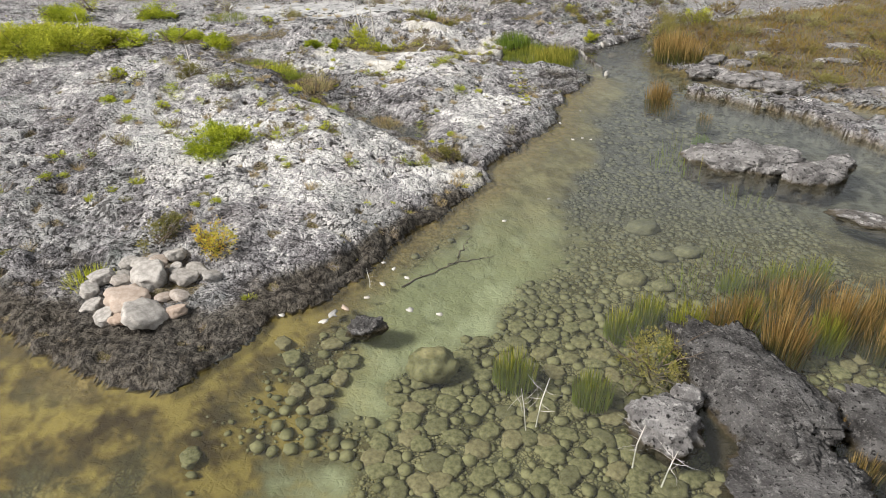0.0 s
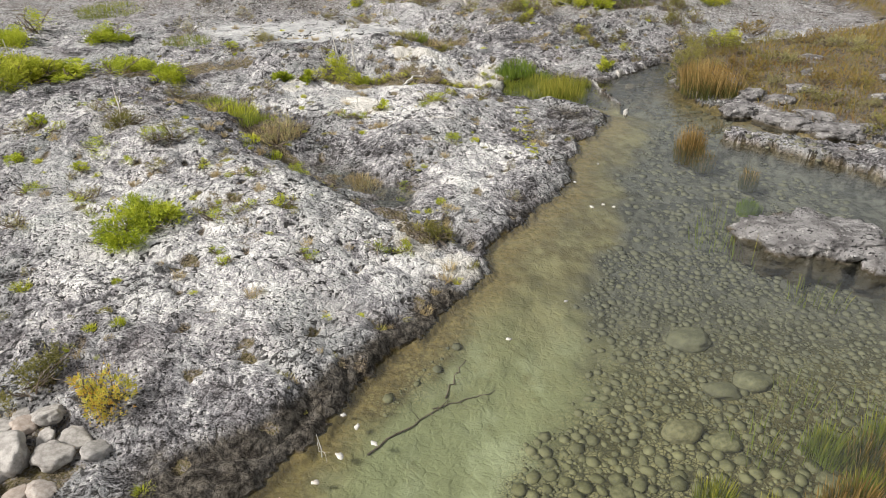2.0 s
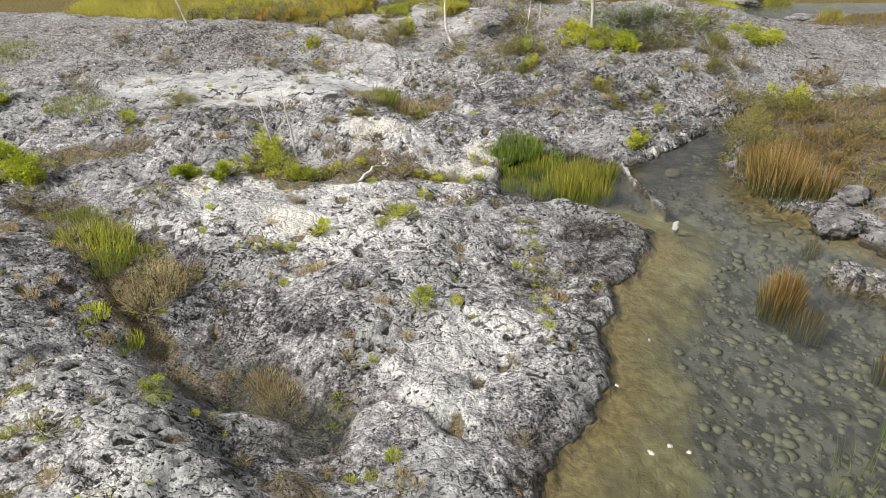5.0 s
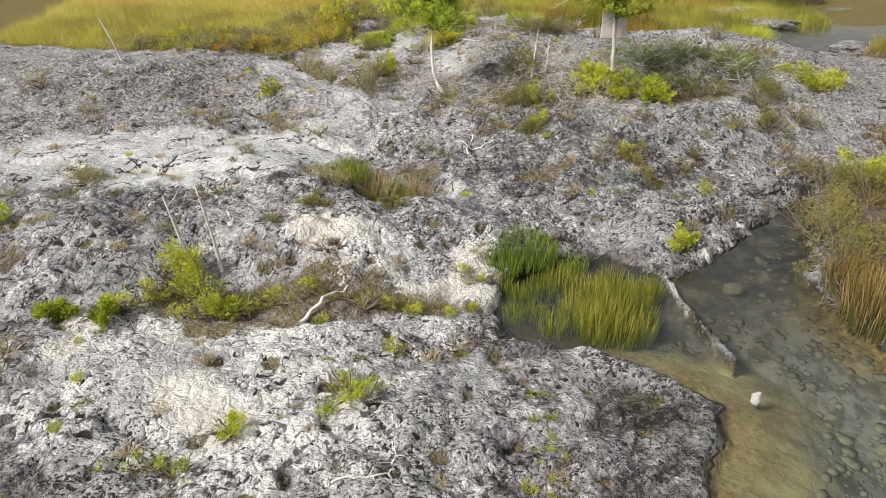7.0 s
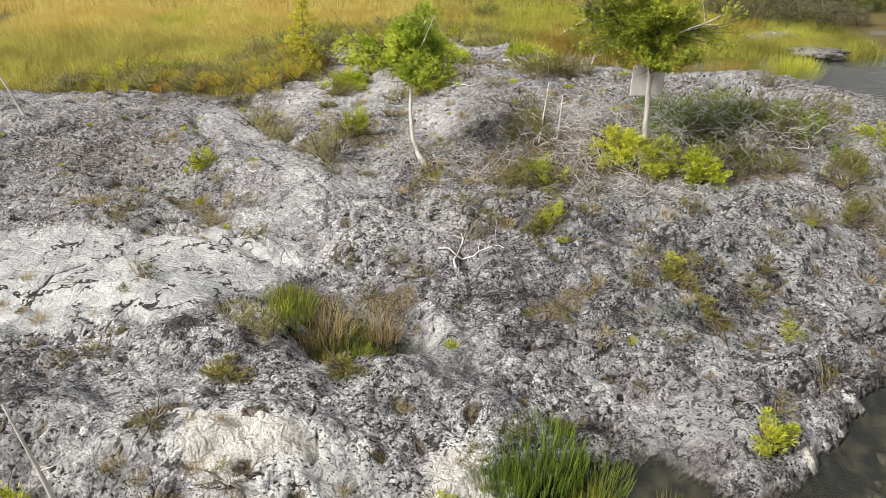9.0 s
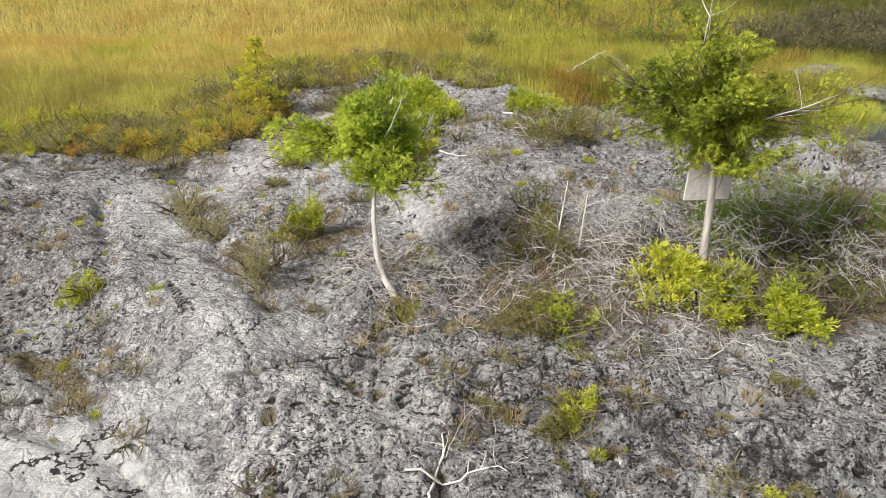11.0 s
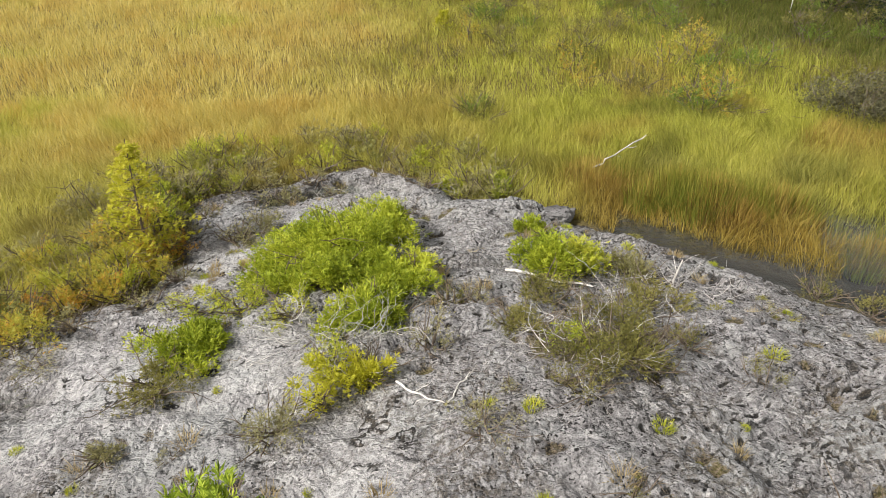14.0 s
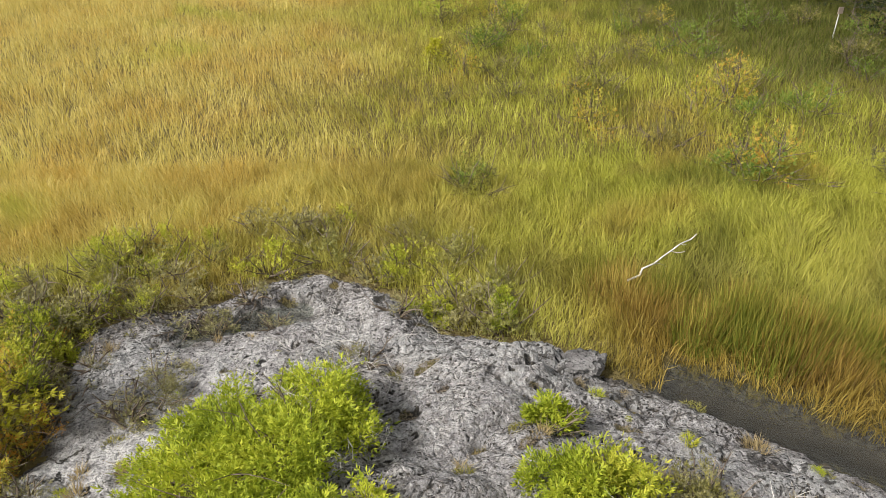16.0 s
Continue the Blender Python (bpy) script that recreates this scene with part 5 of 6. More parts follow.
cedar(2.79, 16.55, height(2.79, 16.55) - 0.02, ((0, -0.02, 0), (-0.01, 0.0, 0.12), (-0.02, 0.01, 0.4), (-0.05, 0.02, 0.8), (-0.12, 0.0, 1.2), (-0.2, 0, 1.42), (-0.24, 0, 1.58)), 0.034,
      ((-0.30, 0.0, 1.24, 0.46, 0.5, 0.32), (0.08, 0.1, 1.26, 0.44, 0.45, 0.34), (-0.26, 0.0, 1.4, 0.36, 0.4, 0.3), (-0.6, -0.05, 1.25, 0.24, 0.3, 0.28), (0.16, -0.05, 1.1, 0.42, 0.42, 0.2), (0.47, 0.05, 1.22, 0.3, 0.35, 0.26), (-0.28, 0.0, 1.62, 0.24, 0.26, 0.22), (-0.3, 0.0, 1.82, 0.11, 0.12, 0.18), (-0.7, -0.1, 1.45, 0.12, 0.14, 0.14)), 33000,
      "larger white cedar with dense ragged crown on rock", ((-0.6, 0.0, 1.35, -0.86, -0.1, 1.62), (-0.3, 0, 1.55, -0.3, -0.12, 1.95), (-0.28, 0, 1.5, -0.2, -0.1, 1.85), (0.1, -0.1, 1.2, 0.45, -0.3, 1.4)), CEDARDARK)


def sign_board():
    base = thing("sign", 2.76, 16.66, 1.2, "plain weathered grey board fixed behind the cedar trunk", "sign", turn=4)
    bm = bmesh.new()
    bmesh.ops.create_cube(bm, size=1.0, matrix=Matrix.Diagonal((0.32, 0.015, 0.30, 1)))
    bmesh.ops.bevel(bm, geom=bm.edges[:], offset=0.003, segments=1, affect="EDGES")
    me = bpy.data.meshes.new("board")
    bm.to_mesh(me)
    bm.free()
    me.materials.append(BOARD)
    board = part("board", me, base)
    pile = Pile()
    tube(pile, ((0.0, -0.025, -0.02), (0.0, -0.012, -0.02)), (0.012, 0.012), 6)
    part("bolt", pile.mesh("bolt", DEADWOOD), board)


sign_board()

# green junipers and heath on the rock: x, y, radius, height
for x, y, r, h in ((-2.43, 7.1, 0.40, 0.24), (-5.6, 14.1, 0.38, 0.2), (-4.5, 12.2, 0.42, 0.2), (-5.3, 12.0, 0.32, 0.16), (-3.67, 11.65, 0.25, 0.2), (-7.2, 13.8, 0.55, 0.3),
                   (-2.15, 11.75, 0.14, 0.13), (-1.83, 11.72, 0.13, 0.13), (-0.2, 17.6, 0.22, 0.25), (0.2, 20.65, 0.5, 0.36), (0.6, 20.7, 0.5, 0.4), (0.45, 20.2, 0.4, 0.28), (0.9, 19.8, 0.36, 0.2), (-0.45, 19.55, 0.36, 0.14), (0.95, 20.15, 0.34, 0.26), (0.7, 19.75, 0.3, 0.24), (0.1, 20.2, 0.3, 0.2), (2.15, 20.45, 0.38, 0.3), (2.05, 21.0, 0.2, 0.2), (0.2, 21.1, 0.42, 0.34), (0.68, 21.1, 0.42, 0.36)):
    shrub("juniper", x, y, r, h, JUNIPER, "low bright green juniper spreading over bare rock", "shrub", "junipers on the rock", int(16000 * r * r + 500), 0.05)
for x, y, r, h in ((-6.0, 10.8, 0.75, 0.42), (-6.7, 10.6, 0.6, 0.45), (-5.7, 11.6, 0.5, 0.32), (-6.6, 11.6, 0.6, 0.4)):
    shrub("cedar_bush", x, y, r, h, LIME, "wide mat of young yellow-green cedar on rock", "bush", "cedar bushes on the rock", 4200, 0.07, dead=6)
# yellow-green bushes
for x, y, r, h in ((-1.45, 12.35, 0.24, 0.28), (-1.05, 11.95, 0.16, 0.2), (2.68, 13.03, 0.14, 0.16), (5.0, 14.4, 0.36, 0.36), (2.3, 20.55, 0.3, 0.3), (-1.6, 22.3, 0.28, 0.36), (-1.4, 22.05, 0.2, 0.24), (1.35, 22.5, 0.18, 0.22), (5.5, 16.7, 0.45, 0.2)):
    shrub("bush", x, y, r, h, LIME, "yellow-green leafy bush rooted in a rock crevice", "bush", "yellow-green bushes on the rock", int(9000 * r * r + 400), 0.045)
for x, y, r, h in ((0.5, 18.95, 0.22, 0.3), (0.78, 19.05, 0.16, 0.24)):
    shrub("bush", x, y, r, h, YELLOW, "bright yellow-leaved bush on bare rock", "bush", "yellow bushes on the rock", 900, 0.045)
for x, y, r, h, leaf in ((2.5, 16.35, 0.32, 0.34, LIME), (2.86, 16.28, 0.3, 0.32, LIME), (3.15, 16.05, 0.26, 0.28, JUNIPER)):
    shrub("cedar_bush", x, y, r, h, leaf, "low flat cedar bush with bright yellow-green sprays", "bush", "cedar bushes on the rock", 2200, 0.055, dead=8)
for x, y, r, h in ((3.35, 17.15, 0.36, 0.42), (3.8, 17.0, 0.42, 0.46), (4.3, 17.15, 0.4, 0.4), (3.6, 17.5, 0.4, 0.45), (3.05, 17.0, 0.32, 0.4), (3.15, 17.5, 0.36, 0.4), (4.55, 16.75, 0.36, 0.36), (4.0, 17.6, 0.4, 0.42)):
    shrub("dark_thicket", x, y, r, h, GREENRUSH, "dark green thicket full of bare dead branches", "shrub", "thickets by the cedar", 1100, 0.04, dead=14)
# olive and brown heath
for x, y, r, h in ((0.04, 7.55, 0.2, 0.12), (1.66, 16.2, 0.38, 0.22), (1.6, 15.2, 0.22, 0.14), (2.56, 14.5, 0.22, 0.1), (2.71, 14.15, 0.17, 0.1), (4.7, 16.15, 0.3, 0.28), (4.4, 15.45, 0.28, 0.24), (4.85, 17.2, 0.35, 0.25), (2.2, 18.95, 0.42, 0.24), (1.75, 19.45, 0.24, 0.12), (2.36, 19.0, 0.25, 0.26), (1.95, 19.85, 0.3, 0.24), (2.4, 19.55, 0.34, 0.26), (2.75, 19.9, 0.26, 0.24), (-0.57, 13.4, 0.17, 0.1),
                   (0.16, 13.55, 0.17, 0.1), (-0.55, 19.15, 0.34, 0.16), (-0.26, 17.45, 0.2, 0.24), (-2.44, 5.3, 0.26, 0.24), (1.48, 3.92, 0.28, 0.42), (1.7, 16.9, 0.4, 0.4), (3.85, 12.55, 0.36, 0.5), (4.0, 13.15, 0.36, 0.5), (4.2, 13.55, 0.3, 0.42), (4.55, 14.25, 0.36, 0.4), (4.9, 13.9, 0.34, 0.4), (3.75, 12.1, 0.24, 0.36), (2.75, 20.5, 0.28, 0.2), (-3.27, 9.0, 0.2, 0.2)):
    shrub("heath_shrub", x, y, r, h, OLIVE, "low olive-brown heath shrub with bare twigs", "shrub", "heath on the rock", int(9000 * r * r + 350), 0.032, dead=5)
for x, y, r, h in ((-0.46, 16.8, 0.19, 0.34), (-1.36, 18.3, 0.22, 0.24), (-1.1, 17.85, 0.3, 0.2), (0.28, 18.7, 0.24, 0.2), (-0.63, 18.6, 0.15, 0.12), (-0.43, 13.85, 0.2, 0.18), (2.75, 20.45, 0.24, 0.26), (-0.42, 21.55, 0.34, 0.2), (-0.3, 22.45, 0.2, 0.16), (-2.9, 14.0, 0.24, 0.14)):
    shrub("heath_shrub", x, y, r, h, GREYLEAF, "grey-green heath shrub on bare rock", "shrub", "heath on the rock", int(10000 * r * r + 350), 0.028, dead=4)
# rust and yellow leaves along the fen margin
for x, y, r, h in ((-2.55, 20.15, 0.34, 0.3), (-1.8, 19.95, 0.32, 0.3), (-1.6, 20.7, 0.38, 0.34), (-1.5, 21.4, 0.36, 0.36), (-3.2, 20.45, 0.26, 0.25), (-1.35, 21.0, 0.3, 0.4), (-1.9, 5.15, 0.22, 0.3), (-1.6, 22.0, 0.3, 0.36), (-1.2, 21.3, 0.24, 0.3), (-1.45, 21.75, 0.28, 0.34), (-1.15, 20.85, 0.2, 0.25)):
    shrub("fen_shrub", x, y, r, h, RUST, "small shrub with green, yellow and rust-red leaves", "shrub", "shrubs on the fen margin", int(8000 * r * r + 350), 0.038)

# rushes: x, y, radius, height
def rush(x, y, r, h, leaf, label, count=1100, fan=0.2):
    z = max(height(x, y), -0.15) - 0.02
    me = tuft_mesh("rush_clump", leaf, int(count * 0.72 * r / 0.25), r, h, 0.0066, fan, 0.7, 4, 0.1)
    thing("rush_clump", x, y, z, label, "rushes", "rush clumps by the creek", me)


for x, y, r, h in ((1.28, 12.95, 0.30, 0.32), (1.08, 12.75, 0.18, 0.28), (1.6, 12.9, 0.24, 0.3), (3.34, 8.55, 0.13, 0.2), (3.3, 8.5, 0.1, 0.26)):
    rush(x, y, r, h, GREENRUSH, "dense dark green rushes standing in a rock pool")
for x, y, r, h in ((1.74, 12.0, 0.17, 0.55), (1.92, 12.1, 0.16, 0.55), (2.08, 12.3, 0.15, 0.52), (1.42, 12.0, 0.13, 0.32), (1.7, 12.45, 0.2, 0.42), (1.95, 12.5, 0.18, 0.46), (1.89, 11.88, 0.13, 0.42), (2.05, 11.95, 0.12, 0.45), (1.72, 11.9, 0.13, 0.4), (1.6, 12.2, 0.14, 0.44), (2.15, 12.1, 0.1, 0.42), (1.85, 12.3, 0.2, 0.5), (1.12, 12.15, 0.1, 0.22), (1.2, 12.4, 0.12, 0.26), (1.38, 12.55, 0.14, 0.3), (1.08, 12.5, 0.12, 0.2), (1.3, 12.2, 0.1, 0.26), (2.25, 12.45, 0.12, 0.36), (2.4, 4.5, 0.12, 0.3), (2.95, 4.35, 0.14, 0.36), (1.75, 4.2, 0.12, 0.26), (1.55, 12.65, 0.16, 0.34), (0.52, 3.95, 0.16, 0.28), (1.05, 3.75, 0.14, 0.25), (1.42, 4.5, 0.14, 0.28), (1.68, 4.7, 0.12, 0.3), (1.92, 4.45, 0.16, 0.38)):
    rush(x, y, r, h * (1.3 if y < 5.5 else 1.0), OLIVERUSH, "olive-yellow rushes standing in shallow water")
for x, y, r, h in ((3.9, 11.9, 0.34, 0.7), (3.1, 9.95, 0.16, 0.62), (3.2, 10.05, 0.14, 0.55), (3.22, 9.7, 0.14, 0.34), (3.8, 10.85, 0.1, 0.25), (3.55, 9.15, 0.1, 0.36), (2.2, 4.42, 0.2, 0.42), (2.42, 4.62, 0.16, 0.36), (2.56, 4.2, 0.17, 0.55), (3.15, 4.5, 0.2, 0.5), (3.35, 4.25, 0.16, 0.4), (2.8, 4.75, 0.14, 0.4), (3.6, 4.6, 0.2, 0.45), (2.48, 3.3, 0.1, 0.3), (2.5, 2.95, 0.1, 0.3), (2.46, 3.6, 0.1, 0.24), (3.85, 12.4, 0.2, 0.5), (4.2, 11.7, 0.2, 0.5)):
    rush(x, y, r, h * (1.3 if y < 5.5 else 1.0), RUSTRUSH, "rust-brown rush clump at the water's edge")
for x, y, r, h, m in ((2.55, 5.15, 0.16, 0.3, OLIVERUSH), (2.75, 5.0, 0.18, 0.36, RUSTRUSH), (2.95, 5.2, 0.16, 0.34, OLIVERUSH), (3.1, 5.0, 0.18, 0.4, RUSTRUSH), (3.3, 5.3, 0.16, 0.36, OLIVERUSH), (2.6, 4.75, 0.16, 0.34, OLIVERUSH)):
    rush(x, y, r, h, m, "olive and rust rushes with dead stems in shallow water", 700, 0.3)
for x, y, h in ((2.9, 8.2, 0.4), (3.0, 7.6, 0.45), (3.3, 6.9, 0.35), (2.75, 7.9, 0.3), (2.6, 5.6, 0.3), (3.0, 5.4, 0.34), (2.2, 5.2, 0.3)):
    rush(x, y, 0.25, h, OLIVERUSH, "sparse thin rush stems rising from the creek", 70, 0.3)
for x, y, r, h in ((6.5, 21.35, 0.4, 0.5), (6.15, 21.2, 0.3, 0.42), (6.8, 21.5, 0.35, 0.45)):
    rush(x, y, r, h, LIME, "yellow-green grass hump beside the brown pool", 900, 0.5)
# short grass in hollows
for x, y, r, h, m in ((-2.57, 10.43, 0.36, 0.24, LIME), (-2.19, 10.27, 0.22, 0.2, OLIVERUSH), (-6.5, 16.49, 0.7, 0.3, OLIVERUSH), (-4.16, 13.83, 0.4, 0.16, OLIVERUSH), (-0.70, 8.84, 0.15, 0.2, STRAW), (-0.84, 8.98, 0.12, 0.16, STRAW), (-2.03, 9.26, 0.12, 0.12, LIME), (-1.78, 9.14, 0.12, 0.12, LIME), (-1.26, 7.59, 0.11, 0.09, LIME), (-0.29, 8.16, 0.15, 0.06, RUSTRUSH), (-2.3, 10.0, 0.2, 0.16, OLIVERUSH), (-1.85, 9.85, 0.28, 0.22, STRAW), (-2.9, 10.9, 0.3, 0.16, OLIVERUSH), (-0.02, 14.1, 0.26, 0.32, OLIVERUSH), (-0.12, 14.14, 0.24, 0.3, STRAW), (-0.38, 14.15, 0.24, 0.28, OLIVERUSH), (-0.45, 14.05, 0.16, 0.18, LIME), (-0.7, 14.0, 0.14, 0.16, GREYLEAF), (0.0, 13.72, 0.12, 0.12, MOSS), (0.25, 13.68, 0.12, 0.12, OLIVERUSH), (0.3, 14.2, 0.18, 0.3, STRAW), (-0.75, 12.08, 0.16, 0.1, MOSS), (-0.95, 12.2, 0.14, 0.12, OLIVERUSH), (-2.9, 4.85, 0.2, 0.18, LIME), (-1.6, 16.55, 0.12, 0.17, LIME), (1.83, 13.9, 0.12, 0.14, STRAW), (-0.25, 12.12, 0.14, 0.1, STRAW), (-1.26, 15.5, 0.16, 0.1, STRAW), (-0.75, 9.0, 0.2, 0.14, STRAW)):
    thing("grass_clump", x, y, height(x, y) - 0.02, "clump of long fine grass in a rock hollow", "grass", "grass clumps in hollows", tuft_mesh("grass_clump", m, int(2200 * r), r, h, 0.006, 0.6, 0.6))

# cushions of moss and short grass in pits and joints
cushions = [tuft_mesh("moss_cushion", MOSS, 260, 0.5, 0.4, 0.04, 1.1, 0.7, 2) for _ in range(4)]
greens = [tuft_mesh("grass_tuft", LIME, 220, 0.42, 0.65, 0.04, 1.0, 0.6, 2) for _ in range(3)]
MOSSY = ((0.0, 11.0, 0.4), (-0.7, 10.7, 0.2), (-0.96, 11.23, 0.11), (0.23, 11.48, 0.18), (0.25, 12.05, 0.3), (0.5, 12.08, 0.28), (0.0, 12.1, 0.26), (1.2, 10.4, 0.1), (1.21, 10.7, 0.1), (1.22, 11.05, 0.1), (1.18, 10.1, 0.1), (1.16, 9.8, 0.1), (1.2, 10.25, 0.1), (1.22, 10.55, 0.12), (1.2, 10.9, 0.12), (1.15, 9.6, 0.1), (1.12, 9.4, 0.1), (1.1, 9.2, 0.1), (1.17, 9.95, 0.1), (0.66, 11.47, 0.18), (-1.24, 7.4, 0.18), (-0.05, 7.65, 0.2), (-3.0, 6.3, 0.14), (0.9, 12.9, 0.2), (1.4, 14.2, 0.16), (-1.5, 14.3, 0.14), (3.16, 14.55, 0.12), (1.62, 15.4, 0.22), (-2.16, 16.2, 0.2))
scatter("moss_cushion", cushions, MOSSY, "cushion of olive moss and short grass in a rock pit", "moss", "moss cushions on the rock", 0.01)
scatter("grass_tuft", greens, [(1.15 + 0.05 * math.sin(3 * k), 9.2 + 0.05 * k + 0.02 * math.sin(9 * k), 0.05 + 0.02 * math.sin(5 * k)) for k in range(40)] + [(0.24, 9.72, 0.16), (-3.0, 6.28, 0.16), (-3.2, 6.15, 0.12), (-3.33, 6.0, 0.14), (-1.53, 4.6, 0.12), (1.48, 18.66, 0.1), (1.7, 18.6, 0.12), (3.2, 19.05, 0.14), (0.7, 16.35, 0.2), (-0.5, 6.2, 0.07), (2.03, 13.85, 0.09), (-1.9, 8.0, 0.1)], "small bright green tuft on bare rock", "grass", "green tufts on the rock", 0.01)
sx, sy = rng.uniform(-4.6, 5.0, 4000), rng.uniform(4.0, 22.5, 4000)
ok = (signed_distance(sx, sy, MAIN_SHORE) > 0.08) & (rough(sx, sy, 0.8, 99) + 0.3 * land(sx, sy)[1]["furrow"] > 0.54)
scatter("moss_cushion", cushions, [(x, y, 0.04 + 0.12 * rng.uniform() ** 2) for x, y in zip(sx[ok][:230], sy[ok][:230])], "small cushion of moss and short grass in a rock pit", "moss", "moss cushions on the rock", 0.008)
straws = [tuft_mesh("dry_grass_tuft", STRAW, 90, 0.35, 0.8, 0.03, 1.1, 0.6, 2) for _ in range(3)]
scatter("dry_grass_tuft", straws, [(x, y, 0.05 + 0.13 * rng.uniform()) for x, y in zip(sx[ok][230:510], sy[ok][230:510])], "small tuft of dry grass in a rock joint", "grass", "dry tufts on the rock", 0.008)
scatter("grass_tuft", greens, [(x, y, 0.04 + 0.09 * rng.uniform() ** 2) for x, y in zip(sx[ok][510:690], sy[ok][510:690])], "small bright green tuft on bare rock", "grass", "green tufts on the rock", 0.008)


def spread(proto, spots_, seed_scale=0.3):
    """Copies of a plant at other spots."""
    for x, y in spots_:
        k = rng.uniform(1 - seed_scale, 1 + seed_scale)
        copy_thing(proto, pose(x, y, max(height(x, y), -0.08) - 0.02, 0, 0, rng.uniform(0, 360)) @ Matrix.Scale(k, 4))


# smaller plants of the rock: x, y, width, height
def crowd(name, leaf, label, group, spots_, leaves=420, leaf_size=0.03, dead=0):
    """Three plants of a kind, half a metre wide, copied to their spots at their own size."""
    protos = []
    for x, y, w, h in spots_[:3]:
        protos.append(shrub(name, x, y, w / 2, h, leaf, label, "shrub", group, leaves, leaf_size * (0.6 + 0.8 * w), dead=dead))
    for k, (x, y, w, h) in enumerate(spots_[3:]):
        w0, h0 = spots_[k % 3][2:]
        copy_thing(protos[k % 3], pose(x, y, height(x, y) - 0.02, 0, 0, rng.uniform(0, 360)) @ Matrix.Diagonal((w / w0, w / w0, h / h0, 1)))


crowd("heath_shrub", GREYLEAF, "low tan-green heath tuft in a rock joint", "tan heath on the rock",
      ((-1.77, 9.86, 0.62, 0.34), (-1.23, 17.96, 0.61, 0.3), (-1.43, 18.41, 0.43, 0.27), (-0.69, 8.71, 0.29, 0.24), (-2.40, 10.65, 0.45, 0.3), (-1.81, 9.56, 0.46, 0.29), (-3.14, 12.84, 0.30, 0.15), (-3.01, 14.08, 0.41, 0.2), (-4.68, 16.79, 0.46, 0.28), (-3.77, 16.12, 0.43, 0.17), (-4.28, 14.27, 0.52, 0.3),
       (2.19, 14.40, 0.2, 0.2), (-1.28, 15.52, 0.36, 0.2), (-0.37, 16.65, 0.36, 0.4), (-0.34, 16.95, 0.36, 0.42), (-0.28, 16.4, 0.28, 0.3), (-1.38, 16.23, 0.28, 0.12), (-1.41, 14.40, 0.27, 0.17), (-1.55, 19.63, 0.45, 0.14), (1.44, 18.46, 0.47, 0.12), (0.83, 8.29, 0.16, 0.14), (0.85, 8.97, 0.18, 0.14), (4.63, 18.17, 0.45, 0.34), (1.15, 19.35, 0.4, 0.3), (-2.0, 15.35, 0.35, 0.14), (-0.95, 15.75, 0.3, 0.16)), 420, 0.028, 3)
crowd("heath_shrub", OLIVE, "low olive-brown heath shrub with bare twigs", "heath on the rock",
      ((1.66, 17.36, 0.52, 0.39), (0.68, 16.29, 0.4, 0.22), (4.31, 20.48, 0.42, 0.26), (-4.5, 9.25, 0.5, 0.16), (-2.66, 8.75, 0.4, 0.22), (-3.29, 9.1, 0.5, 0.2), (0.06, 7.52, 0.36, 0.2), (-2.62, 8.19, 0.33, 0.1), (-3.46, 11.18, 0.43, 0.22), (1.32, 10.2, 0.2, 0.12), (0.81, 17.05, 0.33, 0.17), (1.31, 16.07, 0.32, 0.2), (2.12, 15.80, 0.34, 0.14), (1.18, 15.31, 0.3, 0.2), (2.74, 19.23, 0.3, 0.2), (3.05, 18.88, 0.3, 0.2), (4.60, 20.23, 0.42, 0.21),
       (3.9, 15.3, 0.4, 0.16), (3.5, 15.05, 0.3, 0.12), (4.5, 15.9, 0.5, 0.3), (4.85, 15.6, 0.5, 0.3), (2.35, 14.75, 0.5, 0.16), (2.7, 14.65, 0.3, 0.16), (3.1, 14.4, 0.36, 0.14), (-0.85, 12.0, 0.4, 0.18), (-0.4, 12.2, 0.3, 0.14), (0.4, 12.15, 0.4, 0.14), (4.4, 14.6, 0.5, 0.3), (2.9, 15.4, 0.3, 0.14), (4.3, 16.9, 0.6, 0.4), (2.0, 18.7, 0.4, 0.25)), 480, 0.028, 4)
crowd("green_bush", JUNIPER, "small bright green bush in a rock joint", "green bushes on the rock",
      ((1.71, 16.03, 0.53, 0.34), (-0.20, 17.67, 0.42, 0.42), (0.24, 9.72, 0.2, 0.12), (-3.40, 8.62, 0.52, 0.15), (-2.80, 8.63, 0.36, 0.2), (-5.33, 11.82, 0.99, 0.25), (-5.62, 14.12, 0.96, 0.3), (-7.12, 14.69, 0.7, 0.47), (-4.39, 9.37, 0.26, 0.18), (-1.32, 8.43, 0.22, 0.11), (-2.52, 8.93, 0.18, 0.11), (-3.18, 12.98, 0.27, 0.13), (-2.37, 8.75, 0.16, 0.1), (-2.97, 8.35, 0.2, 0.1), (-3.4, 8.21, 0.2, 0.1), (-3.65, 11.74, 0.46, 0.25), (-4.46, 11.74, 0.65, 0.26), (-4.1, 8.4, 0.3, 0.12), (-3.7, 7.9, 0.25, 0.1), (0.23, 9.53, 0.24, 0.18), (-0.66, 10.64, 0.2, 0.16), (-1.36, 8.60, 0.24, 0.13), (-0.42, 19.81, 0.33, 0.13), (1.87, 22.45, 0.36, 0.24), (2.02, 19.12, 0.4, 0.2), ), 560, 0.032, 2)
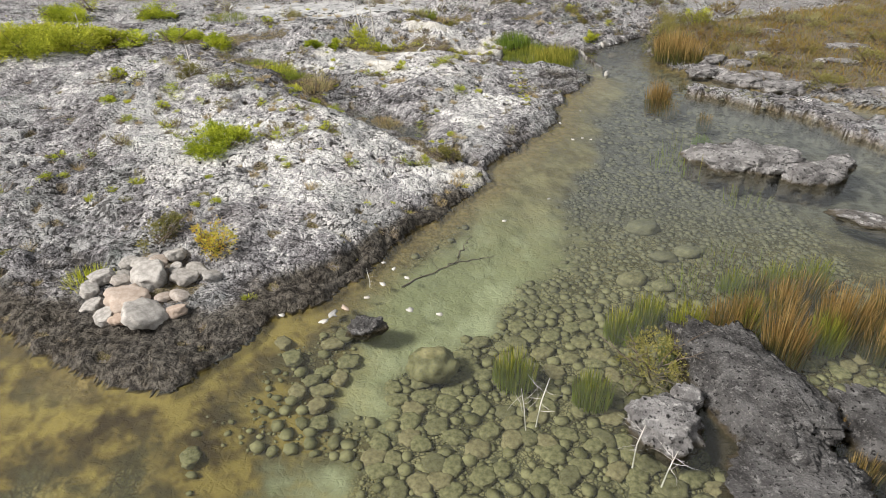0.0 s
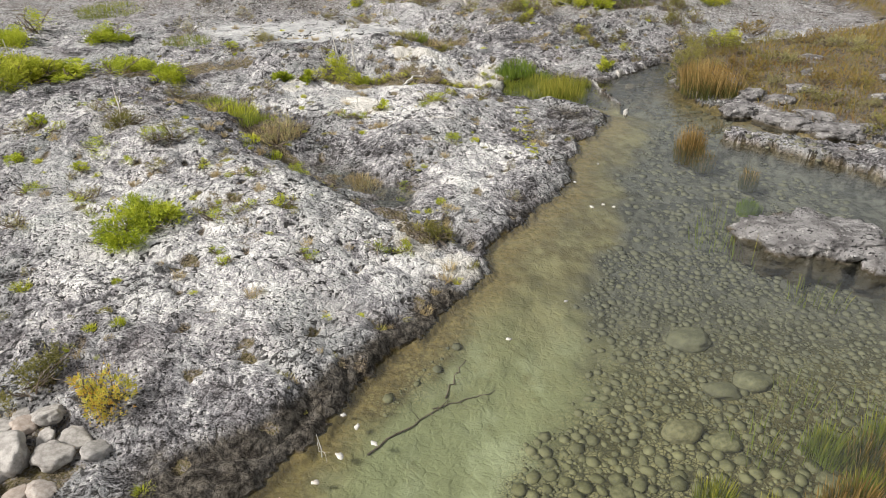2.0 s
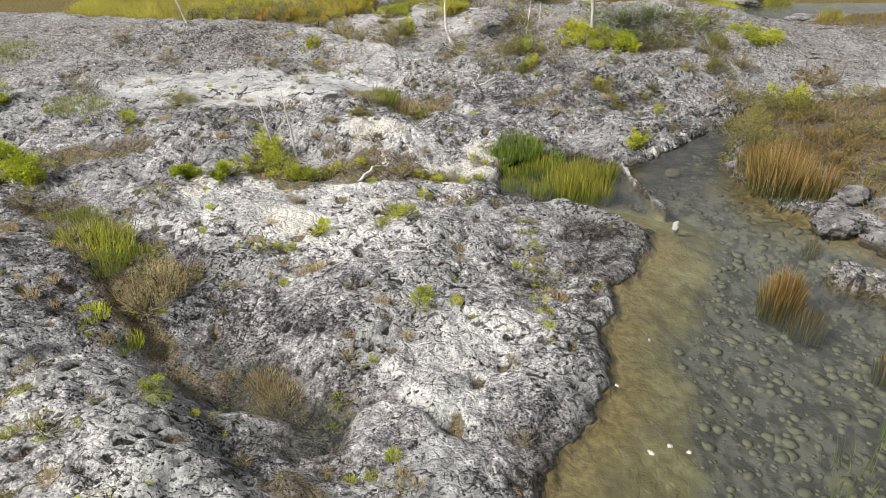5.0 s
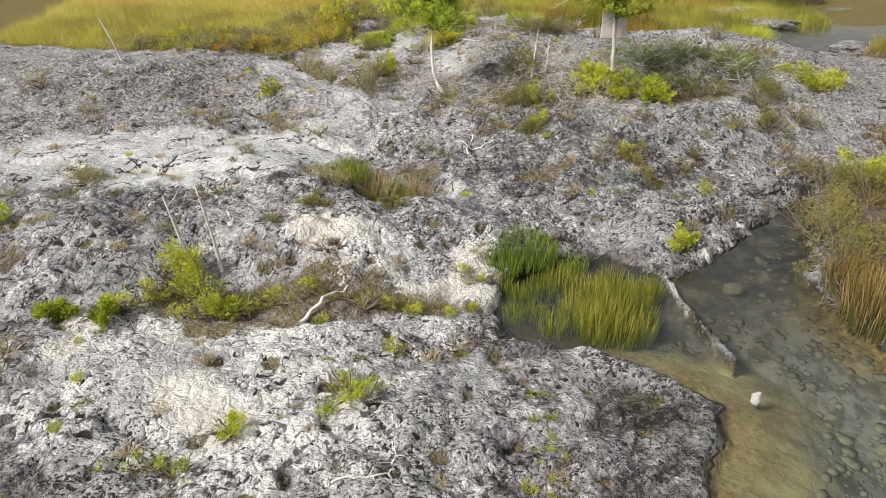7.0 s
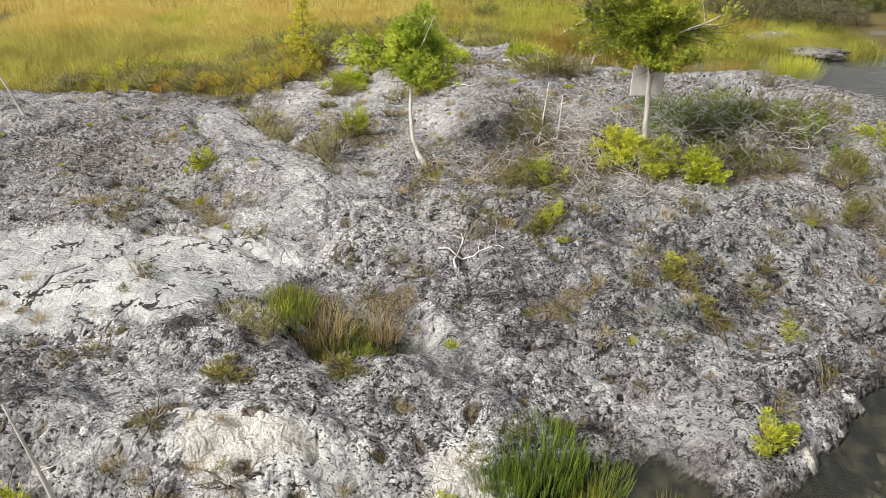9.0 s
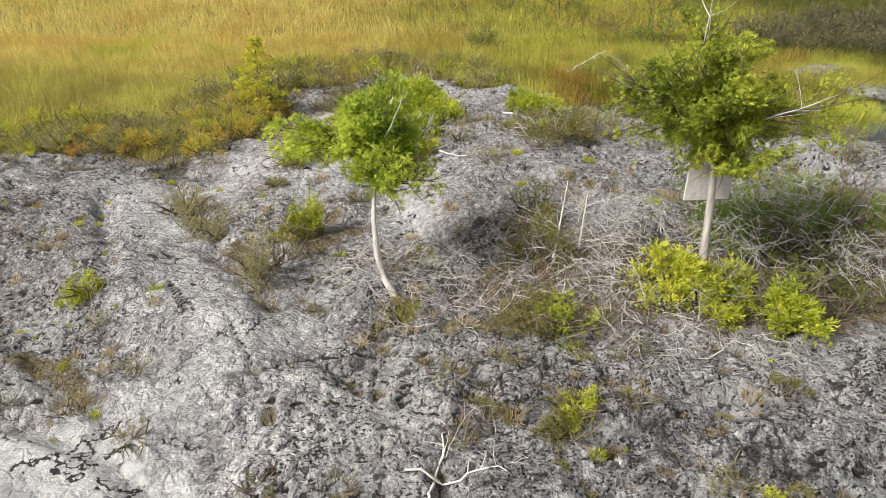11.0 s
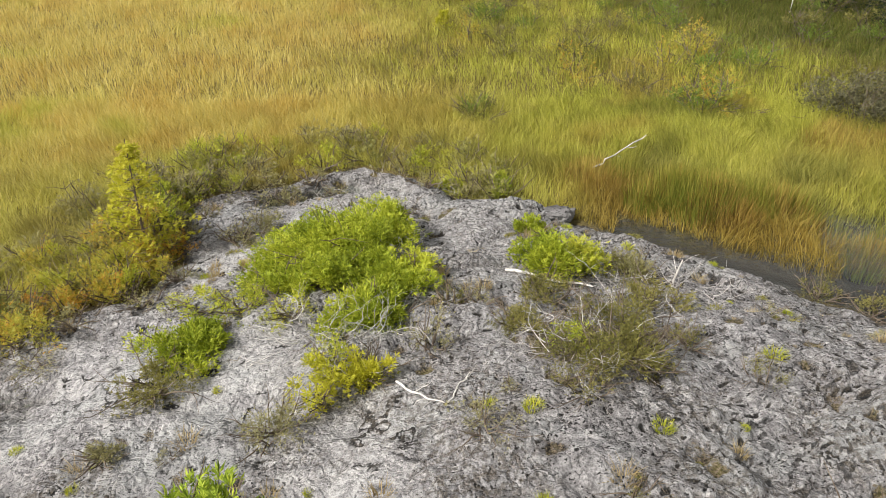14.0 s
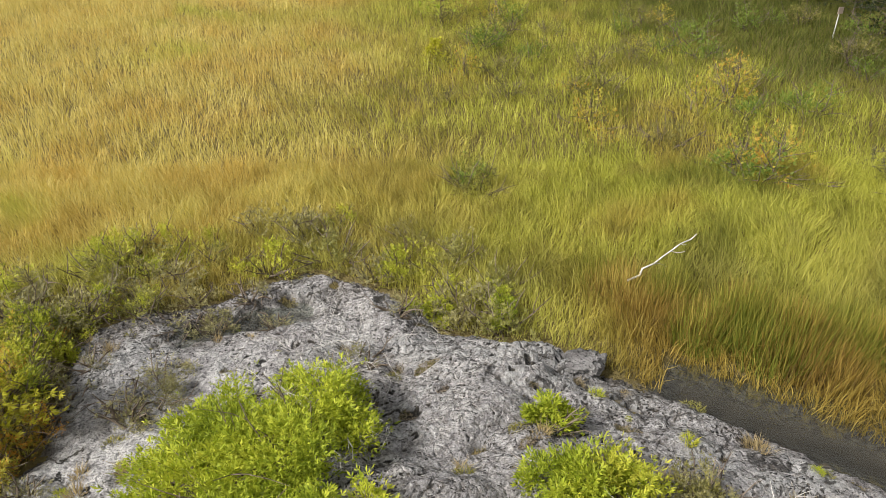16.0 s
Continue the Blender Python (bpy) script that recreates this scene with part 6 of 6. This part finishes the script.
crowd("dull_bush", DULLGREEN, "dull green bush with bare grey twigs on rock", "dull green bushes by the cedar",
      ((3.2, 16.1, 0.5, 0.36), (3.4, 16.4, 0.55, 0.34), (3.75, 16.55, 0.55, 0.38), (4.0, 16.2, 0.5, 0.3), (3.68, 16.25, 0.4, 0.4), (4.1, 17.3, 0.6, 0.4), (3.4, 17.0, 0.5, 0.4), (3.9, 16.8, 0.5, 0.36), (1.72, 17.3, 0.5, 0.36)), 420, 0.034, 8)
crowd("bush", LIME, "yellow-green leafy bush rooted in a rock crevice", "yellow-green bushes on the rock",
      ((1.69, 15.27, 0.3, 0.18), (-1.25, 12.12, 0.42, 0.32), (-1.58, 16.53, 0.36, 0.21), (-0.03, 10.94, 0.45, 0.14), (0.22, 11.47, 0.2, 0.12), (1.69, 15.27, 0.3, 0.18), (-0.21, 7.08, 0.22, 0.11), (3.2, 13.95, 0.25, 0.16), (2.55, 14.62, 0.3, 0.16), (-1.6, 12.05, 0.25, 0.16), (0.55, 19.15, 0.4, 0.3), (-0.5, 20.1, 0.5, 0.16), (-0.15, 19.9, 0.5, 0.18), (-0.75, 20.2, 0.3, 0.14), (0.2, 19.75, 0.4, 0.2), (-1.3, 20.6, 0.4, 0.3), (-1.25, 21.1, 0.3, 0.3), (-1.55, 21.9, 0.4, 0.3)), 560, 0.032)
crowd("hollow_bush", LIME, "low yellow-green bush in the soil of a rock hollow", "bushes in the rock hollow",
      ((-1.15, 12.0, 0.3, 0.24), (-0.9, 11.95, 0.28, 0.2), (-0.72, 12.15, 0.3, 0.2), (-1.3, 11.8, 0.24, 0.18), (-0.5, 12.25, 0.24, 0.12), (0.1, 12.06, 0.22, 0.1), (0.35, 12.04, 0.24, 0.1), (0.6, 12.04, 0.22, 0.1), (0.82, 12.06, 0.2, 0.12), (-1.75, 11.85, 0.3, 0.2), (0.72, 12.62, 0.22, 0.1), (0.9, 12.5, 0.2, 0.12)), 420, 0.03, 3)
crowd("fen_shrub", RUST, "low shrub of yellow, green and rust leaves at the fen margin", "shrubs on the fen margin",
      ((-1.4, 20.9, 0.55, 0.4), (-1.35, 20.5, 0.45, 0.35), (-1.7, 21.2, 0.5, 0.45), (-1.45, 21.0, 0.5, 0.4), (-1.4, 21.35, 0.5, 0.5), (-2.0, 20.6, 0.5, 0.3), (-2.5, 20.2, 0.5, 0.3), (-1.7, 20.4, 0.4, 0.3), (-1.5, 21.6, 0.5, 0.4), (-2.2, 21.0, 0.5, 0.4)), 560, 0.036)

def wild(count, x0, x1, y0, y1, seed, w0, w1):
    """Spots on open rock for small plants, thickest along joints."""
    px, py = rng.uniform(x0, x1, count * 12), rng.uniform(y0, y1, count * 12)
    good = (signed_distance(px, py, MAIN_SHORE) > 0.12) & (rough(px, py, 0.9, seed) + 0.3 * land(px, py)[1]["furrow"] > 0.56) & (land(px, py)[1]["slab"] < 0.4)
    return tuple((x, y, w, 0.42 * w) for x, y, w in zip(px[good][:count], py[good][:count], rng.uniform(w0, w1, count)))


crowd("heath_tuft", OLIVE, "small olive heath tuft in a rock joint", "heath tufts on the rock", ((1.0, 15.6, 0.3, 0.13), (2.0, 15.3, 0.3, 0.12), (3.3, 14.7, 0.3, 0.13)) + wild(62, -3.6, 4.6, 11.5, 20.0, 201, 0.14, 0.36), 260, 0.024, 2)
crowd("heath_tuft", GREYLEAF, "small grey-green heath tuft in a rock joint", "heath tufts on the rock", ((-0.8, 15.2, 0.3, 0.13), (1.3, 15.8, 0.3, 0.12), (0.2, 18.2, 0.3, 0.13), (-1.05, 21.6, 0.34, 0.16), (-1.0, 21.9, 0.3, 0.14), (-0.9, 20.75, 0.34, 0.15), (-1.1, 20.4, 0.4, 0.16), (-1.5, 20.1, 0.4, 0.16), (-0.55, 21.35, 0.5, 0.18), (-0.6, 22.5, 0.4, 0.16), (-0.1, 22.75, 0.4, 0.18), (-2.0, 19.75, 0.4, 0.16), (1.1, 22.4, 0.36, 0.2), (0.9, 21.8, 0.4, 0.16), (0.2, 22.3, 0.3, 0.14), (-1.45, 18.25, 0.5, 0.3)) + wild(48, -4.0, 4.6, 6.5, 20.0, 211, 0.12, 0.34), 260, 0.024, 2)
crowd("green_tuft", JUNIPER, "small bright green tuft in a rock joint", "green bushes on the rock", ((-3.6, 9.6, 0.3, 0.12), (-2.2, 8.2, 0.2, 0.1), (-3.9, 8.9, 0.3, 0.12)) + wild(34, -4.4, 1.0, 6.0, 10.5, 221, 0.1, 0.28), 260, 0.026, 1)
crowd("fen_shrub", ORANGE, "small orange and rust autumn shrub at the fen margin", "shrubs on the fen margin",
      ((-2.6, 20.15, 0.34, 0.26), (-1.9, 20.35, 0.3, 0.24), (-1.15, 21.05, 0.34, 0.28), (-1.05, 21.3, 0.3, 0.26), (-3.2, 19.95, 0.3, 0.22), (-1.35, 20.7, 0.24, 0.2), (-2.2, 20.3, 0.26, 0.2), (-1.4, 22.2, 0.24, 0.22), (-2.9, 20.3, 0.3, 0.24)), 300, 0.032)

# the fen margin and the bog on the far bank
margin = [shrub("fen_shrub", -2.8, 20.5, 0.24, 0.26, GREYLEAF, "low grey-green shrub at the fen margin", "shrub", "shrubs on the fen margin", 420, 0.04),
          shrub("fen_shrub", -0.9, 22.6, 0.26, 0.28, SAGE, "low sage-green shrub at the fen margin", "shrub", "shrubs on the fen margin", 420, 0.04),
          shrub("fen_shrub", -1.6, 21.4, 0.24, 0.3, LIME, "low yellow-green shrub at the fen margin", "shrub", "shrubs on the fen margin", 420, 0.04)]
mx_, my_ = rng.uniform(-5, 2.0, 900), rng.uniform(19.4, 24.6, 900)
off_shore = signed_distance(mx_, my_, MAIN_SHORE)
near_shore = (off_shore < -0.02) & (off_shore > -0.95)
fringe = list(zip(mx_[near_shore], my_[near_shore]))[:105]
for k, proto in enumerate(margin):
    spread(proto, fringe[k::3])
brown = shrub("bog_shrub", 4.6, 12.2, 0.26, 0.18, BOGRUSH, "low rust-brown bog shrub on the far bank", "shrub", "shrubs on the bog", 420, 0.035, dead=3)
green_ = shrub("bog_shrub", 5.2, 11.4, 0.24, 0.16, GREYLEAF, "low green bog shrub on the far bank", "shrub", "shrubs on the bog", 420, 0.035)
heath_ = shrub("bog_shrub", 4.4, 13.0, 0.26, 0.2, OLIVE, "low brown bog shrub on the far bank", "shrub", "shrubs on the bog", 420, 0.03, dead=4)
bx, by = rng.uniform(4.0, 9.0, 600), rng.uniform(9.8, 15.4, 600)
inland = signed_distance(bx, by, RIGHT_SHORE) > 0.25
bog = list(zip(bx[inland], by[inland]))[:54]
for k, proto in enumerate((brown, green_, heath_)):
    spread(proto, bog[k::3], 0.45)
dusk = shrub("willow_shrub", 7.2, 24.9, 0.5, 0.6, HEDGE, "dark dense willow shrub in the fen", "shrub", "willows in the fen", 1800, 0.05, dead=6)
spread(dusk, ((7.8, 25.3), (8.3, 25.9), (7.1, 24.2), (8.6, 24.9), (9.2, 25.6), (6.6, 24.5), (7.8, 24.3), (10.0, 26.0), (8.4, 23.9), (9.2, 24.4)))
herb = [shrub("fen_herb", 4.2, 26.0, 0.34, 0.5, OLIVE, "dark olive herb clump among the sedge", "plant", "herbs in the fen", 420, 0.05), shrub("fen_herb", 5.6, 27.0, 0.34, 0.48, GREENRUSH, "dark green herb clump among the sedge", "plant", "herbs in the fen", 420, 0.05), shrub("fen_herb", 3.4, 28.0, 0.36, 0.5, RUST, "rust and yellow herb clump among the sedge", "plant", "herbs in the fen", 420, 0.045)]
for k, proto in enumerate(herb):
    spread(proto, [(rng.uniform(1.5, 6.5 if k == 2 else 10.5), rng.uniform(24.2, 33.5)) for _ in range(12 if k == 2 else 26)], 0.4)
spread(margin[2], [(rng.uniform(-2.4, -1.3), rng.uniform(20.4, 22.4)) for _ in range(14)])
spread(margin[0], [(rng.uniform(-2.5, -1.3), rng.uniform(20.8, 23.0)) for _ in range(14)])
# rust sedge bank along the fen creek
bank_rush = tuft_mesh("rush_clump", BANKRUSH, 520, 0.24, 0.46, 0.0065, 0.3, 0.7, 3, 0.12)
bank_olive = tuft_mesh("rush_clump", OLIVERUSH, 520, 0.24, 0.5, 0.0065, 0.3, 0.7, 3, 0.12)
for k in range(70):
    u = rng.uniform(0, 1)
    x, y = 2.75 + 3.6 * u, 22.38 - 1.75 * u + rng.uniform(0.0, 0.65)
    ob = thing("rush_clump", x, y, height(x, y) - 0.02, "rust and olive sedge clump overhanging the fen creek", "rushes", "sedge clumps by the fen creek", bank_olive if k % 2 == 0 else bank_rush, rng.uniform(0, 360))
    ob.scale = (1, 1, rng.uniform(0.8, 1.25))

for x, y in ((6.0, 23.4), (6.3, 23.7), (6.6, 23.5), (6.1, 23.9), (5.8, 23.6), (6.9, 23.8)):
    thing("rush_clump", x, y, height(x, y) - 0.02, "rust and olive sedge clump overhanging the fen creek", "rushes", "sedge clumps by the fen creek", bank_rush, rng.uniform(0, 360))

# a young larch and a small spruce in the fen
def young_conifer(name, x, y, high, radius, leaf, label, whorls):
    base = thing(name, x, y, height(x, y) - 0.02, label, "tree")
    pile = Pile()
    tube(pile, ((0, 0, 0), (0.01, 0, high * 0.5), (0.03, 0, high)), (0.014, 0.009, 0.003), 6)
    part("trunk", pile.mesh("trunk", TWIG), base)
    arms, at, way = Pile(), [], []
    for k in range(whorls):
        u = 0.12 + 0.88 * k / whorls
        for _ in range(6):
            a, r = rng.uniform(0, 6.28), radius * (1.05 - u) * rng.uniform(0.7, 1.15)
            ends = []
            limb(arms, (0.02 * u * u, 0, high * u), (math.cos(a), math.sin(a), 0.25), r, 0.004, 0.12, 2, 1, 3, 5, ends)
            at += [e[0] for e in ends]
            way += [(math.cos(a), math.sin(a), 0.3)] * len(ends)
    tagged(part("branchwork", arms.mesh("branchwork", TWIG), base), kind="stuff")
    at, way = np.repeat(np.array(at), 2, 0), np.repeat(np.array(way), 2, 0)
    leaves = Pile()
    sprays(leaves, at + rng.normal(0, 0.015, at.shape), way + rng.normal(0, 0.4, way.shape), max(0.06, radius * 0.1) * rng.uniform(0.6, 1.3, len(at)), 5, 0.8)
    part("foliage", leaves.mesh("foliage", leaf, False), base)


young_conifer("larch_sapling", -1.33, 21.2, 1.15, 0.42, YELLOW, "slender young larch with yellow-green needles in the fen", 11)
young_conifer("spruce_sapling", 1.6, 33.4, 1.4, 0.75, CEDAR, "small bushy yellow-green conifer in the fen", 10)
young_conifer("larch_sapling", 1.45, 29.9, 0.5, 0.25, YELLOW, "tiny yellow larch in the sedge", 6)

# spruces added to stand in for the shade over the far right corner
for x, y, high, radius in ((10.2, 29.6, 1.6, 0.7), (10.1, 31.6, 1.8, 0.8), (10.3, 33.2, 2.2, 0.9), (10.0, 34.6, 2.4, 1.0), (11.3, 32.4, 3.4, 1.3), (11.4, 34.4, 3.8, 1.4), (10.9, 30.6, 2.6, 1.0)):
    young_conifer("spruce_tree", x, y, high, radius, DARKFIR, "dark spruce added to fill the shaded far corner of the fen", 20)


def marker():
    base = thing("marker_sign", 9.1, 31.6, height(9.1, 31.6), "small white marker plate on a thin stake in the sedge", "sign", turn=20)
    pile = Pile()
    tube(pile, ((0, 0, 0), (0, 0, 0.5)), (0.012, 0.012), 6)
    part("stake", pile.mesh("stake", DEADWOOD), base)
    bm = bmesh.new()
    bmesh.ops.create_cube(bm, size=1.0, matrix=Matrix.Translation((0, -0.02, 0.52)) @ Matrix.Diagonal((0.13, 0.01, 0.12, 1)))
    me = bpy.data.meshes.new("plate")
    bm.to_mesh(me)
    bm.free()
    me.materials.append(WHITE)
    part("plate", me, base)


marker()

# ---- dead wood ----
def snag(x, y, points, radius, label, twigs=3):
    base = thing("dead_sapling", x, y, max(height(x, y), -0.12) - 0.03, label, "dead tree", "bleached dead saplings")
    pile = Pile()
    pts = np.array(points, float)
    tube(pile, pts, radius * np.linspace(1, 0.3, len(pts)), 6)
    stem = part("stem", pile.mesh("stem", DEADWOOD), base)
    if twigs:
        for _ in range(twigs):
            arms = Pile()
            k = rng.uniform(0.3, 0.9)
            at = np.array([np.interp(k * (len(pts) - 1), range(len(pts)), pts[:, m]) for m in range(3)])
            a = rng.uniform(0, 6.28)
            limb(arms, at, (math.cos(a), math.sin(a), 0.5), 0.18, radius * 0.25, 0.3, 1, 1, 4, 4)
            part("twig", arms.mesh("twig", DEADWOOD), stem)


snag(-1.37, 12.4, ((0, 0, 0), (-0.09, 0.02, 0.34), (-0.17, 0.05, 0.70)), 0.017, "bleached bare sapling leaning out of the rock bush", 2)
snag(-1.19, 12.45, ((0, 0, 0), (-0.04, 0.02, 0.34), (-0.11, 0.05, 0.74)), 0.017, "bleached bare sapling leaning out of the rock bush", 2)
snag(-1.63, 12.45, ((0, 0, 0), (-0.06, 0, 0.12), (-0.08, 0, 0.26)), 0.008, "short bleached dead stem beside the bush", 1)
snag(-4.0, 17.85, ((0, 0, 0), (-0.08, 0.0, 0.3), (-0.2, 0.0, 0.62)), 0.02, "bleached dead sapling on the rock back", 3)
snag(-6.0, 12.0, ((0, 0, 0), (-0.08, 0.0, 0.25), (-0.1, 0.0, 0.5)), 0.016, "bleached dead sapling on the rock back", 3)
snag(-3.3, 9.05, ((0, 0, 0), (0.02, 0.0, 0.25), (0.0, 0.0, 0.45)), 0.010, "bleached dead sapling on the rock back", 4)
snag(1.78, 16.85, ((0, 0, 0), (0.03, 0.0, 0.3), (0.06, 0.0, 0.66)), 0.011, "bleached dead sapling among heath", 7)
snag(1.98, 16.9, ((0, 0, 0), (0.01, 0.0, 0.2), (0.02, 0.0, 0.46)), 0.011, "bleached dead sapling among heath", 4)
snag(3.02, 20.3, ((0, 0, 0), (0.0, 0.0, 0.12), (0.04, 0.0, 0.3)), 0.014, "bleached dead stump with spreading roots", 6)
snag(-0.62, 5.0, ((0, 0, 0), (0.0, 0.0, 0.1), (-0.02, 0.0, 0.22)), 0.005, "thin dead stem at the waterline", 3)
snag(0.62, 3.45, ((0, 0, 0), (0.02, 0.0, 0.22), (0.06, 0.0, 0.42)), 0.006, "bare dead stems in shallow water", 5)
snag(0.55, 3.42, ((0, 0, 0), (-0.02, 0.0, 0.18), (-0.05, 0.0, 0.36)), 0.005, "bare dead stems in shallow water", 5)
snag(1.18, 3.1, ((0, 0, 0), (0.0, 0.0, 0.2), (0.03, 0.0, 0.36)), 0.006, "bare dead stems in shallow water", 6)
snag(1.32, 2.95, ((0, 0, 0), (0.02, 0.0, 0.15), (0.05, 0.0, 0.3)), 0.006, "bare dead stems in shallow water", 6)


def dead_branch_mesh():
    """A forked bleached branch lying along x from its butt."""
    pile = Pile()
    limb(pile, (0, 0, 0), (1, 0, rng.normal(0.05, 0.12)), rng.uniform(0.2, 0.42), rng.uniform(0.002, 0.0048), 0.5, 5, 1, 4, 6)
    return pile.mesh("branch", GREYWOOD)


branch_meshes = [dead_branch_mesh() for _ in range(40)]


def brush(x, y, radius, count, high, label):
    """A tangle of bleached dead branches lying on the rock."""
    z0 = height(x, y)
    base = thing("dead_brush", x, y, z0, label, "dead branches", "tangles of dead branches")
    for k in range(count):
        dx, dy = in_disc(1, radius)
        a = math.degrees(math.atan2(dy[0], dx[0])) + rng.normal(0, 40)
        z = height(x + dx[0], y + dy[0]) - z0
        ob = part("branch", branch_meshes[int(rng.integers(0, 40))], base)
        ob.matrix_basis = pose(dx[0], dy[0], z + rng.uniform(0.0, high), rng.uniform(0, 360), rng.normal(-4, 12), a)


for x, y, r, n, h in ((0.55, 16.75, 0.42, 95, 0.08), (1.9, 16.8, 0.5, 130, 0.25), (2.5, 16.65, 0.45, 110, 0.15), (3.4, 16.85, 0.55, 140, 0.4), (4.0, 16.9, 0.5, 80, 0.4), (2.3, 16.0, 0.35, 24, 0.05), (1.25, 16.6, 0.35, 30, 0.05), (0.95, 16.3, 0.3, 18, 0.04), (2.7, 15.9, 0.3, 22, 0.08), (0.3, 19.45, 0.22, 26, 0.15), (2.6, 19.95, 0.3, 30, 0.1), (4.1, 16.8, 0.5, 40, 0.3), (0.65, 19.3, 0.3, 26, 0.25), (2.0, 19.1, 0.35, 26, 0.1), (0.75, 21.0, 0.3, 22, 0.15), (0.5, 21.55, 0.35, 26, 0.3), (0.95, 21.75, 0.25, 16, 0.2), (3.1, 20.2, 0.2, 12, 0.05), (1.0, 14.9, 0.3, 10, 0.05), (-3.3, 9.1, 0.25, 30, 0.1), (-3.9, 13.85, 0.3, 16, 0.05), (-2.45, 7.2, 0.3, 14, 0.12)):
    brush(x, y, r, n, h, "tangle of bleached dead branches lying on the rock")


def log(x, y, x1, y1, radius, label, lift=0.0, lift1=0.0, name="fallen_branch", forks=(3, 5, 6)):
    pile = Pile()
    z0 = height(x, y)
    n = 9
    pts = []
    for k in range(n):
        u = k / (n - 1)
        px_, py_ = x + (x1 - x) * u, y + (y1 - y) * u
        pts.append((px_ - x + rng.normal(0, 0.012), py_ - y + rng.normal(0, 0.012), max(height(px_, py_), -0.3 if name == "sunken_branch" else -0.02) - z0 + radius + lift + (lift1 - lift) * u))
    tube(pile, pts, radius * np.linspace(1, 0.45, n), 7)
    for k in forks:
        limb(pile, pts[k], (rng.normal(), rng.normal(), 0.4), 0.12, radius * 0.4, 0.3, 1, 1, 4, 4)
    thing(name, x, y, z0, label, "branch", "fallen branches", pile.mesh(name, TWIG if name == "sunken_branch" else DEADWOOD))


log(-0.46, 11.72, -0.16, 12.2, 0.016, "short bleached log lying across the rock hollow", 0.0, 0.06, forks=())
log(-0.05, 10.26, 0.26, 10.35, 0.008, "bent bleached stick on the rock")
log(0.26, 10.35, 0.27, 10.6, 0.006, "bent bleached stick on the rock")
log(1.72, 20.3, 2.38, 20.2, 0.014, "bleached branch lying on the rock by a bush", 0.0, 0.03, forks=(5,))
log(0.95, 18.95, 1.25, 18.72, 0.008, "forked bleached branch on the rock", 0.03)
log(1.25, 18.72, 1.4, 19.0, 0.006, "forked bleached branch on the rock")
log(2.92, 22.7, 3.55, 23.05, 0.010, "pale bare branch leaning in the sedge", 0.2, 0.42)
log(-0.35, 5.05, 0.15, 5.6, 0.007, "dark waterlogged branch lying on the creek bed", 0.0, 0.0, "sunken_branch")
log(0.12, 5.6, 0.3, 6.0, 0.006, "dark waterlogged branch lying on the creek bed", 0.0, 0.0, "sunken_branch")
log(0.05, 5.5, 0.5, 5.75, 0.005, "dark waterlogged branch lying on the creek bed", 0.0, 0.0, "sunken_branch")
log(0.85, 14.75, 0.95, 15.25, 0.01, "bleached branch on the rock")
log(0.75, 14.95, 1.25, 14.93, 0.008, "bleached branch on the rock")

# ---- fen ----
def sedge_field(n, x0, x1, y0, y1, high, wide, segs):
    px_, py_ = rng.uniform(x0, x1, n), rng.uniform(y0, y1, n)
    z, kind = land(px_, py_)
    shore_ = -signed_distance(px_, py_, MAIN_SHORE)
    keep = (shore_ > np.where(px_ > 3.0, 0.42, 0.05)) & (kind["soil"] > 0.4) & (py_ > 19.3)
    px_, py_, z = px_[keep], py_[keep], z[keep]
    k = len(px_)
    drift = rough(px_, py_, 2.2, 120, 3)
    _, _, tuft = cells(px_, py_ + 0.3 * rough(px_, py_, 0.4, 131, 2), 0.3, 133)
    tall = high * (0.45 + 0.6 * drift + 0.4 * tuft) * rng.uniform(0.45, 1.05, k) * (0.55 + 0.45 * smooth(0.0, 0.9, -signed_distance(px_, py_, MAIN_SHORE)))
    wind = 2.2 + 6.0 * (rough(px_, py_, 0.9, 140, 3) - 0.5) + 4.0 * (tuft - 0.5)
    lean = np.stack([np.cos(wind), np.sin(wind) * 0.5], 1) * (tall * (0.05 + 0.38 * rough(px_, py_, 0.7, 150, 2)))[:, None] + rng.normal(0, 0.27, (k, 2)) * tall[:, None]
    pile = Pile()
    blades(pile, np.stack([px_, py_, z - 0.03], 1), tall, lean, wide * rng.uniform(0.6, 1.4, k), segs, 0.25)
    return pile.mesh("marsh_grass", SEDGE)


tagged(new("marsh_grass", sedge_field(310000, -7.5, 8.5, 19.4, 25.5, 0.4, 0.006, 2)), "tall wind-blown sedge, straw, rust and green", "grass", kind="stuff")
tagged(new("marsh_grass", sedge_field(190000, -15, 12, 25.5, 37, 0.42, 0.009, 2)), "tall wind-blown sedge, straw, rust and green", "grass", kind="stuff")


def bog_grass():
    n = 34000
    px_, py_ = rng.uniform(3.6, 9.5, n), rng.uniform(9.5, 20, n)
    z, kind = land(px_, py_)
    keep = (signed_distance(px_, py_, RIGHT_SHORE) > 0.1) & (kind["soil"] > 0.5)
    px_, py_, z = px_[keep], py_[keep], z[keep]
    k = len(px_)
    tall = 0.13 * rng.uniform(0.4, 1.1, k) * (0.5 + rough(px_, py_, 0.7, 160, 2))
    pile = Pile()
    blades(pile, np.stack([px_, py_, z - 0.02], 1), tall, rng.normal(0, 0.35, (k, 2)) * tall[:, None], 0.012 * rng.uniform(0.6, 1.4, k), 2, 0.2)
    return pile.mesh("bog_grass", BOGRUSH)


tagged(new("bog_grass", bog_grass()), "short rust-brown bog grass on the far bank", "grass", kind="stuff")
